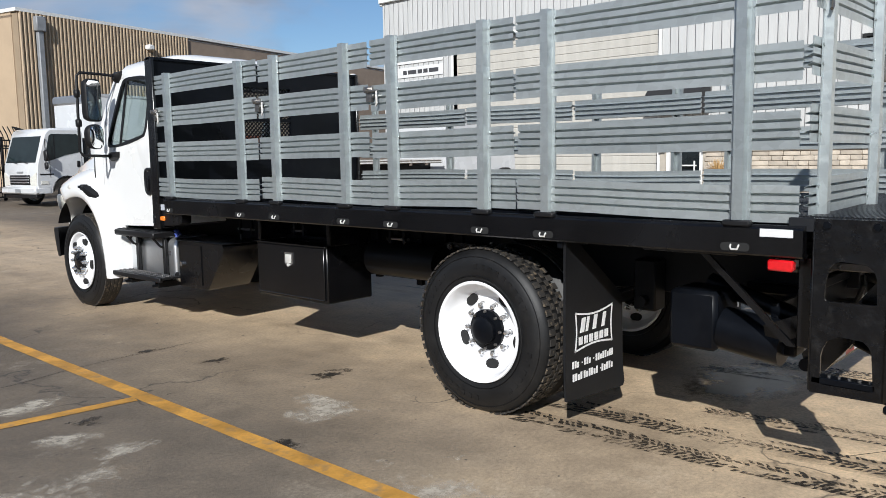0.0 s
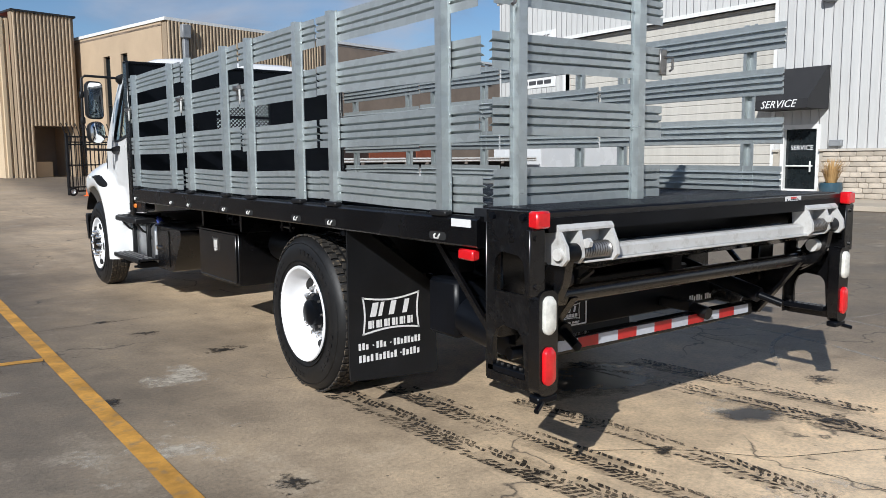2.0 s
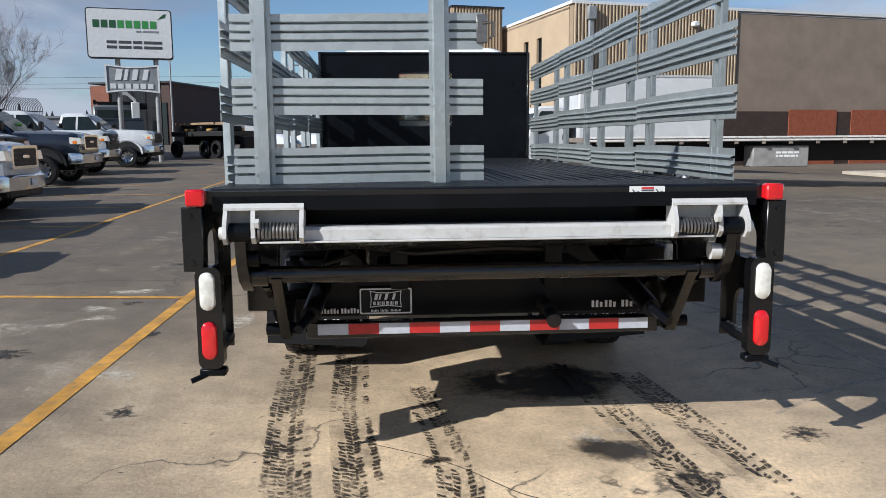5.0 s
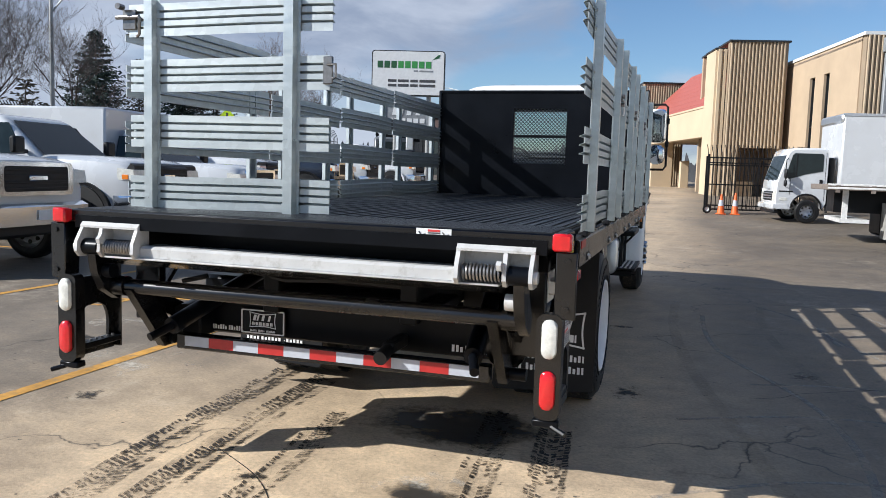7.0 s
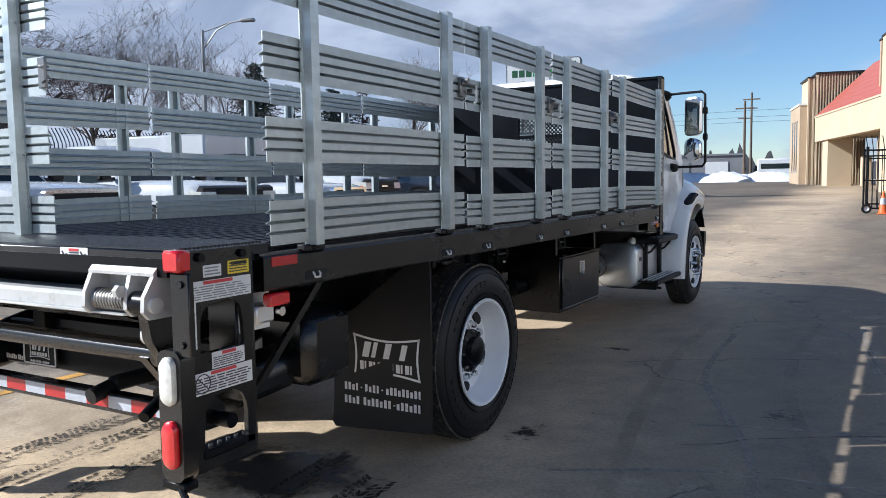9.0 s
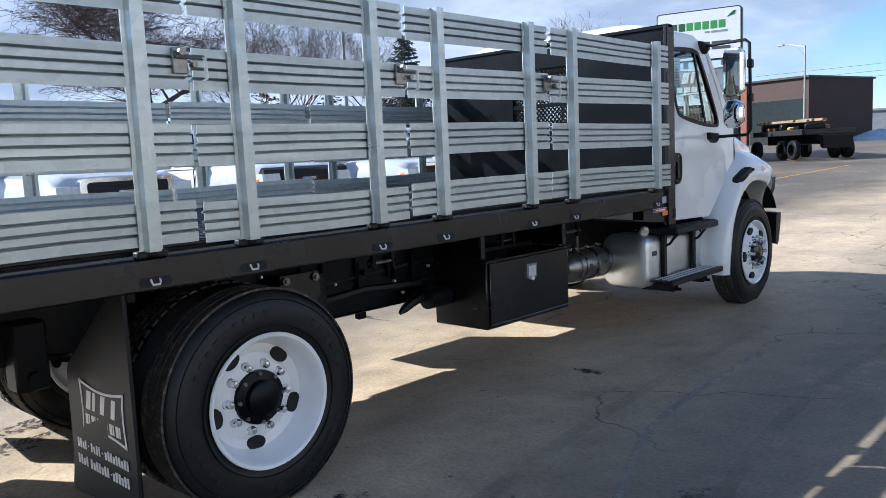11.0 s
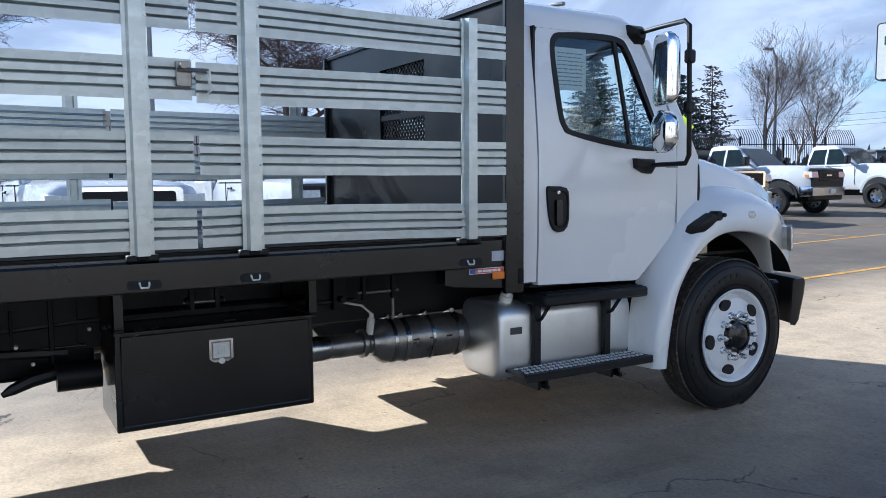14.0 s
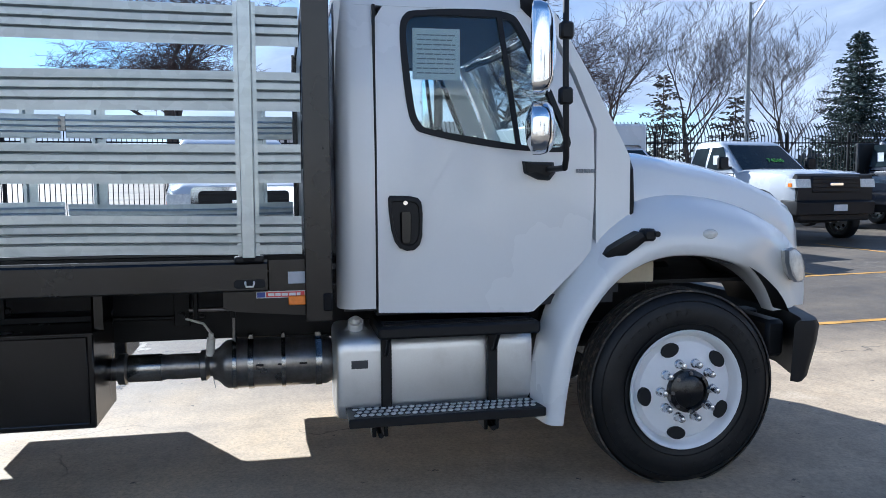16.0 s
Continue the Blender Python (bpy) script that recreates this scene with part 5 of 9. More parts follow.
WINC = smooth_line(WIN, 48, closed=True)
for sx in (-1, 1):
    f_out = lambda p, o=0.0: (sx * (side_x(p[1]) + o), p[0], p[1])
    out, inn = matched(DOOR, grown(WINC, 0.012))
    door_ = part("cab_door", Shape().ring(out, inn, lambda p: f_out(p), lambda p: f_out(p, -0.05)), WHITE_PAINT, cab, "white cab door")
    a, b = matched(grown(WINC, 0.016), grown(WINC, -0.018))
    part("window_gasket", Shape().ring(a, b, lambda p: f_out(p, 0.006), lambda p: f_out(p, -0.03)), PLASTIC, door_)
    gl = Shape()
    inner = grown(WINC, -0.016)
    gl.loft([[f_out(p, o) for p in inner] for o in (-0.012, -0.007)])
    pane = part("door_glass", gl, GLASS, door_)
    pane.visible_shadow = False
    part("vent_bar", Shape().loft([[f_out((6.845 + dy, 2.33), o) for dy, o in ((-0.012, -0.012), (0.012, -0.012), (0.012, 0.006), (-0.012, 0.006))], [f_out((6.925 + dy, 1.71), o) for dy, o in ((-0.012, -0.012), (0.012, -0.012), (0.012, 0.006), (-0.012, 0.006))]]), PLASTIC, door_)
    hp = [(6.300, 1.482), (6.292, 1.470), (6.294, 1.41), (6.306, 1.32), (6.322, 1.265), (6.345, 1.235), (6.378, 1.222), (6.415, 1.226), (6.440, 1.250), (6.452, 1.29), (6.454, 1.40), (6.448, 1.450), (6.432, 1.470), (6.39, 1.480)]
    hx = side_x(1.35)
    hn = part("door_handle", Shape().loft([[(sx * (hx + o), 6.373 + (y - 6.373) * f, 1.35 + (z - 1.35) * f) for y, z in hp] for f, o in ((1.0, -0.012), (1.0, 0.006), (0.95, 0.011), (0.82, 0.011), (0.78, 0.004))]), PLASTIC, door_, "black recessed door handle")
    part("handle_grip", Shape().loft([[(sx * (hx + o), 6.374 + dy * f, z) for dy, o in ((-0.027, 0.003), (-0.020, 0.020), (0.020, 0.020), (0.027, 0.003))] for z, f in ((1.262, 0.7), (1.275, 0.95), (1.39, 1.05), (1.405, 0.9))]), BLACK_GLOSS, hn)
    part("key_lock", Shape().cyl((sx * (hx + 0.004), 6.372, 1.447), (sx * (hx + 0.014), 6.372, 1.447), 0.0105, seg=12), CHROME, hn)
    # rear corner and front cowl of the shell
    rc = Shape()
    rings = []
    for z in [0.95, 1.2, 1.5, 1.62, 1.8, 2.0, 2.2, 2.38]:
        x = side_x(z)
        rings.append([(sx * x, 6.232, z), (sx * x, 6.13, z), (sx * (x - 0.012), 6.095, z), (sx * (x - 0.045), 6.065, z), (sx * (x - 0.10), 6.055, z), (sx * (x - 0.10), 6.09, z), (sx * (x - 0.06), 6.14, z), (sx * (x - 0.06), 6.232, z)])
    part("rear_corner", rc.loft(rings), WHITE_PAINT, cab)
    part("door_jamb", Shape().box((sx * 0.955, 6.232, 0.95), (sx * 1.0, 6.245, 2.36)), PLASTIC, cab)
    cow = [(7.325, 1.22), (7.325, 1.80), (7.225, 2.06), (7.085, 2.345), (7.13, 2.36), (7.30, 2.06), (7.44, 1.78), (7.50, 1.66), (7.50, 1.30), (7.42, 1.25)]
    part("cowl_side", Shape().loft([[f_out(p) for p in cow], [f_out(p, -0.06) for p in cow]]), WHITE_PAINT, cab)
    part("cowl_seam", Shape().tube([f_out((7.508, 1.30), -0.012), f_out((7.512, 1.45), -0.006), f_out((7.508, 1.60), -0.012), (sx * 0.95, 7.52, 1.675)], 0.013, 6), PLASTIC, cab)
    # mirrors on a bent arm
    arm = part("mirror_arm", Shape().tube([(sx * 0.95, 7.03, 2.385), (sx * 1.14, 7.03, 2.395), (sx * 1.345, 7.03, 2.40), (sx * 1.38, 7.03, 2.37), (sx * 1.388, 7.03, 2.0), (sx * 1.39, 7.035, 1.65), (sx * 1.36, 7.04, 1.605), (sx * 1.06, 7.06, 1.60)], 0.014, 10), PLASTIC, cab)
    part("arm_mount", Shape().loft([[(sx * x, 7.03 + dy * f, 2.385 + dz * f) for dy, dz in ((-0.075, 0.045), (0.03, 0.045), (0.055, 0.0), (0.05, -0.055), (-0.02, -0.06), (-0.075, -0.01))] for x, f in ((0.94, 1.1), (0.985, 1.0), (1.02, 0.5))]), PLASTIC, arm)
    part("arm_foot", Shape().loft([[(sx * x, 7.04 + dy * f, 1.605 + dz * f) for dy, dz in ((-0.095, 0.035), (0.05, 0.030), (0.06, -0.02), (0.03, -0.055), (-0.02, -0.05), (-0.085, -0.02))] for x, f in ((1.03, 1.05), (1.075, 1.0), (1.10, 0.6))]), PLASTIC, arm)
    for z in (2.16, 1.88):
        part("arm_clamp", Shape().box((sx * 1.365, 7.00, z), (sx * 1.41, 7.06, z + 0.075), 0.01), PLASTIC, arm)
    mu, ml = rounded(1.19, 1.38, 1.93, 2.335, 0.05, 5), rounded(1.19, 1.375, 1.665, 1.905, 0.08, 5)
    for nm, ol, cy in (("mirror", mu, 6.95), ("convex_mirror", ml, 6.95)):
        sh = Shape()
        zc, xc = sum(p[1] for p in ol) / len(ol), sum(p[0] for p in ol) / len(ol)
        turned = lambda x, y, z: (sx * (xc + (x - xc) * 0.93 - (y - cy) * -0.36), cy + (y - cy) * 0.93 - (x - xc) * 0.36, z)
        rr = [[turned(xc + (p[0] - xc) * k, cy + d, zc + (p[1] - zc) * k) for p in ol] for k, d in ((0.96, -0.035), (1.0, -0.03), (1.0, 0.0), (0.93, 0.035), (0.75, 0.055), (0.4, 0.066), (0.1, 0.07))]
        mm = part(nm, sh.loft(rr), CHROME if sx > 0 else PLASTIC, cab, "chrome backed wing mirror" if sx > 0 else "black backed wing mirror")
        gsh = Shape()
        gsh.loft([[turned(xc + (p[0] - xc) * k, cy - d, zc + (p[1] - zc) * k) for p in ol] for k, d in ((0.92, 0.036), (0.6, 0.042 if nm == "mirror" else 0.058), (0.2, 0.044 if nm == "mirror" else 0.066))])
        part("mirror_glass", gsh, MIRROR, mm)

# roof: rounded cap
rings = []
for z, inset, yb in ((2.36, 0.0, 0.0), (2.43, 0.012, 0.0), (2.485, 0.05, 0.02), (2.52, 0.13, 0.06), (2.545, 0.30, 0.16), (2.555, 0.6, 0.4)):
    hw = side_x(2.36) + 0.004 - inset
    yr, yf = 6.06 + yb * 0.8, 7.12 - yb * 1.2 - inset * 0.35 - (z - 2.36) * 0.5
    rings.append([(x, y, z) for x, y in rounded(-hw, hw, yr, yf, min(0.11, hw * 0.4), 6)])
part("cab_roof", Shape().loft(rings), WHITE_PAINT, cab, "white rounded cab roof", angle=60)
for x in (-0.55, -0.28, 0.0, 0.28, 0.55):
    part("roof_lamp", Shape().box((x - 0.05, 6.95, 2.50), (x + 0.05, 7.06, 2.555), 0.02), AMBER, cab)
# dark lining, rear wall with its window, floor and dash
part("headliner", Shape().box((-0.88, 6.12, 2.335), (0.88, 7.05, 2.355)), SEAT, cab)
part("wall_lining", Shape().box((-0.92, 6.095, 0.98), (0.92, 6.11, 1.68)), SEAT, cab)
for sx in (-1, 1):
    part("pillar_lining", Shape().box((sx * 0.42, 6.095, 1.68), (sx * 0.92, 6.11, 2.335)), SEAT, cab)
    part("seat_belt", Shape().box((sx * 0.90, 6.20, 1.2), (sx * 0.905, 6.25, 2.2)), PLASTIC, cab)
part("cab_rear_wall", Shape().box((-0.95, 6.06, 0.95), (-0.40, 6.09, 2.38)).box((0.40, 6.06, 0.95), (0.95, 6.09, 2.38)).box((-0.40, 6.06, 0.95), (0.40, 6.09, 1.68)).box((-0.40, 6.06, 2.22), (0.40, 6.09, 2.38)), WHITE_PAINT, cab)
part("floor_pan", Shape().box((-0.97, 6.09, 0.93), (0.97, 7.45, 0.98)).box((-0.97, 7.40, 0.98), (0.97, 7.48, 1.60)), SEAT, cab)
part("dashboard", Shape().prism([(7.40, 1.15), (7.10, 1.2), (7.05, 1.45), (7.20, 1.62), (7.48, 1.66)], 0, -0.96, 0.96), SEAT, cab, "dark grey dashboard")
for x in (-0.58, 0.50):
    part("cab_seat", Shape().box((x - 0.24, 6.30, 1.15), (x + 0.24, 6.85, 1.32), 0.05).box((x - 0.24, 6.16, 1.28), (x + 0.24, 6.30, 1.72), 0.05), SEAT, cab, "dark grey cab seat")
part("steering_wheel", Shape().lathe([(0.21 + 0.014 * math.cos(t), 0.014 * math.sin(t)) for t in [k * math.tau / 8 for k in range(8)]], 32, m=pose(-0.52, 6.98, 1.66, 0, 0, 90) @ pose(0, 0, 0, 0, 35, 0), closed=True).cyl((-0.52, 6.98, 1.66), (-0.52, 7.2, 1.5), 0.03), PLASTIC, cab)
part("window_sheet", Shape().box((0.935, 6.43, 2.03), (0.938, 6.66, 2.27)), PAPER, cab, "white paper sheet taped inside the window")
ws = [[(x * k, y + 0.05 * (abs(x) < 0.6), z) for x in (-0.98, -0.7, -0.35, 0.0, 0.35, 0.7, 0.98)] for y, z, k in ((7.47, 1.70, 1.0), (7.14, 2.34, 0.96))]
sh = Shape()
sh.loft([row + [(x, y - 0.006, z - 0.003) for x, y, z in reversed(row)] for row in ws])
wsg = part("windscreen", sh, GLASS, cab, "clear curved windscreen")
part("sheet_print", bars(Shape(), 0.938, 6.45, 6.64, 2.05, 2.25, 9, 4, 1.0, 0.25, 0.001), GREY_METAL, cab)
wsg.visible_shadow = False
part("windscreen_frame", Shape().tube(ws[0], 0.018, 6).tube(ws[1], 0.022, 6), PLASTIC, cab)
part("wiper", Shape().tube([(0.5, 7.52, 1.70), (0.1, 7.50, 1.76), (-0.05, 7.49, 1.77)], 0.008, 5).tube([(-0.2, 7.54, 1.70), (-0.6, 7.50, 1.76), (-0.75, 7.46, 1.77)], 0.008, 5), PLASTIC, cab)

# hood: sections from the cowl to the nose
rings = []
for y, top, edge, low, hw in ((7.52, 1.735, 1.655, 1.20, 0.965), (7.70, 1.725, 1.635, 1.20, 0.955), (8.0, 1.685, 1.580, 1.16, 0.925), (8.27, 1.62, 1.530, 1.10, 0.88), (8.46, 1.54, 1.468, 1.05, 0.83), (8.60, 1.45, 1.395, 1.02, 0.78), (8.665, 1.35, 1.31, 1.0, 0.73), (8.685, 1.15, 1.12, 0.98, 0.70)):
    ln = [(-hw - 0.02, low), (-hw - 0.012, (low + edge) / 2), (-hw, edge - 0.05), (-hw + 0.05, edge), (-hw * 0.72, edge + (top - edge) * 0.62), (-hw * 0.36, top - 0.008), (0, top)]
    ln += [(-x, z) for x, z in reversed(ln[:-1])]
    rings.append([(x, y, z) for x, z in ln])
hood = part("hood", Shape().loft(rings, closed=False, cap=False), WHITE_PAINT, truck, "white sloping hood", angle=60)
part("grille", Shape().box((-0.52, 8.62, 0.86), (0.52, 8.695, 1.28), 0.03), CHROME, hood, "chrome barred grille")
for z in (0.92, 0.99, 1.06, 1.13, 1.20):
    part("grille_bar", Shape().box((-0.48, 8.69, z), (0.48, 8.71, z + 0.03), 0.005), CHROME, hood)
part("hood_underside", Shape().box((-0.86, 7.55, 1.0), (0.86, 8.52, 1.02)), PLASTIC, hood)

OUT = [(7.03, 0.37), (7.05, 0.60), (7.12, 0.85), (7.24, 1.06), (7.40, 1.25), (7.60, 1.36), (7.86, 1.385), (8.14, 1.335), (8.37, 1.215), (8.50, 1.05), (8.54, 0.87)]
ARC = [(7.12, 0.37), (7.145, 0.56), (7.20, 0.80), (7.30, 0.97), (7.42, 1.085), (7.58, 1.160), (7.76, 1.178), (7.96, 1.150), (8.15, 1.075), (8.29, 0.96), (8.36, 0.85)]
TOP = [(7.02, 0.37), (7.03, 0.61), (7.09, 0.88), (7.21, 1.12), (7.36, 1.33), (7.57, 1.46), (7.84, 1.475), (8.16, 1.41), (8.42, 1.28), (8.56, 1.08), (8.60, 0.87)]
o_, a_, t_ = smooth_line(OUT, 40), smooth_line(ARC, 40), smooth_line(TOP, 40)
for sx in (-1, 1):
    rings = []
    for k in range(40):
        o, a, t = Vector(o_[k]), Vector(a_[k]), Vector(t_[k])
        u = k / 39
        xin = 0.93 - 0.10 * max(0, u - 0.7) / 0.3
        bulge = 1.165 - 0.72 * max(0.0, o.x - 8.20) ** 1.2
        sec = [(xin, t), (xin + 0.10, t.lerp(o, 0.35)), (bulge - 0.035, o.lerp(a, 0.10)), (bulge, o.lerp(a, 0.32)), (bulge + 0.012, o.lerp(a, 0.7)), (bulge + 0.010, o.lerp(a, 0.95)), (bulge - 0.006, a), (bulge - 0.05, a), (0.88, a)]
        rings.append([(sx * x, p.x, p.y) for x, p in sec])
    fe = part("fender", Shape().loft(rings, closed=False, cap=False), WHITE_PAINT, truck, "white flared front fender", angle=70)
    part("wheel_well", Shape().loft([[(sx * x, p[0], p[1] + 0.02) for x in (0.55, 1.12)] for p in a_], closed=False, cap=False), PLASTIC, fe)
    lt = part("hood_latch", Shape().loft([[(sx * (x + xo), y + dy * k, z + dz * k) for x, dy, dz in ((-0.05, 0.03, -0.042), (0.02, 0.026, -0.034), (0.03, 0.0, 0.0), (0.02, -0.026, 0.030), (-0.05, -0.03, 0.036))] for y, z, k, xo in ((7.350, 1.170, 0.62, 1.105), (7.385, 1.198, 0.82, 1.140), (7.455, 1.248, 0.72, 1.168), (7.505, 1.282, 0.60, 1.174))]), PLASTIC, fe, "black rubber hood latch")
    part("latch_hook", Shape().box((sx * 1.12, 7.51, 1.255), (sx * 1.195, 7.575, 1.315), 0.012).cyl((sx * 1.12, 7.575, 1.29), (sx * 1.205, 7.575, 1.29), 0.014, seg=10), PLASTIC, lt)
    part("side_marker", Shape().lathe([(0.0, 0.014), (0.026, 0.010), (0.036, 0.0), (0.036, -0.02)], 20, m=pose(sx * 1.168, 7.87, 1.282) @ Matrix.Diagonal((sx, 1.2, 0.72, 1))), CLEAR_LENS, fe)
    part("cowl_badge", bars(Shape(), sx * 1.046, 7.215, 7.32, 1.583, 1.606, 1, 7, sx, 0.8, 0.004), GREY_METAL, cab)
    hl = [(8.355, 1.180), (8.41, 1.190), (8.47, 1.165), (8.515, 1.11), (8.530, 1.04), (8.505, 1.012), (8.45, 1.015), (8.395, 1.06), (8.362, 1.12)]
    lx = lambda y, o: sx * (1.105 - 0.62 * (y - 8.36) + o)
    hd = part("headlight", Shape().loft([[(lx(8.46 + (y - 8.46) * f, o), 8.46 + (y - 8.46) * f, 1.10 + (z - 1.10) * f) for y, z in hl] for f, o in ((1.0, -0.10), (1.0, 0.0), (0.9, 0.008), (0.5, 0.014), (0.1, 0.015))]), CLEAR_LENS, fe, "clear wraparound headlight")
    part("lamp_rim", Shape().ring([(8.46 + (y - 8.46) * 1.06, 1.10 + (z - 1.10) * 1.06) for y, z in hl], hl, lambda p: (lx(p[0], 0.002), p[0], p[1]), lambda p: (lx(p[0], -0.03), p[0], p[1])), GREY_METAL, hd)
    part("splash_panel", Shape().box((sx * 0.985, 7.46, 1.03), (sx * 1.0, 7.66, 1.15), 0.006), mat("beige_inner_panel", (0.48, 0.42, 0.30), 0.7), fe)
bump_ = Shape()
bump_.loft([[(x, y + dy, z) for dy, z in ((-0.075, 0.50), (-0.03, 0.49), (0.0, 0.52), (0.05, 0.70), (0.062, 0.79), (0.045, 0.815), (-0.045, 0.815), (-0.06, 0.79))] for x, y in ((-1.105, 8.465), (-1.09, 8.50), (-1.02, 8.545), (-0.7, 8.66), (0, 8.72), (0.7, 8.66), (1.02, 8.545), (1.09, 8.50), (1.105, 8.465))])
for sx in (-1, 1):
    part("bumper_bracket", Shape().box((sx * 0.40, 8.05, 0.58), (sx * 0.52, 8.58, 0.78), 0.01).box((sx * 0.52, 8.33, 0.60), (sx * 0.98, 8.44, 0.80), 0.02), PLASTIC, truck)
part("front_bumper", bump_, PLASTIC, truck, "dark grey front bumper")

# ---- tanks, steps, boxes ----
for sx in (-1, 1):
    prof = rounded(0.52, 0.945, 0.375, 0.825, 0.10, 6)
    y0 = 6.05 if sx > 0 else 6.15
    tank = part("fuel_tank", Shape().loft([[(sx * (0.73 + (p[0] - 0.73) * k), y, 0.6 + (p[1] - 0.6) * k) for p in prof] for y, k in ((y0, 0.90), (y0 + 0.012, 0.97), (y0 + 0.035, 1.0), (7.0, 1.0), (7.03, 0.97))]), ALU, truck, "brushed aluminium fuel tank", angle=50)
    part("filler_cap", Shape().cyl((sx * 0.84, y0 + 0.10, 0.81), (sx * 0.87, y0 + 0.10, 0.865), 0.038, seg=16).cyl((sx * 0.87, y0 + 0.10, 0.865), (sx * 0.878, y0 + 0.10, 0.882), 0.028, 0.02, seg=12), STEEL_RAW if sx > 0 else STICKER_BLUE, tank)
    part("filler_plate", Shape().lathe([(0.040, 0.004), (0.070, 0.004), (0.078, -0.004), (0.078, -0.02)], 24, m=pose(sx * 0.892, y0 + 0.10, 0.792) @ Matrix.Rotation(radians(-42 if sx > 0 else 222), 4, "Y")), ALU, tank)
    part("tank_label", Shape().box((sx * 0.9452, y0 + 0.07, 0.645), (sx * 0.9475, y0 + 0.15, 0.685)), STICKER_INK, tank)
    for y in (6.27, 6.80):
        part("tank_strap", Shape().loft([[(sx * (0.73 + (p[0] - 0.73) * 1.03), y + d, 0.6 + (p[1] - 0.6) * 1.03) for p in prof] for d in (0.0, 0.045)]), PLASTIC, tank)
    up = part("upper_step", Shape().box((sx * 0.74, 6.23, 0.815), (sx * 1.115, 7.02, 0.875), 0.012).box((sx * 0.86, 6.24, 0.905), (sx * 0.98, 7.0, 0.93), 0.006), PLASTIC, truck, "black cab entry step")
    tr = Shape()
    for k in range(3):
        tr.box((sx * (0.98 + 0.045 * k), 6.26, 0.875), (sx * (1.0 + 0.045 * k), 6.99, 0.882))
    part("step_ribs", tr, BLACK_DUSTY, up)
    lo = part("lower_step", Shape().box((sx * 0.93, 6.09, 0.435), (sx * 1.135, 7.04, 0.452)).box((sx * 1.115, 6.09, 0.412), (sx * 1.145, 7.04, 0.457), 0.006).box((sx * 0.92, 6.09, 0.435), (sx * 0.94, 7.04, 0.487), 0.006), PLASTIC, truck, "black perforated running step")
    perf = Shape()
    for k in range(26):
        for r in range(3):
            yy = 6.13 + k * 0.0345 + (0.017 if r % 2 else 0)
            perf.lathe([(0.011, 0.0), (0.015, 0.004), (0.009, 0.010)], 6, m=pose(sx * (0.985 + 0.05 * r), yy, 0.452, 0, -90, 0))
    tagged(part("tread_buttons", perf, STEEL_RAW if sx > 0 else STEEL_DARK, lo), kind="stuff")
    for y in (6.26, 6.79):
        part("step_hanger", Shape().box((sx * 0.955, y, 0.44), (sx * 0.985, y + 0.05, 0.83), 0.005), PLASTIC, lo)
    for y in (6.285, 6.815):
        part("step_strut", Shape().tube([(sx * 0.98, y, 0.715), (sx * 1.02, y, 0.735), (sx * 1.085, y, 0.815)], 0.011, 6), PLASTIC, lo)
    for y in (6.20, 6.74):
        part("step_bracket", Shape().box((sx * 0.60, y, 0.350), (sx * 1.10, y + 0.02, 0.412), 0.005).box((sx * 0.60, y + 0.055, 0.350), (sx * 1.10, y + 0.075, 0.412), 0.005).cyl((sx * 0.98, y + 0.037, 0.370), (sx * 1.14, y + 0.037, 0.370), 0.013, seg=8), BLACK_DUSTY, lo)


def tool_box(sx, y0, y1):
    bx = part("tool_box", Shape().box((sx * 0.46, y0, 0.425), (sx * 0.915, y1, 0.868), 0.006), BLACK_GLOSS, truck, "black steel underbody tool box")
    part("drip_edge", Shape().box((sx * 0.90, y0 - 0.005, 0.862), (sx * 0.94, y1 + 0.005, 0.874), 0.003), BLACK_GLOSS, bx)
    lid = part("box_door", Shape().box((sx * 0.915, y0 + 0.025, 0.45), (sx * 0.929, y1 - 0.025, 0.852), 0.004), BLACK_GLOSS, bx)
    yc, zc = (y0 + y1) / 2, 0.75
    part("latch_plate", Shape().prism([(yc - 0.055, 0.80), (yc + 0.055, 0.80), (yc + 0.055, 0.71), (yc + 0.03, 0.695), (yc - 0.03, 0.695), (yc - 0.055, 0.71)], 0, sx * 0.929, sx * 0.937), CHROME, bx)
    part("latch_recess", Shape().box((sx * 0.937, yc - 0.044, 0.706), (sx * 0.9385, yc + 0.044, 0.792)), STEEL_DARK, bx)
    part("latch_ring", Shape().box((sx * 0.937, yc - 0.038, 0.715), (sx * 0.941, yc + 0.038, 0.785), 0.003).box((sx * 0.941, yc - 0.018, 0.735), (sx * 0.945, yc + 0.018, 0.775), 0.003).cyl((sx * 0.937, yc, 0.70), (sx * 0.946, yc, 0.70), 0.014, seg=10), STEEL_RAW, bx)
    for y in (y0, y1 - 0.012):
        part("mount_plate", Shape().box((sx * 0.46, y, 0.872), (sx * 0.875, y + 0.012, 1.068), 0.002).box((sx * 0.863, y, 0.872), (sx * 0.875, y + 0.05, 1.068), 0.002), BLACK_GLOSS, bx)
    part("mount_channel", Shape().box((sx * 0.47, y0 + 0.015, 0.868), (sx * 0.62, y1 - 0.015, 0.90), 0.004), BLACK_SATIN, bx)
    part("mount_back", Shape().box((sx * 0.465, y0 + 0.015, 0.90), (sx * 0.485, y1 - 0.015, 1.068), 0.003), BLACK_SATIN, bx)
    part("hinge_rod", Shape().cyl((sx * 0.926, y0 + 0.03, 0.452), (sx * 0.926, y1 - 0.03, 0.452), 0.007, seg=8), BLACK_GLOSS, bx)


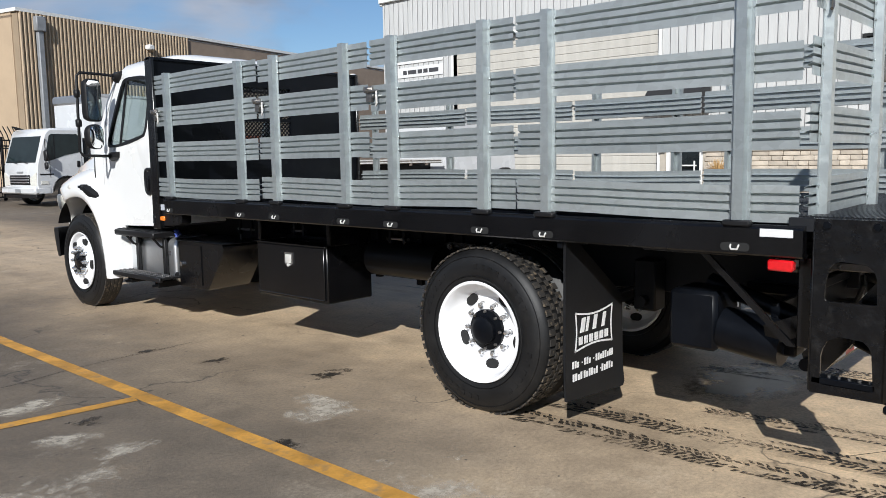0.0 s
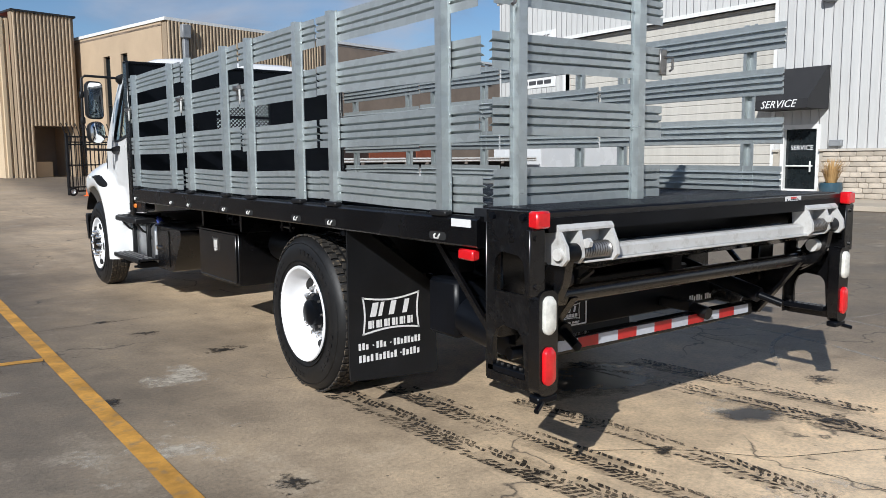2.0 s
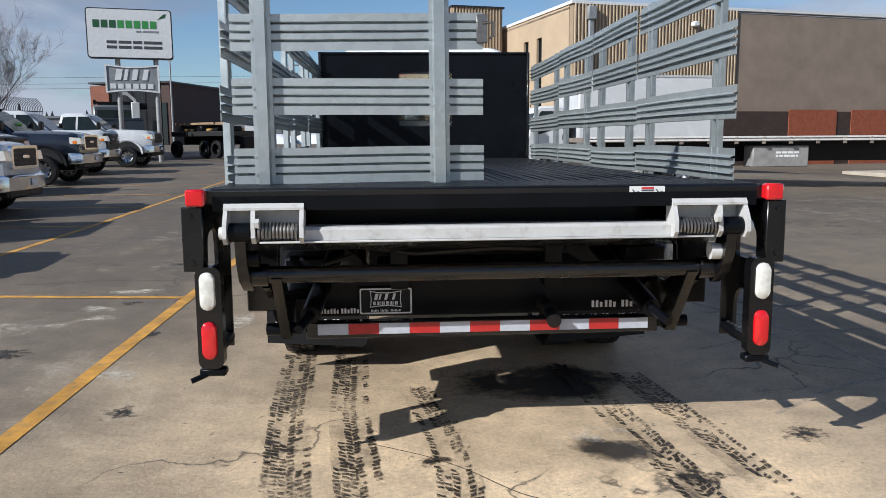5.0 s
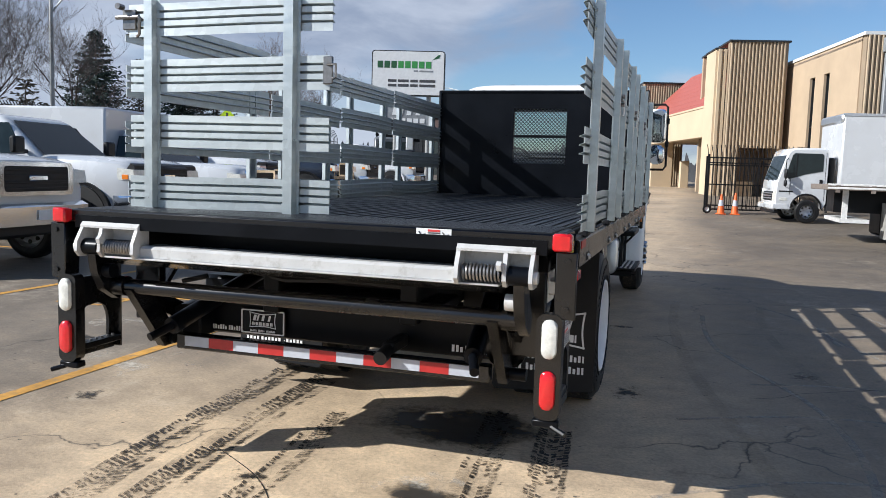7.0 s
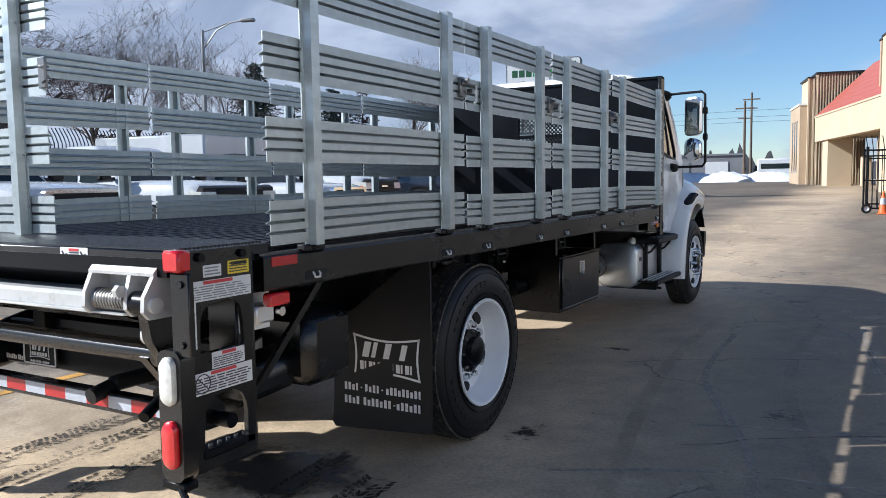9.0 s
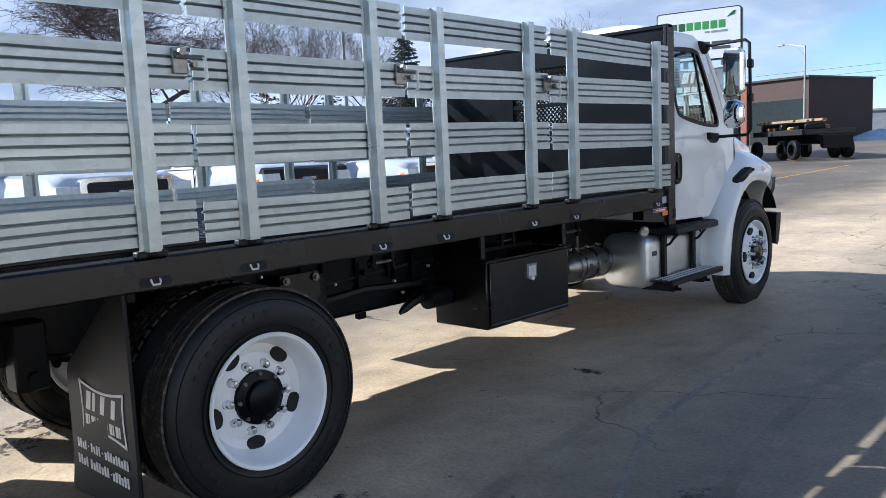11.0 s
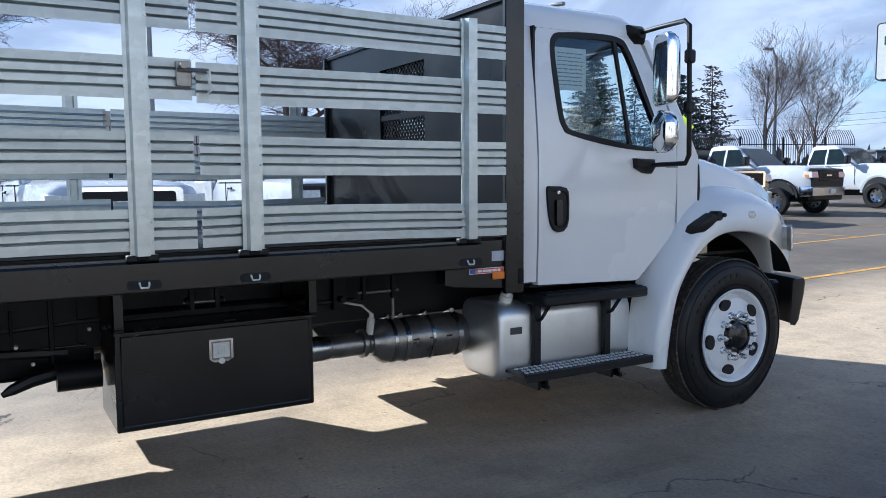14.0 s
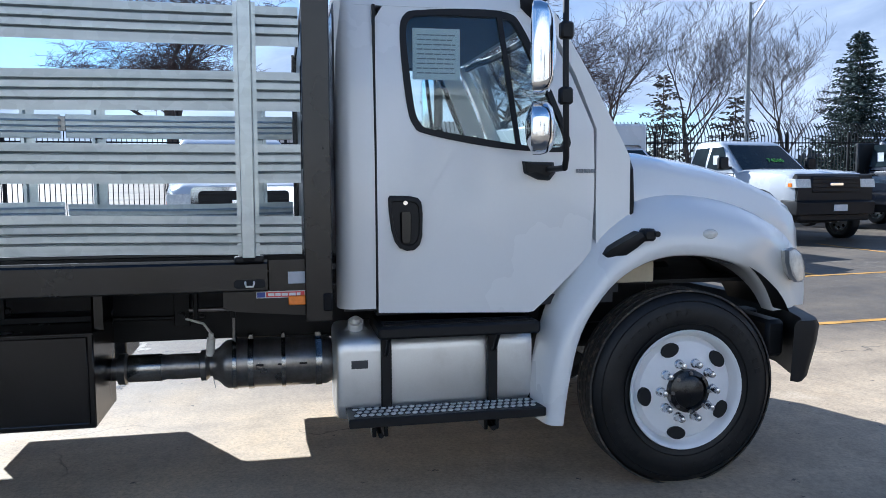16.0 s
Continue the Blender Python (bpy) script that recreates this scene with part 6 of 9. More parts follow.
tool_box(1, 4.045, 4.955)
tool_box(-1, 3.93, 4.84)
bat = part("battery_box", Shape().prism([(6.10, 0.795), (5.36, 0.795), (5.34, 0.775), (5.35, 0.70), (5.60, 0.375), (5.64, 0.36), (6.10, 0.36)], 0, -0.93, -0.50), BLACK_GLOSS, truck, "black battery box with a sloped end")
part("box_lid", Shape().box((-0.945, 5.33, 0.795), (-0.49, 6.12, 0.812), 0.006), BLACK_SATIN, bat)
part("box_panel", Shape().prism([(6.07, 0.765), (5.70, 0.765), (5.70, 0.40), (6.07, 0.40)], 0, -0.938, -0.93), BLACK_GLOSS, bat)
part("latch_knob", Shape().cyl((-0.938, 6.02, 0.58), (-0.962, 6.02, 0.58), 0.024, seg=12), CHROME, bat)


# ---- mudflaps with their print ----
def emblem(parent, y, face, x0, x1, z0, z1, seed):
    """A framed word mark as plain shapes on a plate across y; face: -1 faces the tail."""
    d0, d1 = y, y + face * 0.002
    fr = Shape()
    n = 14
    w_, h_ = x1 - x0, z1 - z0
    bow = lambda k: math.sin(math.pi * k / n)
    th = 0.026 * w_
    lines = ([(x0 + w_ * k / n, z1 - 0.11 * h_ * bow(k)) for k in range(n + 1)], [(x0 + w_ * k / n, z0 + 0.09 * h_ * bow(k)) for k in range(n + 1)])
    for ln, s_ in zip(lines, (-1, 1)):
        fr.loft([[(px, yy, pz + dz) for yy, dz in ((d0, 0), (d1, 0), (d1, s_ * th), (d0, s_ * th))] for px, pz in ln])
    for xa, s_ in ((x0, 1), (x1, -1)):
        fr.loft([[(xa + s_ * (0.03 * w_ * bow(k) + dx), yy, z0 + h_ * k / n) for yy, dx in ((d0, 0), (d1, 0), (d1, th), (d0, th))] for k in range(n + 1)])
    part("emblem_frame", fr, WHITE_INK, parent)
    # three tall slanted marks over a row of short ones
    lo_, hi_ = z0 + 0.46 * h_, z0 + 0.82 * h_

    def stroke(sh, a, b, za, zb, lean=0.05):
        sh.loft([[(x0 + a * w_, yy, za), (x0 + b * w_, yy, za), (x0 + (b + lean) * w_, yy, zb), (x0 + (a + lean) * w_, yy, zb)] for yy in (d0, d1)])
    for a, b in ((0.13, 0.23), (0.27, 0.33), (0.45, 0.54), (0.69, 0.77)):
        mk = Shape()
        stroke(mk, a, b, lo_, hi_)
        part("emblem_mark", mk, WHITE_INK, parent)
    sm = Shape()
    for k in range(6):
        a = 0.10 + 0.136 * k
        stroke(sm, a, a + 0.055, z0 + 0.16 * h_, z0 + 0.36 * h_, 0.0)
        stroke(sm, a + 0.070, a + 0.095, z0 + 0.16 * h_, z0 + 0.36 * h_, 0.0)
    part("emblem_line", sm, WHITE_INK, parent)


def print_line(parent, y, face, x0, x1, z0, z1, cuts, name="print_line"):
    """A line of narrow upright bars standing for small print."""
    sh, w_ = Shape(), x1 - x0
    step = (z1 - z0) * 0.62
    k = 0
    for a, b in cuts:
        x, end = x0 + a * w_, x0 + b * w_
        if end - x < step * 0.8:
            sh.box((x, y, z0 + (z1 - z0) * 0.42), (end, y + face * 0.002, z0 + (z1 - z0) * 0.58))
            continue
        while x < end - step * 0.4:
            k += 1
            top = z1 if k % 3 else z0 + (z1 - z0) * 0.76
            sh.box((x, y, z0), (min(x + step * 0.62, end), y + face * 0.002, top))
            x += step
    tagged(part(name, sh, WHITE_INK, parent), kind="stuff")


for sx in (-1, 1):
    X_ = lambda a, b: sorted((sx * a, sx * b))
    flap = [(1.205, 0.20), (1.205, 1.075), (1.085, 1.065), (0.60, 0.71), (0.585, 0.16)]
    sag = lambda z: -0.014 * max(0.0, (0.29 - z) / 0.12)
    fl = part("mudflap", Shape().loft([[(sx * x, y + sag(z), z) for x, z in spread(flap, 60)] for y in (1.59, 1.605)]), FLAP, truck, "black rubber mudflap with white print")
    part("flap_bar", Shape().box((X_(0.95, 1.215)[0], 1.606, 1.04), (X_(0.95, 1.215)[1], 1.64, 1.10), 0.004), BLACK_SATIN, fl)
    e0, e1 = (0.72, 1.145) if sx > 0 else (-1.13, -0.72)
    emblem(fl, 1.586, -1, e0 + 0.01, e1, 0.455, 0.68, 3)
    print_line(fl, 1.582, -1, e0 - 0.05 if sx > 0 else e0 - 0.02, e1, 0.372, 0.412, ((0.0, 0.18), (0.22, 0.24), (0.28, 0.46), (0.50, 0.52), (0.56, 1.0)))
    print_line(fl, 1.579, -1, e0 - 0.05 if sx > 0 else e0 - 0.02, e1, 0.300, 0.342, ((0.0, 0.24), (0.26, 0.62), (0.66, 0.68), (0.70, 1.0)))

# ---- liftgate ----
part("tail_sill", Shape().box((-1.2, 0.028, 1.192), (1.2, 0.075, 1.252), 0.006), BLACK_GLOSS, truck, "black steel tail sill of the liftgate")
lift = truck
for sx in (-1, 1):
    X = lambda a, b: sorted((sx * a, sx * b))
    xa, xb = X(1.205, 1.222)
    pl = Shape()
    for z0, z1, hole in ((0.835, 1.25, [(0.294, 0.905), (0.289, 0.99), (0.278, 1.047), (0.255, 1.068), (0.231, 1.076), (0.134, 1.066), (0.108, 1.045), (0.096, 1.014), (0.092, 0.905)]), (0.505, 0.835, [(0.298, 0.545), (0.299, 0.665), (0.292, 0.70), (0.275, 0.735), (0.229, 0.760), (0.139, 0.752), (0.114, 0.73), (0.104, 0.702), (0.092, 0.545)])):
        o_poly, i_poly = matched([(0.0, z0), (0.338, z0), (0.338, z1), (0.0, z1)], hole)
        pl.ring(o_poly, i_poly, lambda p: (xa, p[0], p[1]), lambda p: (xb, p[0], p[1]))
    up = part("upright", pl, BLACK_DENTED if sx < 0 else BLACK_GLOSS, lift, "dented black steel side plate with two arched openings" if sx < 0 else "black steel side plate with two arched openings and stickers")
    part("upright_edge", Shape().box((X(1.16, 1.222)[0], 0.338, 0.51), (X(1.16, 1.222)[1], 0.348, 1.20), 0.003), BLACK_GLOSS, up)
    for y, z in ((0.10, 1.226), (0.29, 1.226)):
        part("bolt", Shape().cyl((sx * 1.222, y, z), (sx * 1.236, y, z), 0.016, seg=6), BLACK_SATIN, up)
    part("rung", Shape().box((xa - 0.05 if sx > 0 else xa, 0.085, 0.545), (xb if sx > 0 else xb + 0.05, 0.335, 0.575), 0.004), BLACK_SATIN, up)
    st = Shape()
    for k in range(6):
        st.cyl((sx * 1.19, 0.11 + 0.04 * k, 0.575), (sx * 1.19, 0.11 + 0.04 * k, 0.582), 0.008, seg=6)
    tagged(part("grip_studs", st, STEEL_DARK, up), kind="stuff")
    part("wing_plate", Shape().box((X(1.20, 1.285)[0], -0.004, 0.915), (X(1.20, 1.285)[1], 0.02, 1.185), 0.004).cyl((sx * 1.25, -0.012, 0.955), (sx * 1.25, 0.0, 0.955), 0.012, seg=8).cyl((sx * 1.25, -0.012, 1.15), (sx * 1.25, 0.0, 1.15), 0.012, seg=8), BLACK_GLOSS, up)
    lamp = part("lamp_box", Shape().prism(rounded(*X(1.135, 1.240), 0.50, 0.935, 0.035, 4), 1, -0.012, 0.05), BLACK_GLOSS, lift, "black lamp housing")
    for nm, mt, z0, z1, tx in (("reverse_lamp", CLEAR_LENS, 0.755, 0.915, "clear oval reverse lamp"), ("tail_lamp", RED_LENS, 0.545, 0.705, "red oval tail lamp")):
        ol = rounded(*X(1.158, 1.222), z0, z1, 0.031, 6)
        cx, cz = sx * 1.19, (z0 + z1) / 2
        part(nm, Shape().loft([[(cx + (p[0] - cx) * k, -0.012 - d, cz + (p[1] - cz) * k) for p in ol] for k, d in ((1.0, 0.0), (1.0, 0.010), (0.9, 0.018), (0.55, 0.022), (0.1, 0.023))]), mt, lamp, tx)
    part("marker_lamp", Shape().box((X(1.185, 1.262)[0], -0.022, 1.188), (X(1.185, 1.262)[1], 0.035, 1.258), 0.008), RED_LENS, lift, "red corner marker lamp")
    part("foot", Shape().box((X(1.13, 1.24)[0], -0.01, 0.468), (X(1.13, 1.24)[1], 0.05, 0.50), 0.006).cyl((sx * 1.21, 0.0, 0.475), (sx * 1.27, -0.03, 0.455), 0.012, seg=8), BLACK_SATIN, lift)
    # bright hinge bracket with its spring
    hb = part("hinge_bracket", Shape().box((X(0.785, 1.115)[0], 0.075, 1.035), (X(0.785, 1.115)[1], 0.092, 1.188), 0.003), BARE_BRIGHT, lift, "bright bare steel hinge bracket")
    part("bracket_top", Shape().prism([(0.092, 1.188), (0.092, 1.198), (0.022, 1.198), (0.004, 1.178), (0.004, 1.168), (0.026, 1.188)], 0, *X(0.785, 1.115)), BARE_BRIGHT, hb)
    for x0, x1, deep in ((1.098, 1.115, -0.035), (0.985, 1.003, -0.012), (0.785, 0.803, -0.025)):
        part("gusset", Shape().prism([(0.075, 1.187), (0.028, 1.187), (0.005, 1.167), (deep, 1.105), (deep - 0.005, 1.055), (deep + 0.02, 1.028), (0.075, 1.028)], 0, *X(x0, x1)), BARE_BRIGHT, hb)
    part("pivot", Shape().cyl((sx * 1.008, 0.02, 1.075), (sx * 1.094, 0.02, 1.075), 0.040, seg=18), BLACK_SATIN, hb)
    part("pivot_bolt", Shape().cyl((sx * 1.115, 0.0, 1.075), (sx * 1.132, 0.0, 1.075), 0.026, seg=14), STEEL_RAW, hb)
    part("nut", Shape().cyl((sx * 0.965, -0.022, 1.115), (sx * 0.985, -0.022, 1.115), 0.022, seg=6), BARE_BRIGHT, hb)
    sp = []
    for k in range(11 * 10 + 1):
        a = k * math.tau / 10
        sp.append((sx * (0.812 + 0.166 * k / 110), 0.022 + 0.034 * math.cos(a), 1.078 + 0.034 * math.sin(a)))
    part("coil_spring", Shape().tube(sp, 0.0062, 5), STEEL_DARK, hb)
    arm_ = Shape()
    arm_.prism([(0.0, 1.06), (0.09, 1.08), (0.13, 0.98), (0.22, 0.86), (0.17, 0.80), (0.07, 0.86), (0.02, 0.95)], 0, *X(1.03, 1.075))
    arm_.prism([(0.10, 0.86), (0.20, 0.90), (0.46, 0.60), (0.44, 0.53), (0.36, 0.53)], 0, *X(0.90, 0.945))
    arm_.prism([(0.22, 0.80), (0.30, 0.86), (0.62, 0.72), (0.60, 0.62)], 0, *X(0.97, 1.00))
    part("lift_arm", arm_, BLACK_GLOSS, lift)
    part("arm_pin", Shape().cyl((sx * 0.985, 0.08, 0.955), (sx * 1.03, 0.08, 0.955), 0.036, seg=14), STEEL_RAW if sx > 0 else BLACK_SATIN, lift)
    part("arm_pin", Shape().cyl((sx * 0.88, 0.42, 0.565), (sx * 1.02, 0.42, 0.565), 0.03, seg=12), BLACK_SATIN, lift)
    part("cylinder", Shape().cyl((sx * 0.80, 0.28, 0.66), (sx * 0.72, 1.0, 0.86), 0.045, seg=16).cyl((sx * 0.84, 0.16, 0.62), (sx * 0.80, 0.28, 0.66), 0.022, seg=12), BLACK_SATIN, lift)
    part("brace", Shape().loft([[(sx * x, y + dy, z) for x, dy in ((1.08, -0.012), (1.10, -0.012), (1.10, 0.03), (1.08, 0.03))] for y, z in ((0.45, 0.66), (0.86, 1.05))]), BLACK_GLOSS, lift)
    part("hanger_plate", Shape().box((X(1.07, 1.13)[0], 0.70, 1.055), (X(1.07, 1.13)[1], 1.18, 1.068), 0.003), BLACK_GLOSS, lift)
    part("hanger_post", Shape().box((X(0.95, 1.1)[0], 0.38, 0.66), (X(0.95, 1.1)[1], 0.44, 1.07), 0.006), BLACK_GLOSS, lift)
    part("side_lamp", Shape().box((X(1.19, 1.235)[0], 0.42, 1.015), (X(1.19, 1.235)[1], 0.53, 1.065), 0.008), RED_LENS, lift, "red side marker lamp")
part("torsion_tube", Shape().cyl((-0.98, 0.15, 0.872), (0.98, 0.15, 0.872), 0.038, seg=20).cyl((-1.06, 0.15, 0.872), (-0.96, 0.15, 0.872), 0.05, seg=18).cyl((0.96, 0.15, 0.872), (1.06, 0.15, 0.872), 0.05, seg=18), BLACK_GLOSS, lift)
edge_ = part("platform_edge", Shape().prism([(0.020, 1.038), (0.020, 1.080), (0.035, 1.092), (0.16, 1.092), (0.16, 1.038)], 0, -0.784, 0.784), BARE_BRIGHT, lift, "bright bare steel platform edge")
part("edge_lip", Shape().box((-0.97, -0.004, 1.029), (0.97, 0.16, 1.037), 0.002), BARE_BRIGHT, edge_)
part("edge_underside", Shape().prism([(0.002, 1.028), (0.11, 0.985), (0.16, 0.985), (0.16, 1.028)], 0, -0.96, 0.96), POLISHED, edge_, "polished dark steel underside")
part("platform", Shape().box((-0.88, 0.162, 0.99), (0.88, 0.62, 1.03), 0.006), STEEL_DARK, lift, "dark steel folded platform")
part("recess_beam", Shape().box((-1.12, 0.30, 1.06), (1.12, 0.36, 1.185), 0.006), BLACK_SATIN, lift)
bar_ = part("under_bar", Shape().box((-0.83, 0.36, 0.525), (0.86, 0.42, 0.605), 0.006), BLACK_GLOSS, lift)
for k in range(11):
    x0 = -0.775 + k * 0.1440
    part("tape", Shape().box((x0, 0.355, 0.545), (x0 + 0.1435, 0.36, 0.596)), REFLECT_RED if k % 2 else REFLECT_WHITE, bar_)
part("stop_bumper", Shape().cyl((0.34, 0.40, 0.62), (0.34, 0.30, 0.60), 0.034, seg=14).box((0.31, 0.40, 0.60), (0.37, 0.62, 0.66), 0.01), PLASTIC, bar_)
pan = part("rear_panel", Shape().box((-0.80, 0.62, 0.57), (0.92, 0.66, 0.80), 0.008).box((-0.5, 0.6, 0.78), (0.55, 0.9, 0.84), 0.01).box((-0.9, 0.5, 0.56), (-0.78, 0.9, 0.7), 0.01), BLACK_SATIN, lift)
print_line(pan, 0.618, -1, 0.60, 0.83, 0.595, 0.630, ((0.0, 0.26), (0.30, 0.62), (0.68, 1.0)))
print_line(pan, 0.618, -1, -0.78, -0.42, 0.590, 0.615, ((0.0, 0.24), (0.28, 0.62), (0.66, 0.68), (0.72, 1.0)))
pt = part("tag_plate", Shape().box((-0.59, 0.592, 0.585), (-0.32, 0.600, 0.725), 0.004), FLAP, lift, "black dealer plate with white print")
ol, il = rounded(-0.585, -0.325, 0.590, 0.720, 0.008, 2), rounded(-0.578, -0.332, 0.597, 0.713, 0.006, 2)
part("plate_rim", Shape().ring(ol, il, lambda p: (p[0], 0.592, p[1]), lambda p: (p[0], 0.588, p[1])), WHITE_INK, pt)
emblem(pt, 0.591, -1, -0.535, -0.375, 0.622, 0.708, 9)
print_line(pt, 0.591, -1, -0.53, -0.38, 0.601, 0.612, ((0.0, 0.26), (0.32, 0.6), (0.66, 1.0)))
dk = part("tail_sticker", Shape().box((0.60, 0.026, 1.203), (0.755, 0.029, 1.250)), STICKER, lift, "small white warning sticker")
part("sticker_print", Shape().box((0.652, 0.024, 1.237), (0.705, 0.026, 1.246)), STICKER_RED, dk)
ib = Shape()
for k in range(4):
    ib.box((0.652, 0.024, 1.206 + 0.008 * k), (0.705, 0.026, 1.210 + 0.008 * k))
part("sticker_lines", ib, STICKER_INK, dk)
for x in (0.612, 0.716):
    part("sticker_symbol", Shape().tube([(x, 0.025, 1.236), (x + 0.012, 0.025, 1.222), (x + 0.026, 0.025, 1.228), (x + 0.018, 0.025, 1.212)], 0.003, 4), STICKER_INK, dk)
# warning stickers on the right upright
for y0, y1, z0, z1, mt, tx in ((0.115, 0.195, 1.158, 1.198, STICKER, "white"), (0.225, 0.325, 1.158, 1.204, STICKER_YELLOW, "yellow"), (0.020, 0.332, 1.080, 1.148, STICKER, "white"), (0.020, 0.078, 0.925, 1.080, STICKER, "white"), (0.14, 0.29, 0.846, 0.902, STICKER, "white"), (0.05, 0.325, 0.768, 0.842, STICKER, "white")):
    sk = part("warning_sticker", Shape().box((1.2222, y0, z0), (1.2240, y1, z1)), mt, lift, f"{tx} printed warning sticker")
    part("sticker_lines", bars(Shape(), 1.2240, y0 + 0.006, y1 - 0.006, z0 + 0.004, z1 - (0.016 if z1 - z0 > 0.05 else 0.004), max(2, int((z1 - z0) / 0.011)), int(y0 * 1000), fill=0.45, depth=0.0012), STICKER_INK if mt is not STICKER or z0 < 0.9 else GREY_METAL, sk)
    if z1 - z0 > 0.05:
        part("sticker_header", Shape().box((1.2240, y0 + (y1 - y0) * 0.3, z1 - 0.013), (1.2252, y0 + (y1 - y0) * 0.72, z1 - 0.002)), STICKER_RED, sk)
lettering("CAUTION", 0.016, STICKER_INK, lift, Matrix.Translation((1.2254, 0.275, 1.194)) @ Matrix(((0, 0, 1, 0), (1, 0, 0, 0), (0, 1, 0, 0), (0, 0, 0, 1))))
part("no_sign", Shape().lathe([(0.030, 0.0), (0.034, 0.0015), (0.030, 0.0015)], 28, m=pose(1.2245, 0.095, 0.805)).tube([(1.2255, 0.072, 0.827), (1.2255, 0.118, 0.783)], 0.002, 4), STICKER_INK, lift)
ctl = part("control_box", Shape().box((1.10, 0.40, 0.95), (1.18, 0.50, 1.02), 0.008), ALU, lift, "aluminium liftgate switch box")
part("switch_card", Shape().box((1.105, 0.385, 0.915), (1.11, 0.545, 1.055)), STICKER, ctl)
part("switch", Shape().cyl((1.18, 0.52, 0.985), (1.20, 0.52, 0.985), 0.018, seg=10), CHROME, ctl)
part("power_unit", Shape().box((0.78, 0.80, 0.60), (1.09, 1.12, 0.93), 0.05).cyl((0.90, 0.50, 0.66), (0.90, 0.82, 0.68), 0.10, seg=18), BLACK_GLOSS, lift, "black hydraulic power unit")
part("pump_motor", Shape().cyl((-0.9, 0.55, 0.62), (-0.9, 0.85, 0.66), 0.11, seg=18).box((-1.0, 0.85, 0.55), (-0.72, 1.1, 0.85), 0.02), BLACK_SATIN, lift)
part("hydraulic_hose", Shape().tube([(0.4, 0.62, 0.9), (0.1, 0.5, 0.93), (-0.3, 0.55, 0.90), (-0.7, 0.6, 0.95)], 0.014, 6).tube([(-0.6, 0.3, 0.93), (-0.72, 0.27, 0.9), (-0.7, 0.3, 0.82), (-0.6, 0.4, 0.8)], 0.014, 6), PLASTIC, lift)
for sx in (-1, 1):
    X = lambda a, b: sorted((sx * a, sx * b))
    corner = part("corner_plate", Shape().prism([(5.55, 1.076), (5.745, 1.076), (5.745, 1.208), (5.965, 1.208), (5.965, 0.955), (5.90, 0.960), (5.60, 0.985), (5.55, 1.0)], 0, sx * 1.10, sx * 1.190), BLACK_GLOSS, truck)
    part("amber_marker", Shape().box((X(1.19, 1.205)[0], 5.827, 1.008), (X(1.19, 1.205)[1], 5.902, 1.050), 0.005), AMBER, corner, "amber side marker lamp")
    part("tape_white", Shape().box((X(1.19, 1.193)[0], 5.827, 1.103), (X(1.19, 1.193)[1], 5.930, 1.155)), REFLECT_WHITE, corner)
    part("corner_hinge", Shape().box((X(1.12, 1.215)[0], 5.975, 0.975), (X(1.12, 1.215)[1], 6.02, 1.06), 0.008).cyl((sx * 1.17, 6.0, 0.935), (sx * 1.17, 6.0, 0.975), 0.014, seg=10), BLACK_SATIN, corner)
side_tag = part("side_badge", Shape().box((1.1902, 5.690, 1.042), (1.1918, 5.900, 1.071)), STICKER, truck, "red and white maker badge")
part("badge_print", Shape().box((1.1918, 5.732, 1.045), (1.1924, 5.897, 1.068)), STICKER_RED, side_tag)
part("badge_bars", bars(Shape(), 1.1924, 5.74, 5.89, 1.049, 1.064, 1, 3, 1.0, 0.8, 0.0012), STICKER, side_tag)
part("badge_field", Shape().box((1.1918, 5.693, 1.045), (1.1924, 5.728, 1.068)), STICKER_BLUE, side_tag)


# ---- parked vehicles ----
PAINT_WHITE = mat("white_pickup_paint", (0.60, 0.61, 0.62), 0.25, var=0.04, scale=1.5, bump=0.0, coat=0.7, dirt=(0.45, 0.42, 0.37), dirt_amount=0.15)
PAINT_DARK = mat("dark_blue_pickup_paint", (0.012, 0.016, 0.026), 0.2, var=0.2, scale=1.5, bump=0.0, coat=0.9, dirt=(0.14, 0.13, 0.12), dirt_amount=0.15)
GREEN_INK = mat("green_window_marker", (0.20, 0.62, 0.06), 0.5, var=0.1, bump=0.0)


def small_wheel(parent, x, y, r, sign, w_=0.24, rim_mat=None):
    m = pose(x, y, r) @ pose(0, 0, 0, 0, 0, 90) @ Matrix.Diagonal((-sign, 1, 1, 1))
    wh = part("wheel", Shape().lathe([(r * 0.62, -0.015), (r * 0.80, 0.004), (r * 0.93, -0.012), (r, -0.05), (r, -w_ + 0.05), (r * 0.92, -w_ + 0.01), (r * 0.62, -w_ + 0.01)], 32, m=m, closed=True), RUBBER, parent, "black tyre on a metal rim")
    part("rim", Shape().lathe([(r * 0.64, -0.012), (r * 0.60, 0.0), (r * 0.56, -0.03), (r * 0.50, -0.06), (r * 0.25, -0.035), (r * 0.16, 0.0), (0, 0.004)], 28, m=m), rim_mat or ALU, wh)
    for k in range(8):
        a = k * math.tau / 8
        c0, c1 = m @ Vector((-0.06, r * 0.42 * math.cos(a), r * 0.42 * math.sin(a))), m @ Vector((-0.040, r * 0.42 * math.cos(a), r * 0.42 * math.sin(a)))
        part("rim_hole", Shape().cyl(c0, c1, r * 0.075, seg=8), DARK_HOLE, wh)
    return wh


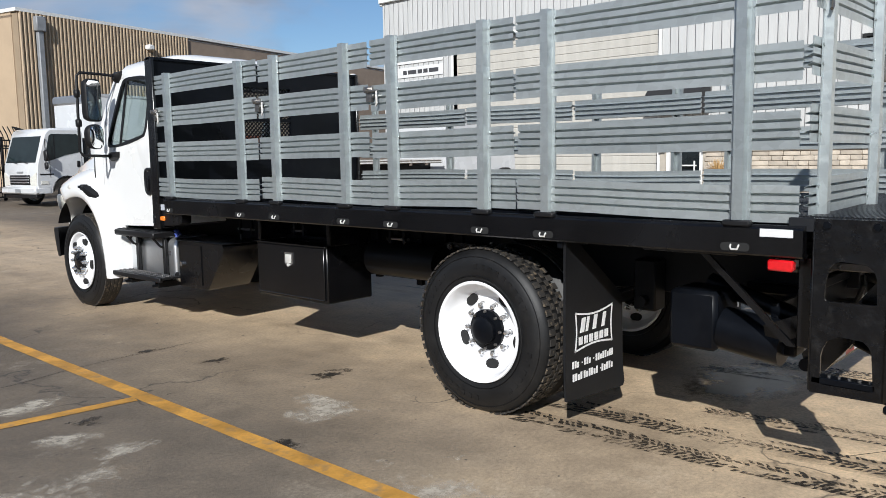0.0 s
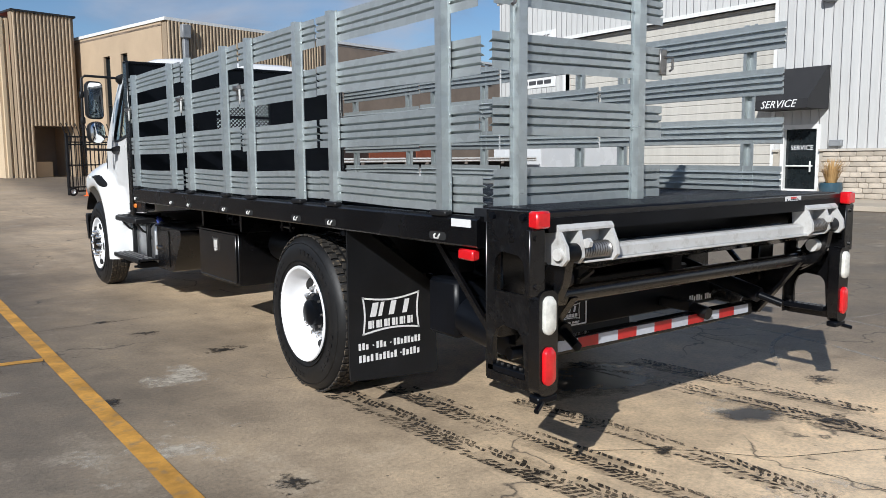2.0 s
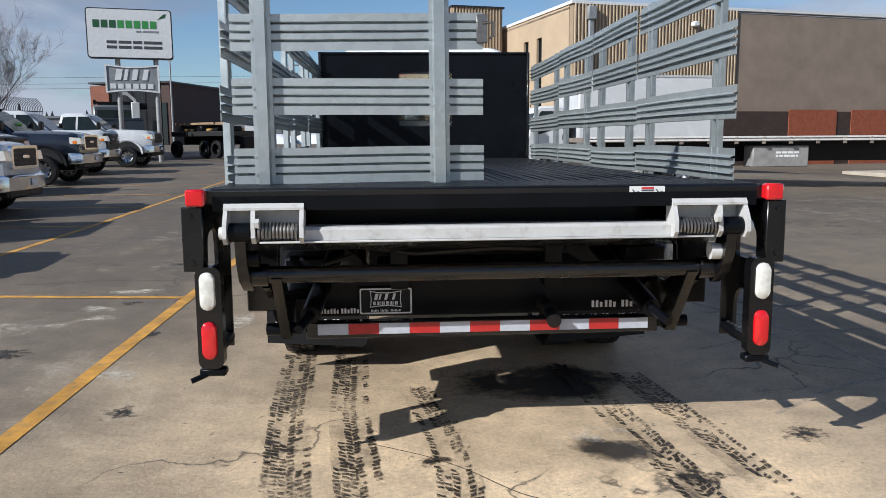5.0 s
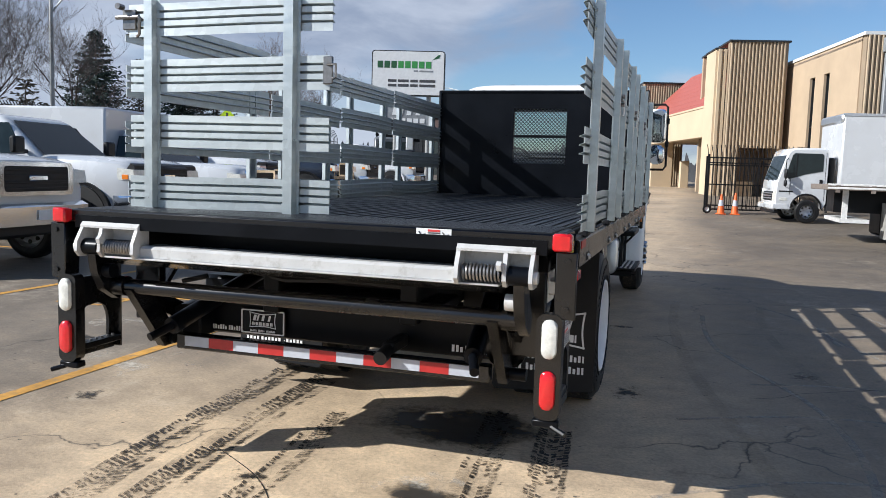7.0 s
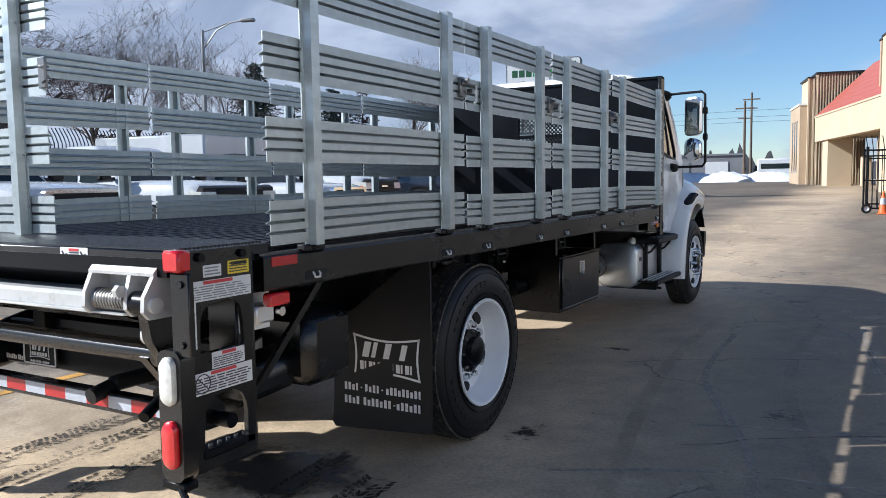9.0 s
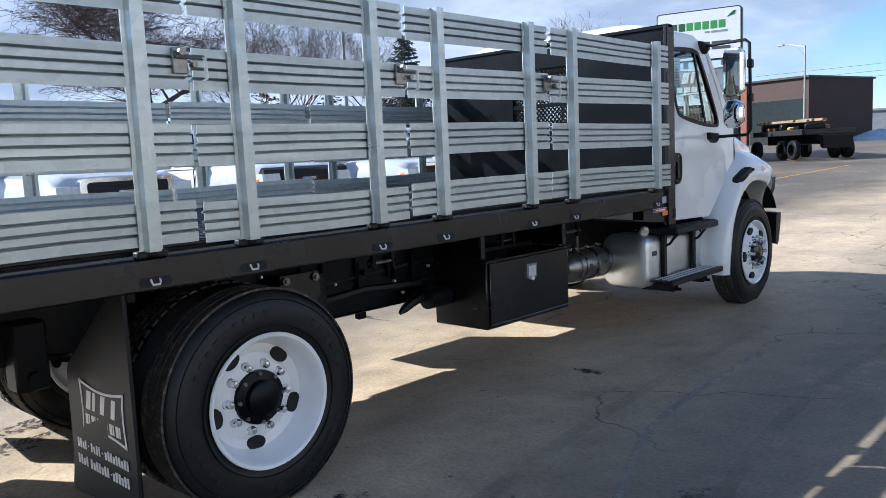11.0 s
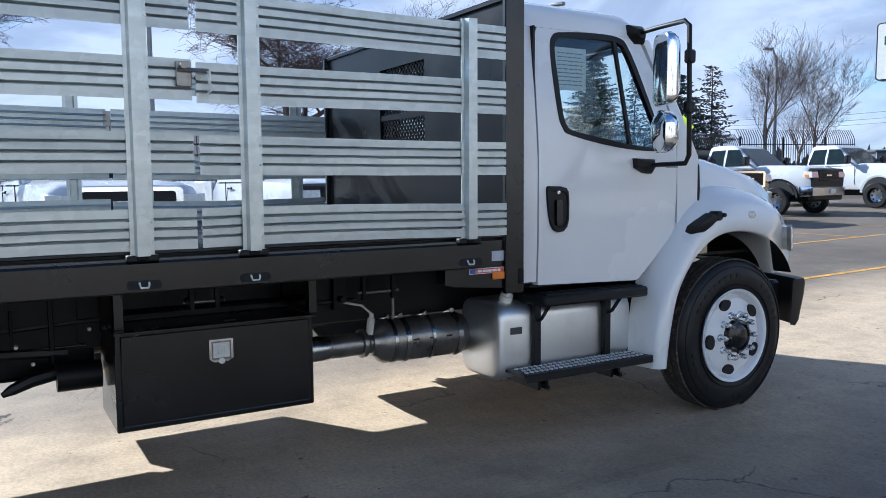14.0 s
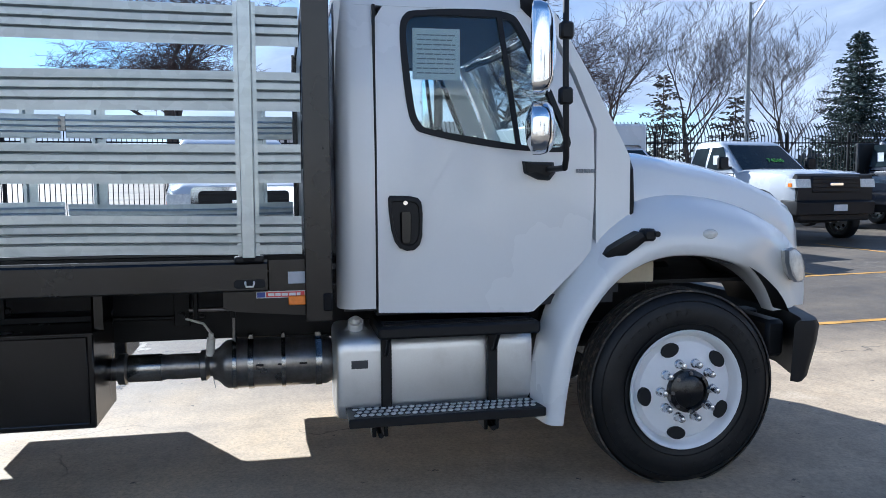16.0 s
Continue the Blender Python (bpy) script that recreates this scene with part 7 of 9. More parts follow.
def pickup(paint, label, at, turn=0.0, crew=True, grille="chrome", style="bed", price="", lift=0.0, size=1.10):
    """A heavy pickup that heads along its own +x; its front axle is at x = 0, half width 1.0."""
    ob = thing("pickup_truck", label, "pickup truck", "parked pickup row", at=at, turn=turn)
    ob.matrix_basis = ob.matrix_basis @ Matrix.Diagonal((1.08, 1.08, size, 1))
    R, zb = 0.40, 0.46 + lift
    rear = -3.75 if crew else -3.45
    cab_b = -2.55 if crew else -1.85
    hw = 0.98

    def section(x, pts):
        ln = [(-a, b) for a, b in pts] + [(a, b) for a, b in reversed(pts)]
        return [(x, a, b) for a, b in ln]
    # front body with hood, sides down to the sill
    hood_z = 1.28 + lift
    rings = []
    for x, z, w_ in ((cab_b, 1.24 + lift, 0.97), (-0.95, 1.25 + lift, 0.98), (-0.70, hood_z, 0.98), (0.2, hood_z - 0.02, 0.97), (0.62, hood_z - 0.05, 0.95), (0.82, hood_z - 0.10, 0.92), (0.90, hood_z - 0.24, 0.90)):
        rings.append(section(x, [(w_ * 0.4, z + 0.03), (w_ * 0.80, z + 0.01), (w_ * 0.95, z - 0.05), (w_, z - 0.18), (w_ + 0.015, zb + 0.42), (w_, zb + 0.1), (w_ * 0.96, zb)]))
    part("front_body", Shape().loft(rings), paint, ob, angle=45)
    # greenhouse
    roof = 1.92 + lift
    gh = []
    for z, xf, xr, w_ in ((1.22 + lift, -0.72, cab_b + 0.02, 0.93), (1.50 + lift, -1.05, cab_b + 0.05, 0.88), (roof - 0.08, -1.48, cab_b + 0.12, 0.78), (roof - 0.02, -1.60, cab_b + 0.20, 0.73), (roof, -1.75, cab_b + 0.32, 0.60)):
        gh.append([(p[0], p[1], z) for p in rounded(xr, xf, -w_, w_, 0.09, 4)])
    part("cab_shell", Shape().loft(gh), paint, ob, angle=50)
    wsx = Shape()
    wsx.add([(-0.765, -0.80, 1.27 + lift), (-0.765, 0.80, 1.27 + lift), (-1.445, 0.68, roof - 0.11), (-1.445, -0.68, roof - 0.11)], [(0, 1, 2, 3)])
    wsx.v = [(a + 0.022, b, c + 0.012) for a, b, c in wsx.v]
    part("windscreen", wsx, GLASS_CAR, ob)
    for sy in (-1, 1):
        wins = [((-1.02, 1.30), (-1.40, roof - lift - 0.14), (-1.78, roof - lift - 0.14), (-1.80, 1.28))]
        if crew:
            wins.append(((-1.88, 1.28), (-1.86, roof - lift - 0.14), (-2.32, roof - lift - 0.16), (-2.44, 1.28)))
        for wq in wins:
            sh = Shape()
            lo_y = lambda z: sy * (0.935 - 0.155 * (z - 1.22) / 0.62 + 0.012)
            sh.loft([[(x, lo_y(z) + sy * o, z + lift) for x, z in wq] for o in (-0.01, 0.004)])
            part("side_window", sh, GLASS_CAR, ob)
        # arches, wheels, mirrors, handles, lamps
        n = 18
        arch = [[(R * 1.28 * math.cos(t), sy * w_, R + lift * 0.6 + R * 1.28 * math.sin(t)) for t in [math.pi * k / n for k in range(n + 1)]] for w_ in (0.72, 1.012)]
        part("wheel_arch", Shape().loft([[a, b, (b[0] * 1.14, b[1] + sy * 0.012, b[2] + (0.05 if b[2] > R + 0.2 else 0.02)), (a[0] * 1.14, a[1], a[2] + 0.04)] for a, b in zip(*arch)], closed=True), PLASTIC if style != "bed" or grille == "black" else paint, ob)
        part("wheel_well", Shape().prism([(R * 1.24 * math.cos(t), R + lift * 0.6 + R * 1.24 * math.sin(t)) for t in [math.pi * k / n for k in range(n + 1)]] + [(-R * 1.24, zb - 0.02), (R * 1.24, zb - 0.02)], 1, *sorted((sy * 0.60, sy * 1.008))), DARK_HOLE, ob)
        small_wheel(ob, 0, sy * 1.0, R, sy)
        small_wheel(ob, rear, sy * 1.0, R, sy)
        mr = part("wing_mirror", Shape().box((-1.02, sy * 1.02, 1.30 + lift), (-0.90, sy * 1.26, 1.56 + lift), 0.03).box((-1.0, sy * 0.92, 1.30 + lift), (-0.94, sy * 1.06, 1.36 + lift), 0.01), PLASTIC, ob)
        part("door_handle", Shape().box((-1.75, sy * 0.985, 1.10 + lift), (-1.55, sy * 1.01, 1.14 + lift), 0.01), PLASTIC, ob)
        for x in (-0.80, -1.86):
            part("door_seam", Shape().box((x, sy * 0.984, 0.62 + lift), (x + 0.01, sy * 0.998, 1.22 + lift)), DARK_HOLE, ob)
        part("headlight", Shape().prism([(0.66, hood_z - 0.16), (0.935, hood_z - 0.18), (0.965, hood_z - 0.34), (0.66, hood_z - 0.34)], 1, *sorted((sy * 0.60, sy * 0.950))), CLEAR_LENS, ob, "clear headlight")
        part("turn_lamp", Shape().box((0.74, sy * 0.91, hood_z - 0.335), (0.86, sy * 0.957, hood_z - 0.255), 0.01), AMBER, ob)
    if grille == "black":
        part("front_mask", Shape().loft([[(x, y, z) for x, z in ((0.66, zb - 0.06), (0.925, zb - 0.04), (0.955, hood_z - 0.36), (0.925, hood_z - 0.115), (0.86, hood_z - 0.085), (0.66, hood_z - 0.33))] for y in (-0.90, -0.62, 0.0, 0.62, 0.90)]), PLASTIC, ob, "black front mask")
    gm = CHROME if grille == "chrome" else PLASTIC
    gr_ = part("grille", Shape().box((0.86, -0.59, hood_z - 0.46), (0.96, 0.59, hood_z - 0.12), 0.03), PLASTIC, ob, "wide front grille")
    if grille == "chrome":
        part("grille_surround", Shape().ring(rounded(-0.66, 0.66, hood_z - 0.49, hood_z - 0.09, 0.06), rounded(-0.57, 0.57, hood_z - 0.44, hood_z - 0.14, 0.05), lambda p: (0.90, p[0], p[1]), lambda p: (0.965, p[0], p[1])), CHROME, gr_)
    for k in range(4):
        part("grille_bar", Shape().box((0.95, -0.56, hood_z - 0.42 + 0.075 * k), (0.972, 0.56, hood_z - 0.39 + 0.075 * k), 0.005), gm if grille != "chrome" else PLASTIC, gr_)
    part("badge", Shape().box((0.965, -0.16, hood_z - 0.31), (0.982, 0.16, hood_z - 0.25), 0.01), CHROME, gr_)
    bp = part("bumper", Shape().loft([[(x + dx, y, z + lift) for dx, z in ((0, 0.42), (0.08, 0.44), (0.09, 0.66), (0.0, 0.70))] for x, y in ((0.62, -1.0), (0.90, -0.94), (0.98, -0.6), (1.0, 0), (0.98, 0.6), (0.90, 0.94), (0.62, 1.0))]), PLASTIC if price == "74500" else CHROME, ob, "front bumper")
    part("air_dam", Shape().box((0.80, -0.85, 0.30 + lift), (0.96, 0.85, 0.46 + lift), 0.03), PLASTIC, bp)
    part("plate", Shape().box((1.09, -0.16, 0.50 + lift), (1.10, 0.16, 0.62 + lift)), STICKER, bp)
    part("chassis", Shape().box((rear - 0.5, -0.42, 0.38), (0.6, 0.42, 0.56)).box((rear - 0.05, -0.95, 0.34), (rear + 0.05, 0.95, 0.44)), BLACK_DUSTY, ob)
    if style == "bed":
        part("cargo_bed", Shape().box((rear - 1.0, -0.98, zb + 0.08), (cab_b - 0.04, -0.90, 1.24 + lift), 0.02).box((rear - 1.0, 0.90, zb + 0.08), (cab_b - 0.04, 0.98, 1.24 + lift), 0.02).box((rear - 1.0, -0.9, zb + 0.08), (cab_b - 0.04, 0.9, zb + 0.2)).box((rear - 1.05, -0.9, zb + 0.1), (rear - 0.98, 0.9, 1.2 + lift)).box((cab_b - 0.12, -0.9, zb), (cab_b - 0.04, 0.9, 1.22 + lift)), paint, ob, "open cargo bed")
    elif style == "van":
        part("cargo_box", Shape().box((rear - 1.6, -1.08, 0.75), (cab_b - 0.06, 1.08, 2.35), 0.04), PAINT_WHITE, ob, "white box body")
    elif style == "service":
        sb = part("service_body", Shape().box((rear - 1.3, -1.10, 0.75), (cab_b - 0.08, -0.62, 1.55), 0.02).box((rear - 1.3, 0.62, 0.75), (cab_b - 0.08, 1.10, 1.55), 0.02).box((rear - 1.3, -0.62, 0.75), (cab_b - 0.08, 0.62, 0.9)), paint, ob, "utility body with side lockers")
        part("ladder_rack", Shape().tube([(cab_b - 0.1, -0.9, 1.55), (cab_b - 0.1, -0.9, 2.15), (cab_b - 0.1, 0.9, 2.15), (cab_b - 0.1, 0.9, 1.55)], 0.03, 6).tube([(rear - 1.2, -0.9, 1.55), (rear - 1.2, -0.9, 2.15), (rear - 1.2, 0.9, 2.15), (rear - 1.2, 0.9, 1.55)], 0.03, 6).tube([(cab_b - 0.1, -0.9, 2.15), (rear - 1.2, -0.9, 2.15)], 0.03, 6).tube([(cab_b - 0.1, 0.9, 2.15), (rear - 1.2, 0.9, 2.15)], 0.03, 6), FRAME_BLACK, ob)
        part("crane", Shape().box((cab_b - 0.55, -0.85, 1.55), (cab_b - 0.25, -0.55, 2.3), 0.03).box((rear - 0.4, -0.8, 2.2), (cab_b - 0.3, -0.6, 2.42), 0.03), PAINT_WHITE, ob, "white folded service crane")
    elif style == "flat":
        part("flat_bed", Shape().box((rear - 1.3, -1.15, 0.86), (cab_b - 0.1, 1.15, 1.0), 0.02).box((cab_b - 0.2, -1.1, 1.0), (cab_b - 0.1, 1.1, 1.95), 0.02), FRAME_BLACK, ob, "black flat bed with headboard")
    if price:
        lettering(price, 0.17, GREEN_INK, ob, Matrix.Translation((-0.975, 0.22, 1.49 + lift)) @ Matrix(((0, -0.783, 0.622, 0), (1, 0, 0, 0), (0, 0.622, 0.783, 0), (0, 0, 0, 1))), "price_marking", "green windscreen price writing")
    if price:
        part("window_card", Shape().box((-1.60, -0.905, 1.36 + lift), (-1.42, -0.90, 1.60 + lift)), PAPER, ob)
    return ob


ROW = (
    (5.0, -7.64, PAINT_WHITE, "white pickup with a dark barred grille", True, "chrome", "bed", ""),
    (8.59, -8.23, PAINT_WHITE, "white pickup with black front bumper", True, "black", "bed", ""),
    (12.19, -8.47, PAINT_WHITE, "white box van truck with chrome bumper", False, "chrome", "van", ""),
    (16.83, -10.73, PAINT_WHITE, "white pickup with a black grille and green price writing", True, "black", "bed", "74500"),
    (21.04, -10.43, PAINT_DARK, "dark blue flatbed pickup with chrome grille", False, "chrome", "flat", "67500"),
    (26.02, -11.45, PAINT_WHITE, "white work pickup with black fenders", True, "black", "flat", ""),
    (31.42, -11.39, PAINT_WHITE, "white older pickup with chrome bumper", True, "chrome", "bed", ""),
)
for y, x, paint, label, crew, grille, style, price in ROW:
    y += 0.2
    pickup(paint, label, (x, y, rise(x, y)), 6.0 + random.Random(int(y)).uniform(-2, 2), crew, grille, style, price, 0.13 if style != "van" else 0.02)

# dark service truck seen from behind, beyond the pickups
su = thing("service_truck", "dark blue-grey service truck with a light bar and white crane", "truck", at=(-13.82, 36.96, rise(-13.82, 36.96)), turn=20)
SLATE = mat("slate_blue_body_paint", (0.035, 0.045, 0.065), 0.35, var=0.15, scale=2, dirt=(0.16, 0.15, 0.14), dirt_amount=0.3)
part("cab", Shape().box((-1.05, 1.9, 1.1), (1.05, 4.4, 2.85), 0.1), mat("grey_cab_paint", (0.09, 0.10, 0.11), 0.35, var=0.15, scale=2), su, "grey cab")
part("rear_window", Shape().box((-0.85, 1.88, 2.05), (0.85, 1.90, 2.6), 0.01), GLASS_CAR, su)
part("utility_body", Shape().box((-1.25, 0.0, 1.0), (1.25, 1.85, 2.05), 0.03), SLATE, su, "slate blue utility body")
part("body_rail", Shape().box((-1.27, -0.03, 2.05), (1.27, 1.87, 2.12), 0.01), SLATE, su)
part("tail_step", Shape().box((-1.2, -0.35, 0.62), (1.2, 0.0, 0.78), 0.02), BLACK_DUSTY, su)
for k in range(6):
    part("tape", Shape().box((-1.2 + 0.4 * k, -0.012, 1.02), (-0.8 + 0.4 * k, 0.0, 1.1)), REFLECT_RED if k % 2 else REFLECT_WHITE, su)
part("under_frame", Shape().box((-0.9, 0.0, 0.45), (0.9, 4.2, 1.0), 0.03), BLACK_DUSTY, su)
part("plaque", Shape().box((0.3, -0.02, 0.79), (0.9, 0.0, 0.98)), FLAP, su)
lb = part("light_bar", Shape().box((-0.8, 2.2, 2.86), (0.8, 2.35, 3.03), 0.02), BLACK_DUSTY, su)
for sx in (-1, 1):
    part("arrow_end", Shape().prism([(sx * 0.75, 2.99), (sx * 0.95, 3.16), (sx * 1.0, 2.99), (sx * 0.95, 2.82)], 1, 2.2, 2.35), BLACK_DUSTY, lb)
    part("beacon", Shape().cyl((sx * 0.7 + 0.05, 2.6, 2.85), (sx * 0.7 + 0.05, 2.6, 3.0), 0.07, seg=10), AMBER, su)
    for y in (0.8, 3.9):
        part("wheel", Shape().lathe([(0.0, 0.36), (0.26, 0.40), (0.30, 0.44), (0.42, 0.45), (0.46, 0.40), (0.46, 0.06), (0.42, 0.0), (0.0, 0.0)], 28, m=pose(sx * 0.72, y, 0.46) @ Matrix.Diagonal((sx, 1, 1, 1))), RUBBER, su)
cr = part("crane", Shape().box((0.75, 0.5, 2.12), (1.15, 0.9, 2.95), 0.04), PAINT_WHITE, su, "white folded service crane")
part("crane_arm", Shape().loft([[(x, y, z + dz) for y, dz in ((0.58, -0.1), (0.82, -0.1), (0.82, 0.1), (0.58, 0.1))] for x, z in ((0.35, 3.4), (0.6, 3.35), (1.0, 2.95))]), PAINT_WHITE, cr)
part("crane_drum", Shape().cyl((1.15, 0.7, 2.75), (1.5, 0.7, 2.75), 0.16, seg=12), BLACK_DUSTY, cr)

# box truck behind the yard's open side: heads along -x
bt = thing("box_truck", "white cab-over box truck with a plain white cargo box", "box truck", at=(5.6, 23.36, rise(5.6, 23.4)), turn=8)
bt.matrix_basis = bt.matrix_basis @ Matrix.Diagonal((0.96, 0.96, 0.96, 1))
ARCH = [(-0.5 + 0.46 * math.cos(math.pi * k / 10), 0.47 + 0.45 * math.sin(math.pi * k / 10)) for k in range(11)]
prof = [(-1.42, 0.42), (-1.44, 0.75), (-1.40, 1.30), (-1.12, 2.20), (-1.06, 2.32), (-0.94, 2.39), (-0.02, 2.40), (0.07, 2.36), (0.10, 2.26), (0.10, 0.66), (0.0, 0.47)] + ARCH + [(-1.0, 0.42)]
nar = [(-1.40, 0.42), (-1.42, 0.75), (-1.38, 1.28), (-1.10, 2.18), (-1.03, 2.27), (-0.93, 2.33), (-0.03, 2.34), (0.05, 2.31), (0.09, 2.24), (0.09, 0.66), (0.0, 0.47)] + ARCH + [(-1.0, 0.42)]
part("cab", Shape().loft([[(x, y, z) for x, z in pr_] for y, pr_ in ((0.0, nar), (0.06, prof), (1.89, prof), (1.95, nar))]), PAINT_WHITE, bt, "white cab-over cab")
part("side_window", Shape().prism([(-1.16, 1.50), (-0.99, 2.16), (-0.92, 2.22), (-0.10, 2.22), (-0.05, 2.16), (-0.05, 1.66), (-0.55, 1.56), (-0.95, 1.42), (-1.08, 1.40)], 1, -0.010, 0.02), GLASS_CAR, bt)
part("window_pillar", Shape().box((-0.86, -0.016, 1.46), (-0.835, -0.009, 2.21)), PLASTIC, bt)
part("windscreen", Shape().loft([[(x - dx, y0, z0), (x - dx, y1, z0), (x2 - dx, y1 - 0.04, z1), (x2 - dx, y0 + 0.04, z1)] for dx in (0.002, 0.014) for x, x2, y0, y1, z0, z1 in ((-1.381, -1.135, 0.13, 1.82, 1.36, 2.15),)]), GLASS_CAR, bt)
part("wiper", Shape().tube([(-1.42, 0.5, 1.33), (-1.40, 1.05, 1.42)], 0.010, 5).tube([(-1.42, 1.1, 1.33), (-1.40, 1.65, 1.42)], 0.010, 5), PLASTIC, bt)
part("mirror", Shape().box((-1.24, -0.24, 1.40), (-1.16, -0.06, 1.72), 0.03).box((-1.24, -0.22, 1.16), (-1.16, -0.07, 1.36), 0.03).tube([(-1.12, 0, 2.05), (-1.20, -0.13, 2.0), (-1.20, -0.13, 1.2), (-1.15, 0, 1.15)], 0.015, 6), PLASTIC, bt)
gr = part("grille", Shape().box((-1.46, 0.40, 0.68), (-1.40, 1.55, 0.98), 0.02), PLASTIC, bt)
for z in (0.74, 0.82, 0.90):
    part("slat", Shape().box((-1.475, 0.42, z), (-1.455, 1.53, z + 0.035), 0.006), ALU, gr)
part("name_bar", Shape().box((-1.435, 0.80, 1.04), (-1.41, 1.15, 1.09)), GREY_METAL, bt)
for y0, y1, yo in ((0.36, 0.04, -0.012), (1.59, 1.91, 1.962)):
    part("headlight", Shape().loft([[(-1.455, y0, 0.67), (-1.455, y0, 0.90), (-1.43, y1, 1.06), (-1.44, y1, 0.66)], [(-1.30, y0, 0.67), (-1.30, y0, 0.90), (-1.25, y1, 1.06), (-1.25, y1, 0.66)]]), CLEAR_LENS, bt)
    part("corner_lamp", Shape().loft([[(-1.33, yo, 0.70), (-1.08, yo, 0.70), (-1.10, yo, 0.79), (-1.30, yo, 0.81)], [(-1.33, 0.5 * (yo + y1), 0.70), (-1.08, 0.5 * (yo + y1), 0.70), (-1.10, 0.5 * (yo + y1), 0.79), (-1.30, 0.5 * (yo + y1), 0.81)]]), CLEAR_LENS, bt)
bp = part("bumper", Shape().box((-1.54, -0.01, 0.40), (-1.36, 1.96, 0.62), 0.05).box((-1.42, -0.01, 0.42), (-1.02, 0.05, 0.60), 0.02), PAINT_WHITE, bt)
part("valance", Shape().box((-1.46, 0.08, 0.28), (-1.30, 1.88, 0.40), 0.02), PLASTIC, bp)
part("plate_bar", Shape().box((-1.55, 0.80, 0.44), (-1.54, 1.10, 0.56)), GREY_METAL, bp)
part("trim_strip", Shape().box((-1.34, -0.010, 0.98), (-0.92, 0.005, 1.02)), PLASTIC, bt)
part("door_handle", Shape().box((-0.14, -0.020, 1.20), (-0.04, 0.01, 1.40), 0.01), PLASTIC, bt)
part("door_seam", Shape().box((-1.02, -0.006, 0.90), (-1.01, 0.01, 1.42)).box((0.02, -0.006, 0.72), (0.03, 0.01, 2.25)), DARK_HOLE, bt)
part("arch_trim", Shape().tube([(x, -0.01, z) for x, z in ARCH], 0.03, 6), PLASTIC, bt)
part("cargo_box", Shape().box((0.42, -0.12, 1.06), (5.75, 2.1, 3.48), 0.05), PAINT_WHITE, bt, "plain white cargo box")
part("box_nose", Shape().box((0.36, -0.10, 3.2), (0.56, 2.08, 3.49), 0.06), ALU, bt)
part("box_trim", Shape().box((0.40, -0.14, 1.02), (5.77, -0.11, 1.10)).box((0.40, -0.14, 3.42), (5.77, -0.11, 3.50)).box((5.67, -0.14, 1.10), (5.77, -0.11, 3.42)), ALU, bt)
part("air_duct", Shape().box((0.14, 0.06, 0.9), (0.32, 0.40, 2.1), 0.04), PLASTIC, bt)
part("chassis", Shape().box((0.0, 0.55, 0.55), (5.9, 1.5, 0.95)).box((0.5, 0.1, 0.45), (1.9, 0.5, 0.9), 0.03), BLACK_DUSTY, bt)
for sy, yy in ((-1, 0.0), (1, 1.95)):
    for x in (-0.5, 3.3):
        small_wheel(bt, x, yy, 0.37, sy, 0.22, WHEEL_WHITE)

# flat deck truck seen from its side, heading +x, behind it
ft = thing("flat_deck_truck", "grey flat-deck truck with a weathered wooden rub rail", "truck", at=(7.1, 16.65, rise(7.1, 16.7)))
ft.matrix_basis = ft.matrix_basis @ Matrix.Diagonal((1.12, 1.1, 1.1, 1))
RUSTY = mat("weathered_brown_rail", (0.19, 0.155, 0.13), 0.8, var=0.3, scale=3, bump=0.3, dirt=(0.3, 0.27, 0.24), dirt_amount=0.5)
part("deck", Shape().box((-2.15, 0.0, 1.10), (6.5, 2.4, 1.22), 0.01), RUSTY, ft, "weathered brown deck")
part("rub_rail", Shape().box((-2.15, -0.05, 1.12), (6.5, 0.0, 1.16), 0.005).box((-2.15, -0.02, 1.19), (6.5, 0.02, 1.23), 0.005), STEEL_RAW, ft)
for k in range(13):
    part("rail_spacer", Shape().box((-2.0 + k * 0.65, -0.04, 1.05), (-1.92 + k * 0.65, 0.0, 1.2)), RUSTY, ft)
part("chassis", Shape().box((-1.9, 0.75, 0.62), (8.0, 1.65, 1.10)), BLACK_DUSTY, ft)
part("axle_box", Shape().box((-0.9, 1.2, 0.12), (0.6, 2.3, 1.0), 0.05), BLACK_DUSTY, ft)
for x in (0.0,):
    small_wheel(ft, x, 0.05, 0.46, -1, 0.26, STEEL_RAW)
    small_wheel(ft, x, 2.35, 0.46, 1, 0.26, STEEL_RAW)
part("mudflap", Shape().box((-0.98, 0.1, 0.10), (-0.92, 0.75, 0.85)).prism([(-0.98, 0.1), (-0.72, 0.85), (-0.98, 0.85)], 1, 0.08, 0.10), mat("dusty_flap", (0.30, 0.29, 0.27), 0.8, var=0.2), ft)
part("tail_frame", Shape().box((-1.8, 0.3, 0.45), (-1.7, 0.4, 1.1)).box((-1.85, 0.2, 0.42), (-1.3, 2.2, 0.5)), STEEL_RAW, ft)
tb = part("side_box", Shape().box((1.75, 0.1, 0.50), (3.1, 0.6, 1.0), 0.02), mat("dusty_grey_box", (0.25, 0.24, 0.23), 0.7, var=0.2), ft)
part("box_print", bars(Shape(), 0, 0, 0.6, 0, 0.16, 2, 5), STICKER, tb, m=Matrix.Translation((2.3, 0.098, 0.72)) @ Matrix(((0, 1, 0, 0), (1, 0, 0, 0), (0, 0, 1, 0), (0, 0, 0, 1))))
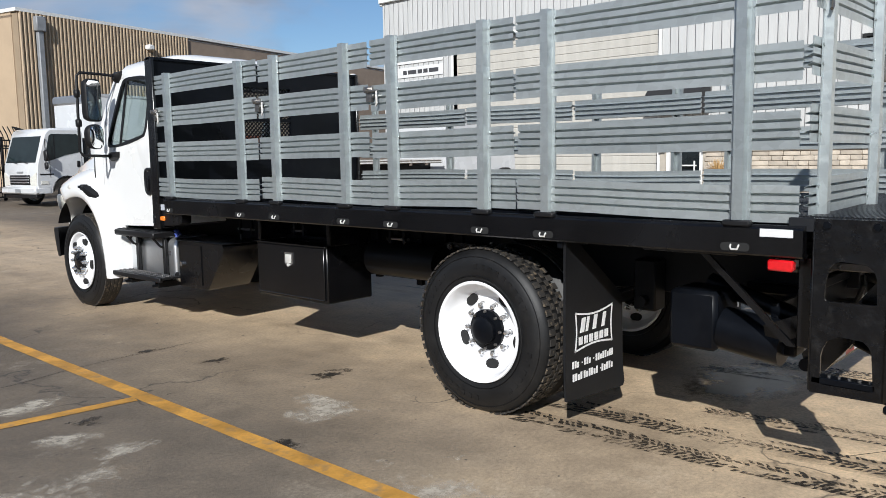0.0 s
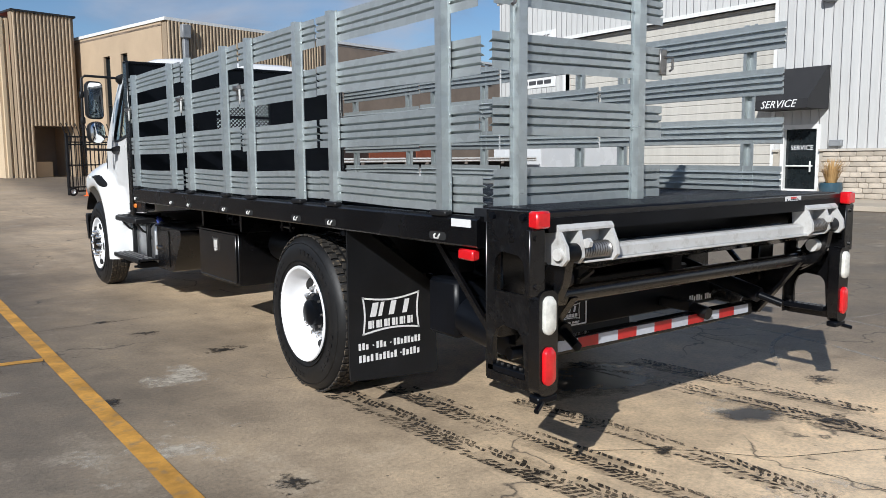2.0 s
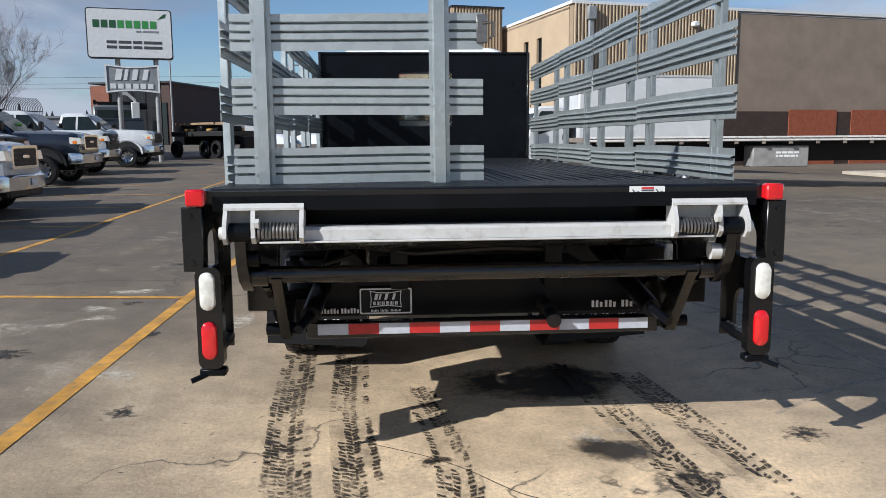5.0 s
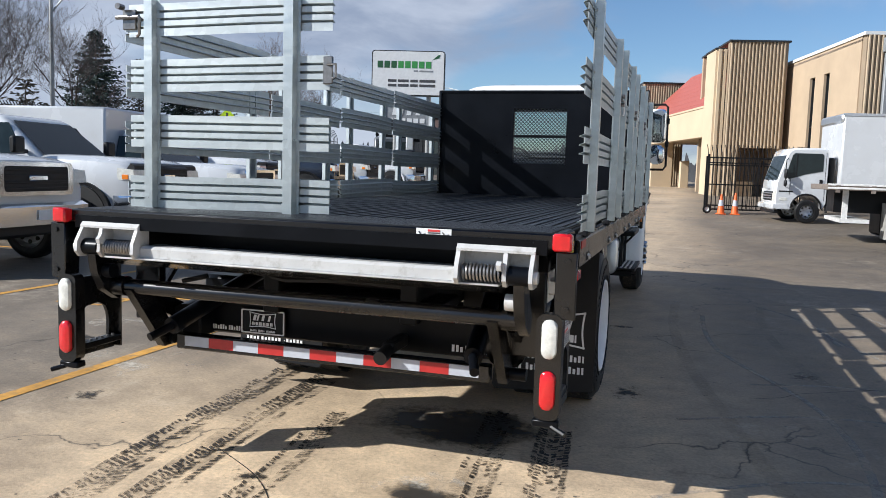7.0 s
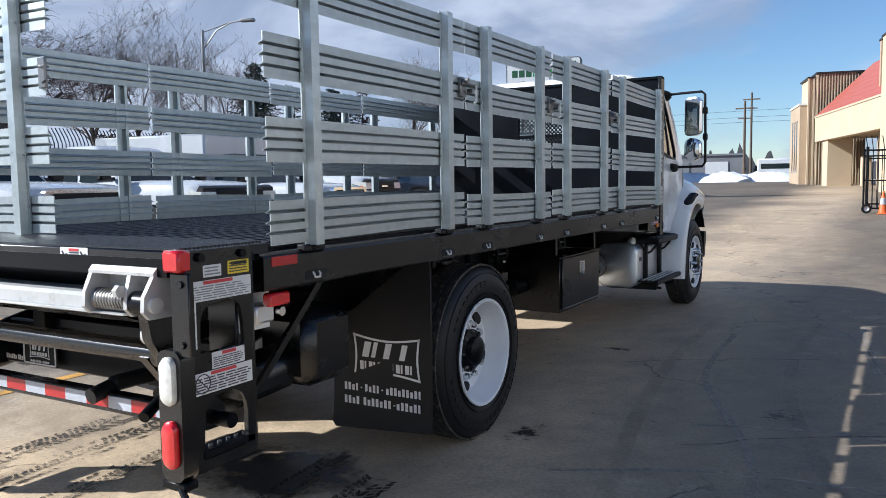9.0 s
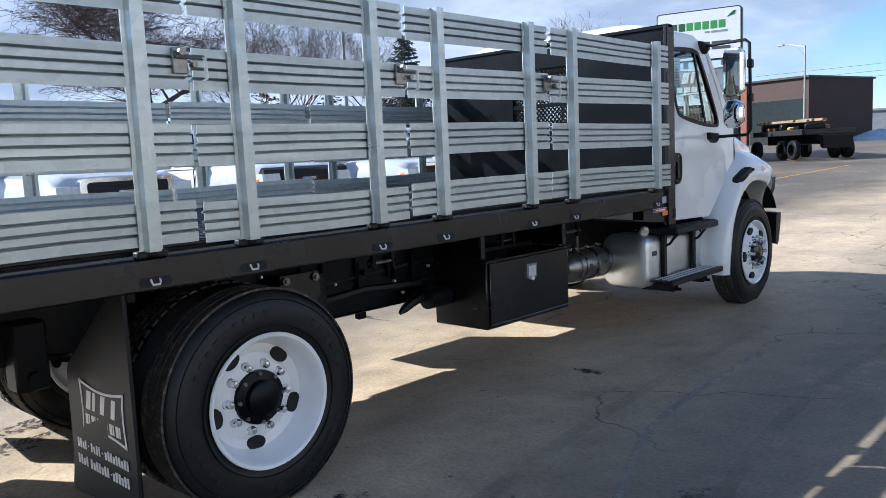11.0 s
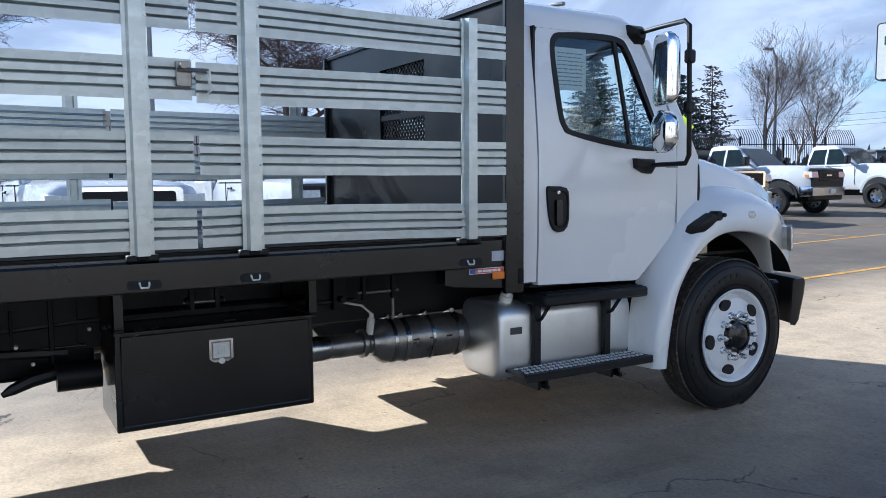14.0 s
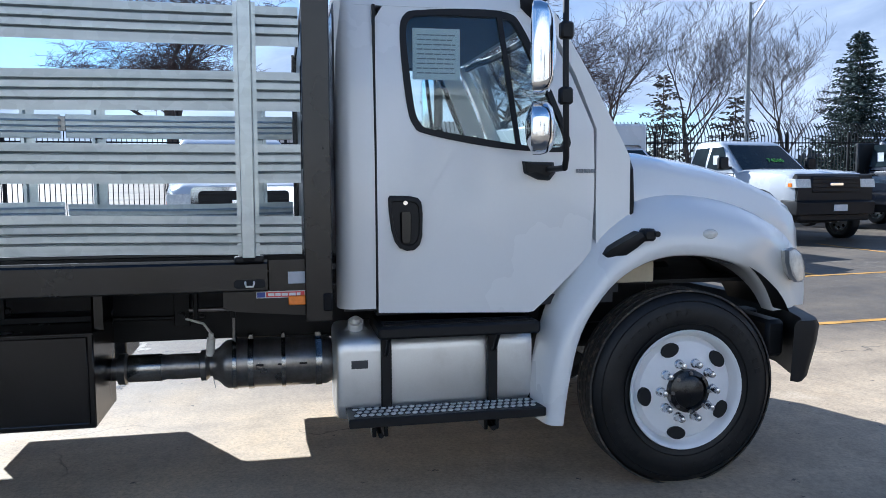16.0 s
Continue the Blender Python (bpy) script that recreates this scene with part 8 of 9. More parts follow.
part("cab", Shape().prism([(6.8, 0.7), (6.8, 2.5), (7.0, 2.6), (8.3, 2.6), (8.7, 1.75), (10.1, 1.6), (10.2, 0.7)], 1, 0.1, 2.3), PAINT_WHITE, ft)
small_wheel(ft, 9.4, 0.05, 0.46, -1, 0.26, STEEL_RAW)
small_wheel(ft, 9.4, 2.35, 0.46, 1, 0.26, STEEL_RAW)

# old equipment truck at the far side of the yard
ot = thing("equipment_trailer", "old dark flat-deck trailer loaded with yellow machine parts and timber", "trailer", at=(-9.98, 41.51, rise(-9.98, 41.51)), turn=-44)
part("deck", Shape().box((-2.6, -1.2, 1.15), (2.9, 1.2, 1.42), 0.02), FRAME_BLACK, ot)
part("chassis", Shape().box((-2.4, -0.5, 0.7), (2.7, 0.5, 1.15)), BLACK_DUSTY, ot)
part("rear_arm", Shape().prism([(2.7, 1.2), (3.5, 1.1), (3.6, 0.5), (3.3, 0.55), (3.2, 0.9), (2.7, 0.9)], 1, -0.7, 0.7), BLACK_DUSTY, ot)
for x in (-1.9, 0.9, 2.0):
    for sy in (-1, 1):
        small_wheel(ot, x, sy * 1.15, 0.46, sy, 0.3, BLACK_DUSTY)
YM = mat("yellow_machine_paint", (0.42, 0.25, 0.07), 0.7, var=0.35, scale=3, dirt=(0.1, 0.08, 0.06), dirt_amount=0.7)
TIMBER = mat("weathered_timber", (0.28, 0.19, 0.11), 0.85, var=0.3, scale=4, bump=0.3)
rnd = random.Random(8)
for k in range(9):
    x, z, a = -2.2 + k * 0.5, 1.42, rnd.uniform(-30, 30)
    part("machine_part", Shape().box((-0.35, -0.45, 0), (0.4, 0.45, rnd.uniform(0.15, 0.35)), 0.05, m=pose(x, rnd.uniform(-0.5, 0.3), z, 0, 0, a)), YM if k % 2 else BLACK_DUSTY, ot)
for k in range(7):
    y, z = -1.0 + 0.3 * k, 1.70 + 0.12 * rnd.random()
    part("timber", Shape().box((-2.4, 0, 0), (rnd.uniform(0.6, 2.4), 0.14, 0.12), 0.01, m=pose(0, y, z, 0, 0, rnd.uniform(-5, 5))), TIMBER, ot)


# ---- fences, gate, cones, signs ----
IRON = mat("black_iron", (0.010, 0.010, 0.011), 0.55, var=0.2, bump=0.05, spec=0.2)
CONE_ORANGE = mat("orange_cone_plastic", (0.75, 0.13, 0.02), 0.5, var=0.08, bump=0.05)
POLE_GREY = mat("galvanised_pole", (0.33, 0.33, 0.32), 0.5, metal=0.4, var=0.15, bump=0.1)
POLE_WOOD = mat("wood_utility_pole", (0.13, 0.095, 0.07), 0.85, var=0.25, scale=3, bump=0.4)


def iron_fence(name, a, b, label, height=2.5, curved=True, pitch=0.14, kind=""):
    """A picket fence from a to b; curved pickets lean outward at the top."""
    a, b = Vector((*a, 0)), Vector((*b, 0))
    run = (b - a).length
    ob = thing(name, label, "fence")
    a.z, b.z = rise(*a.xy), rise(*b.xy)
    slope = Matrix.Identity(4)
    slope[2][0] = (b.z - a.z) / run
    ob.matrix_basis = Matrix.Translation(a) @ pose(0, 0, 0, 0, 0, math.degrees(math.atan2(b.y - a.y, b.x - a.x))) @ slope
    pk = Shape()
    n = int(run / pitch)
    for k in range(n + 1):
        x = k * pitch
        if curved:
            pk.tube([(x, 0, 0.1), (x, 0, height - 0.5), (x, 0.10, height - 0.28), (x, 0.30, height)], 0.016, 4)
        else:
            pk.box((x - 0.012, -0.012, 0.08), (x + 0.012, 0.012, height)).cyl((x, 0, height), (x, 0, height + 0.12), 0.016, 0.001, seg=4)
    tagged(part("picketing", pk, IRON, ob), kind="stuff")
    for z in (0.25, height - 0.75):
        part("rail", Shape().box((0, -0.02, z), (run, 0.02, z + 0.045)), IRON, ob)
    k = 0.0
    while k <= run + 0.01:
        part("post", Shape().box((k - 0.04, -0.04, 0), (k + 0.04, 0.04, height - 0.35), 0.006), IRON, ob)
        k += 2.6
    return ob


iron_fence("iron_fence", (-18.67, -22.57), (-19.89, 8.0), "black iron picket fence with curved tops behind parked trucks", 3.35)
iron_fence("iron_fence", (-19.89, 8.0), (-20.99, 35.39), "black iron picket fence with curved tops behind parked trucks", 3.35)
iron_fence("iron_fence", (-20.99, 35.39), (-19.56, 42.42), "black iron picket fence with curved tops near the road sign", 3.35)
iron_fence("iron_fence", (2.3, 26.9), (5.6, 27.7), "black iron picket fence with curved tops behind the rolling gate", 2.45, True, 0.16)
iron_fence("iron_fence", (5.6, 27.7), (9.4, 35.6), "black iron picket fence with curved tops beside the tan warehouse", 2.45, True, 0.16)
gt = thing("rolling_gate", "black iron rolling gate on a small wheel, half open", "gate", at=(2.2, 26.4, rise(2.2, 26.4)), turn=12)
gt.matrix_basis = gt.matrix_basis @ Matrix.Diagonal((0.88, 0.88, 0.88, 1))
part("gate_frame", Shape().box((0, -0.03, 0.15), (0.06, 0.03, 2.3)).box((3.7, -0.03, 0.15), (3.76, 0.03, 2.3)).box((0, -0.03, 0.15), (3.76, 0.03, 0.21)).box((0, -0.03, 1.15), (3.76, 0.03, 1.2)).box((0, -0.03, 2.22), (3.76, 0.03, 2.28)).box((0, -0.03, 2.02), (3.76, 0.03, 2.07)), IRON, gt)
for k in range(1, 25):
    part("bar", Shape().box((k * 0.15 - 0.011, -0.011, 0.2), (k * 0.15 + 0.011, 0.011, 2.25)), IRON, gt)
small_wheel(gt, 0.12, -0.05, 0.17, -1, 0.08, STICKER)
for x, y, s_ in ((2.78, 26.1, 1.0), (3.25, 26.25, 1.08)):
    cn = thing("traffic_cone", "orange plastic traffic cone standing by the gate", "traffic cone", "cones by the gate", at=(x, y, rise(x, y)))
    part("base", Shape().box((-0.17, -0.17, 0), (0.17, 0.17, 0.035), 0.01), CONE_ORANGE, cn)
    part("cone_body", Shape().lathe([(0.13, 0.035), (0.03, 0.70 * s_), (0.022, 0.71 * s_), (0.0, 0.71 * s_)], 20, m=pose(0, 0, 0, 0, -90, 0)), CONE_ORANGE, cn)
    part("sleeve", Shape().lathe([(0.095, 0.30), (0.068, 0.50), (0.060, 0.50)], 20, m=pose(0, 0, 0.0, 0, -90, 0)), REFLECT_WHITE, cn)

# roadside sign on two posts
sg = thing("roadside_sign", "white internally framed business sign over a grey plaque on two posts", "sign", at=(-12.5, 35.6, rise(-12.5, 35.6)), turn=14)
sg.matrix_basis = sg.matrix_basis @ Matrix.Diagonal((0.83, 0.83, 0.775, 1))
part("cabinet", Shape().prism(rounded(-2.28, 2.28, 6.3, 9.25, 0.18, 4), 1, 0, 0.55), FRAME_BLACK, sg)
fc = part("sign_face", Shape().prism(rounded(-2.22, 2.22, 6.36, 9.19, 0.15, 4), 1, -0.02, 0.0), STICKER, sg, "plain white sign face")
DARK_GREEN, LEAF_GREEN = mat("dark_green_print", (0.02, 0.09, 0.035), 0.5, var=0.05, bump=0), mat("leaf_green_print", (0.05, 0.26, 0.06), 0.5, var=0.05, bump=0)
for k in range(8):
    x0 = -1.92 + k * 0.43
    part("word_mark", Shape().box((x0, -0.03, 8.10), (x0 + 0.34, -0.02, 8.55)), DARK_GREEN if k < 3 else LEAF_GREEN, fc)
part("leaf_mark", Shape().prism([(1.50, 8.66), (1.85, 8.98), (1.98, 9.0), (1.92, 8.78)], 1, -0.03, -0.02), DARK_GREEN, fc)
part("tag_line", Shape().box((0.35, -0.03, 7.86), (0.62, -0.02, 7.97)).box((0.70, -0.03, 7.86), (1.55, -0.02, 7.97)), GREY_METAL, fc)
for z in (7.18, 6.88):
    for xa, xb in ((-1.25, -0.72), (-0.62, 0.05), (0.15, 0.62), (0.72, 1.7)):
        part("plain_bar", Shape().box((xa, -0.03, z), (xb, -0.02, z + 0.17)), STICKER_INK, fc)
pq = part("plaque", Shape().loft([[(x, y, z0 if s_ < 0 else z1) for s_, z0, z1 in ((-1, 4.25, 0), (1, 0, 5.95))] for y in (0.1,) for x in (0,)] if False else [[(x, 0.08, 4.25 + 0.10 * math.sin(math.pi * (x + 1.45) / 2.9)) for x in [-1.45 + 2.9 * k / 10 for k in range(11)]] + [(x, 0.08, 5.95 - 0.14 * math.sin(math.pi * (x + 1.45) / 2.9)) for x in [1.45 - 2.9 * k / 10 for k in range(11)]], [(x, 0.30, 4.25 + 0.10 * math.sin(math.pi * (x + 1.45) / 2.9)) for x in [-1.45 + 2.9 * k / 10 for k in range(11)]] + [(x, 0.30, 5.95 - 0.14 * math.sin(math.pi * (x + 1.45) / 2.9)) for x in [1.45 - 2.9 * k / 10 for k in range(11)]]]), GREY_METAL, sg, "grey framed name plaque")
for a, b in ((-0.95, -0.62), (-0.48, -0.30), (-0.05, 0.22), (0.52, 0.78)):
    part("plaque_mark", Shape().loft([[(a, yy, 5.02), (b, yy, 5.02), (b + 0.12, yy, 5.66), (a + 0.12, yy, 5.66)] for yy in (0.05, 0.08)]), STICKER, pq)
for k in range(6):
    part("plaque_bar", Shape().box((-1.2 + 0.4 * k, 0.05, 4.50), (-0.90 + 0.4 * k, 0.08, 4.80)), STICKER, pq)
for x in (-1.45, 1.36):
    part("plaque_edge", Shape().box((x, 0.04, 4.25), (x + 0.09, 0.08, 5.95)), STICKER, pq)
for zb, s_ in ((4.25, 1), (5.86, -1)):
    part("plaque_edge", Shape().loft([[(x, yy, zb + dz + s_ * 0.12 * math.sin(math.pi * (x + 1.36) / 2.72)) for yy, dz in ((0.04, 0), (0.08, 0), (0.08, 0.09), (0.04, 0.09))] for x in [-1.36 + 2.72 * k / 10 for k in range(11)]]), STICKER, pq)
for x in (-0.75, 1.3):
    part("post", Shape().cyl((x, 0.3, 0), (x, 0.3, 6.35), 0.14, seg=16), POLE_GREY, sg)
pg = thing("panel_gate", "tall black corrugated steel panel gate standing open", "gate", at=(-18.45, 50.25, rise(-18.45, 50.25)), turn=-59)
part("frame", Shape().ring([(0, 0.1), (11.3, 0.1), (11.3, 3.95), (0, 3.95)], [(0.1, 0.2), (11.2, 0.2), (11.2, 3.85), (0.1, 3.85)], lambda p: (p[0], -0.05, p[1]), lambda p: (p[0], 0.05, p[1])), IRON, pg)
for z in (1.2, 2.6):
    part("cross_rail", Shape().box((0.1, -0.05, z), (11.2, 0.05, z + 0.08)), IRON, pg)
for x in (2.8, 5.6, 8.4):
    part("stile", Shape().box((x, -0.07, 0.2), (x + 0.1, -0.05, 3.85)), IRON, pg)
for k in range(27):
    part("panel", Shape().box((0.12 + k * 0.41, -0.015, 0.2), (0.5 + k * 0.41, 0.015, 3.85), 0.005), IRON, pg)

# crossing sign: a diamond with a plain walking shape
cs = thing("crossing_sign", "bright yellow-green diamond crossing sign on a steel post", "road sign", at=(-19.4, 29.7, rise(-19.4, 29.7)), turn=12)
cs.matrix_basis = cs.matrix_basis @ Matrix.Diagonal((0.82, 0.82, 0.80, 1))
FLUO = mat("fluorescent_yellow_green", (0.72, 0.95, 0.02), 0.4, var=0.03, bump=0.0)
part("post", Shape().box((-0.03, 0.02, 0), (0.03, 0.06, 4.7)), POLE_GREY, cs)
dp = part("diamond", Shape().prism([(0, 3.45), (0.62, 4.1), (0, 4.75), (-0.62, 4.1)], 1, -0.01, 0.015), FLUO, cs)
part("symbol", Shape().cyl((0.0, -0.016, 4.42), (0.0, -0.01, 4.42), 0.07, seg=12).prism([(-0.06, 4.34), (0.07, 4.34), (0.08, 4.05), (0.2, 3.78), (0.12, 3.75), (0.0, 3.98), (-0.12, 3.74), (-0.2, 3.78), (-0.06, 4.05)], 1, -0.016, -0.01), STICKER_INK, dp)
part("arrow_plate", Shape().box((-0.31, -0.01, 2.98), (0.31, 0.015, 3.36)), FLUO, cs)


# ---- poles ----
def street_lamp(at, turn, height=9.0, reach=2.2, label="grey steel street lamp with a curved arm"):
    ob = thing("street_lamp", label, "street lamp", at=at, turn=turn)
    part("pole", Shape().cyl((0, 0, 0), (0, 0, height), 0.11, 0.07, seg=10), POLE_GREY, ob)
    part("arm", Shape().tube([(0, 0, height - 0.9), (reach * 0.35, 0, height - 0.05), (reach * 0.7, 0, height + 0.28), (reach, 0, height + 0.35)], 0.035, 6).tube([(0, 0, height - 0.1), (reach * 0.35, 0, height + 0.1), (reach * 0.7, 0, height + 0.30)], 0.025, 6), POLE_GREY, ob)
    part("lamp_head", Shape().box((reach - 0.1, -0.13, height + 0.28), (reach + 0.6, 0.13, height + 0.42), 0.04), POLE_GREY, ob)
    return ob


street_lamp((-25.03, 24.88, rise(-25.03, 24.88)), 20, 8.4, 2.0)
street_lamp((-24.98, 43.29, rise(-24.98, 43.29)), -100, 7.8, 0.4, "slim steel lamp post with a small flood lamp")
street_lamp((-23.64, 8.81, rise(-23.64, 8.81)), 30, 9.5, 2.4)
street_lamp((-21.81, 77.38, rise(-21.81, 77.38)), 160, 9.0, 2.4)


def utility_pole(at, height, label):
    ob = thing("utility_pole", label, "utility pole", at=at)
    part("pole", Shape().cyl((0, 0, 0), (0, 0, height), 0.17, 0.11, seg=10), POLE_WOOD, ob)
    part("cross_arm", Shape().box((-1.0, -0.06, height - 0.9), (1.0, 0.06, height - 0.75), 0.01).box((-0.7, -0.06, height - 2.0), (0.7, 0.06, height - 1.88), 0.01), POLE_WOOD, ob)


utility_pole((-13.0, 103.0, 1.2), 11.0, "brown wooden utility pole with cross arms")
utility_pole((-12.0, 92.0, 1.2), 9.0, "brown wooden utility pole with cross arms")
wires = Shape()
for k, z in enumerate((10.0, 9.2, 8.6)):
    wires.tube([(-90, 103, z + 0.6), (-60, 103, z - 0.3), (-13, 103, z), (40, 103, z - 0.4), (90, 103, z + 0.4)], 0.02, 4)
solid("power_lines", wires, IRON, "thin dark overhead power lines", "power lines")

# ---- trees ----
BARK = mat("grey_brown_bark", (0.085, 0.065, 0.052), 0.9, var=0.3, scale=4, fine=40, bump=0.5, depth=0.01)
TWIG_RED = mat("reddish_cottonwood_twigs", (0.085, 0.053, 0.045), 0.9, var=0.25, scale=3, bump=0.2)
TWIG = mat("bare_twig_bark", (0.15, 0.118, 0.102), 0.9, var=0.25, scale=3, bump=0.2)
NEEDLE = mat("blue_green_spruce_needles", (0.048, 0.070, 0.056), 0.8, var=0.35, scale=2.5, fine=20, bump=0.3)
NEEDLE_DRY = mat("brownish_spruce_needles", (0.095, 0.080, 0.058), 0.85, var=0.35, scale=2.5, fine=20, bump=0.3)


def bare_tree(at, height, seed, spread_=0.55, weep=0.0, label="bare leafless street tree with fine twigs", depth=5, trunk=0.16, wide=1.0):
    rnd = random.Random(seed)
    ob = thing("bare_tree", label, "tree", "bare trees", at=at)
    limbs, twigs = Shape(), Shape()

    def grow(p, d, length, r, level):
        n = 4 if level < 3 else 3
        pts, rr, q, dd = [p], [r], p.copy(), d.copy()
        for k in range(n):
            bend = Vector((rnd.uniform(-1, 1), rnd.uniform(-1, 1), rnd.uniform(-0.6, 0.8) - weep * max(0, level - 1)))
            dd = (dd + bend * (0.12 + 0.05 * level)).normalized()
            q = q + dd * length / n
            pts.append(q.copy())
            rr.append(max(0.0035, r * (1 - 0.5 * (k + 1) / n)))
        (limbs if level < 3 else twigs).tube(pts, rr, (8, 6, 5, 3, 3, 3)[min(level, 5)])
        if level >= depth:
            return
        kids = (6, 5, 5, 5, 4, 3)[min(level, 5)]
        for k in range(kids):
            t = 1.0 if k == 0 else rnd.uniform(0.5 if level == 0 else 0.22, 1.0)
            i = min(int(t * n), n - 1)
            base = pts[i].lerp(pts[i + 1], t * n - i)
            side = Vector((rnd.uniform(-1, 1) * wide, rnd.uniform(-1, 1) * wide, rnd.uniform(-0.15, 0.6))).normalized()
            nd = (dd * (1 - spread_) + side * spread_ + Vector((0, 0, 0.10 - weep * 0.3 * level))).normalized()
            grow(base, nd, length * rnd.uniform(0.48, 0.78), max(0.0075 if weep > 0.05 else 0.0050, rr[min(i + 1, n)] * rnd.uniform(0.42, 0.66)), level + 1)
    grow(Vector((0, 0, 0)), Vector((rnd.uniform(-0.06, 0.06), rnd.uniform(-0.06, 0.06), 1)), height * 0.42, trunk, 0)
    part("trunk", limbs, BARK, ob)
    tagged(part("crown", twigs, TWIG_RED if weep > 0.05 else TWIG, ob), kind="stuff")
    return ob


def spruce(at, height, width, seed, material, label, thin=1.0):
    rnd = random.Random(seed)
    ob = thing("spruce_tree", label, "tree", "spruce trees", at=at)
    part("trunk", Shape().cyl((0, 0, 0), (0, 0, height * 0.97), height * 0.014, 0.02, seg=8), BARK, ob)
    nd, z = Shape(), height * 0.05
    while z < height * 0.99:
        u = z / height
        reach = width * (1 - u) ** 0.8 + 0.10
        n = max(5, int((8 + 10 * (1 - u)) * thin))
        a0 = rnd.uniform(0, 6.3)
        for k in range(n):
            a = a0 + k * math.tau / n + rnd.uniform(-0.35, 0.35)
            L = reach * rnd.uniform(0.45, 1.15)
            zz = z + rnd.uniform(-0.14, 0.14)
            dirv = Vector((math.cos(a), math.sin(a), 0))
            sd = Vector((-dirv.y, dirv.x, 0))
            droop = rnd.uniform(0.10, 0.42) * (1 - 0.8 * u)
            m_ = max(2, int(L / 0.17))
            for j in range(m_ + 1):
                t = (j + 0.4) / (m_ + 0.4)
                c = dirv * L * t + Vector((0, 0, zz - droop * L * t + 0.16 * L * t * t))
                for s_ in range(3 if thin < 0.8 else 4):
                    b = rnd.uniform(-1.25, 1.25)
                    e = (dirv * math.cos(b) + sd * math.sin(b) + Vector((0, 0, rnd.uniform(-0.75, 0.35)))).normalized() * rnd.uniform(0.16, 0.34)
                    w_ = e.cross(Vector((rnd.uniform(-1, 1), rnd.uniform(-1, 1), rnd.uniform(-1, 1)))).normalized() * rnd.uniform(0.03, 0.055)
                    nd.add([c, c + e * 0.5 + w_, c + e, c + e * 0.5 - w_], [(0, 1, 2, 3)])
        z += 0.15 + 0.09 * (1 - u) + (0.10 if thin < 0.8 else 0)
    tagged(part("needles", nd, material, ob), kind="stuff")
    return ob


GREEN_LABEL, DRY_LABEL = "dark blue-green spruce with a ragged conical crown", "thin brownish spruce with gaps in its crown"
for x, y, h, w_, mt, th in ((-33.02, 36.69, 9.7, 3.3, NEEDLE, 1.0), (-31.37, 38.53, 8.0, 2.1, NEEDLE_DRY, 0.6), (-29.61, 40.38, 8.0, 3.4, NEEDLE, 1.0), (-27.94, 41.42, 8.5, 2.6, NEEDLE_DRY, 0.6), (-29.09, 23.19, 6.6, 2.2, NEEDLE_DRY, 0.6), (-27.56, 25.92, 5.4, 2.2, NEEDLE_DRY, 0.6)):
    spruce((x, y, rise(x, y)), h * 0.91, w_, int(h * 70 + w_ * 30), mt, GREEN_LABEL if mt is NEEDLE else DRY_LABEL, th)
for x, y, h, sp_, wp, dp_, tk, wide in ((-21.75, 13.36, 12.5, 0.66, 0.07, 6, 0.34, 1.4), (-23.48, 2.32, 12.0, 0.62, 0.08, 6, 0.28, 1.3), (-28.52, 24.5, 10.0, 0.5, 0.0, 5, 0.15, 1.0), (-25.59, 27.27, 8.6, 0.5, 0.0, 5, 0.12, 1.0), (-22.9, 39.84, 8.8, 0.45, 0.0, 5, 0.13, 0.9), (-22.58, 43.35, 8.0, 0.45, 0.0, 5, 0.12, 0.9), (-33.32, 57.09, 8.0, 0.5, 0.0, 4, 0.14, 1.0), (-24.38, 18.8, 9.5, 0.55, 0.04, 5, 0.16, 1.1), (-24.66, -10.72, 11.0, 0.6, 0.08, 4, 0.25, 1.2)):
    bare_tree((x, y, rise(x, y)), h, int(abs(x) * 3 + y * 11), sp_, wp, depth=dp_, trunk=tk, wide=wide, label="bare spreading cottonwood with drooping twigs" if wp > 0.05 else "bare leafless street tree with fine twigs")

# ---- distance ----
SNOW = mat("dirty_snow", (0.78, 0.80, 0.84), 0.7, var=0.12, scale=1.5, bump=0.4, depth=0.02, dirt=(0.45, 0.42, 0.38), dirt_amount=0.3)
rnd = random.Random(12)
for k, (x, y, rx_, ry_) in enumerate(((-9.5, 92, 4.2, 1.8), (-13.5, 90, 3.0, 1.6), (-18.5, 94, 5.0, 2.0), (-5.8, 96, 3.0, 1.6), (-24, 96, 4.0, 2.0))):
    sh, n1, n2 = Shape(), 18, 6
    rings = []
    for j in range(n2):
        u = j / n2
        rings.append([(rx_ * (1 - u ** 1.6) * math.cos(a) * (1 + 0.25 * noise.noise(Vector((a, j, k * 5)))), ry_ * (1 - u ** 1.6) * math.sin(a), 1.3 * u + 0.35 * noise.noise(Vector((a * 1.7, j * 0.8, k * 7))) * (1 if j else 0)) for a in [i * math.tau / n1 for i in range(n1)]])
    sn = thing("snow_pile", "heap of old dirty snow at the yard's edge", "snow", "snow piles", at=(x, y, rise(x, y)))
    part("heap", sh.loft(rings), SNOW, sn)
rv = thing("camper_van", "small white camper parked far across the yard", "camper", at=(-9.0, 99.0, rise(-9, 99)), turn=8)
part("body", Shape().box((-2.6, -1.1, 0.5), (2.4, 1.1, 2.7), 0.15).box((2.3, -1.0, 0.5), (3.4, 1.0, 1.5), 0.1), PAINT_WHITE, rv)
part("window_band", Shape().box((-2.2, -1.12, 1.5), (1.8, -1.08, 2.1)), GLASS_CAR, rv)
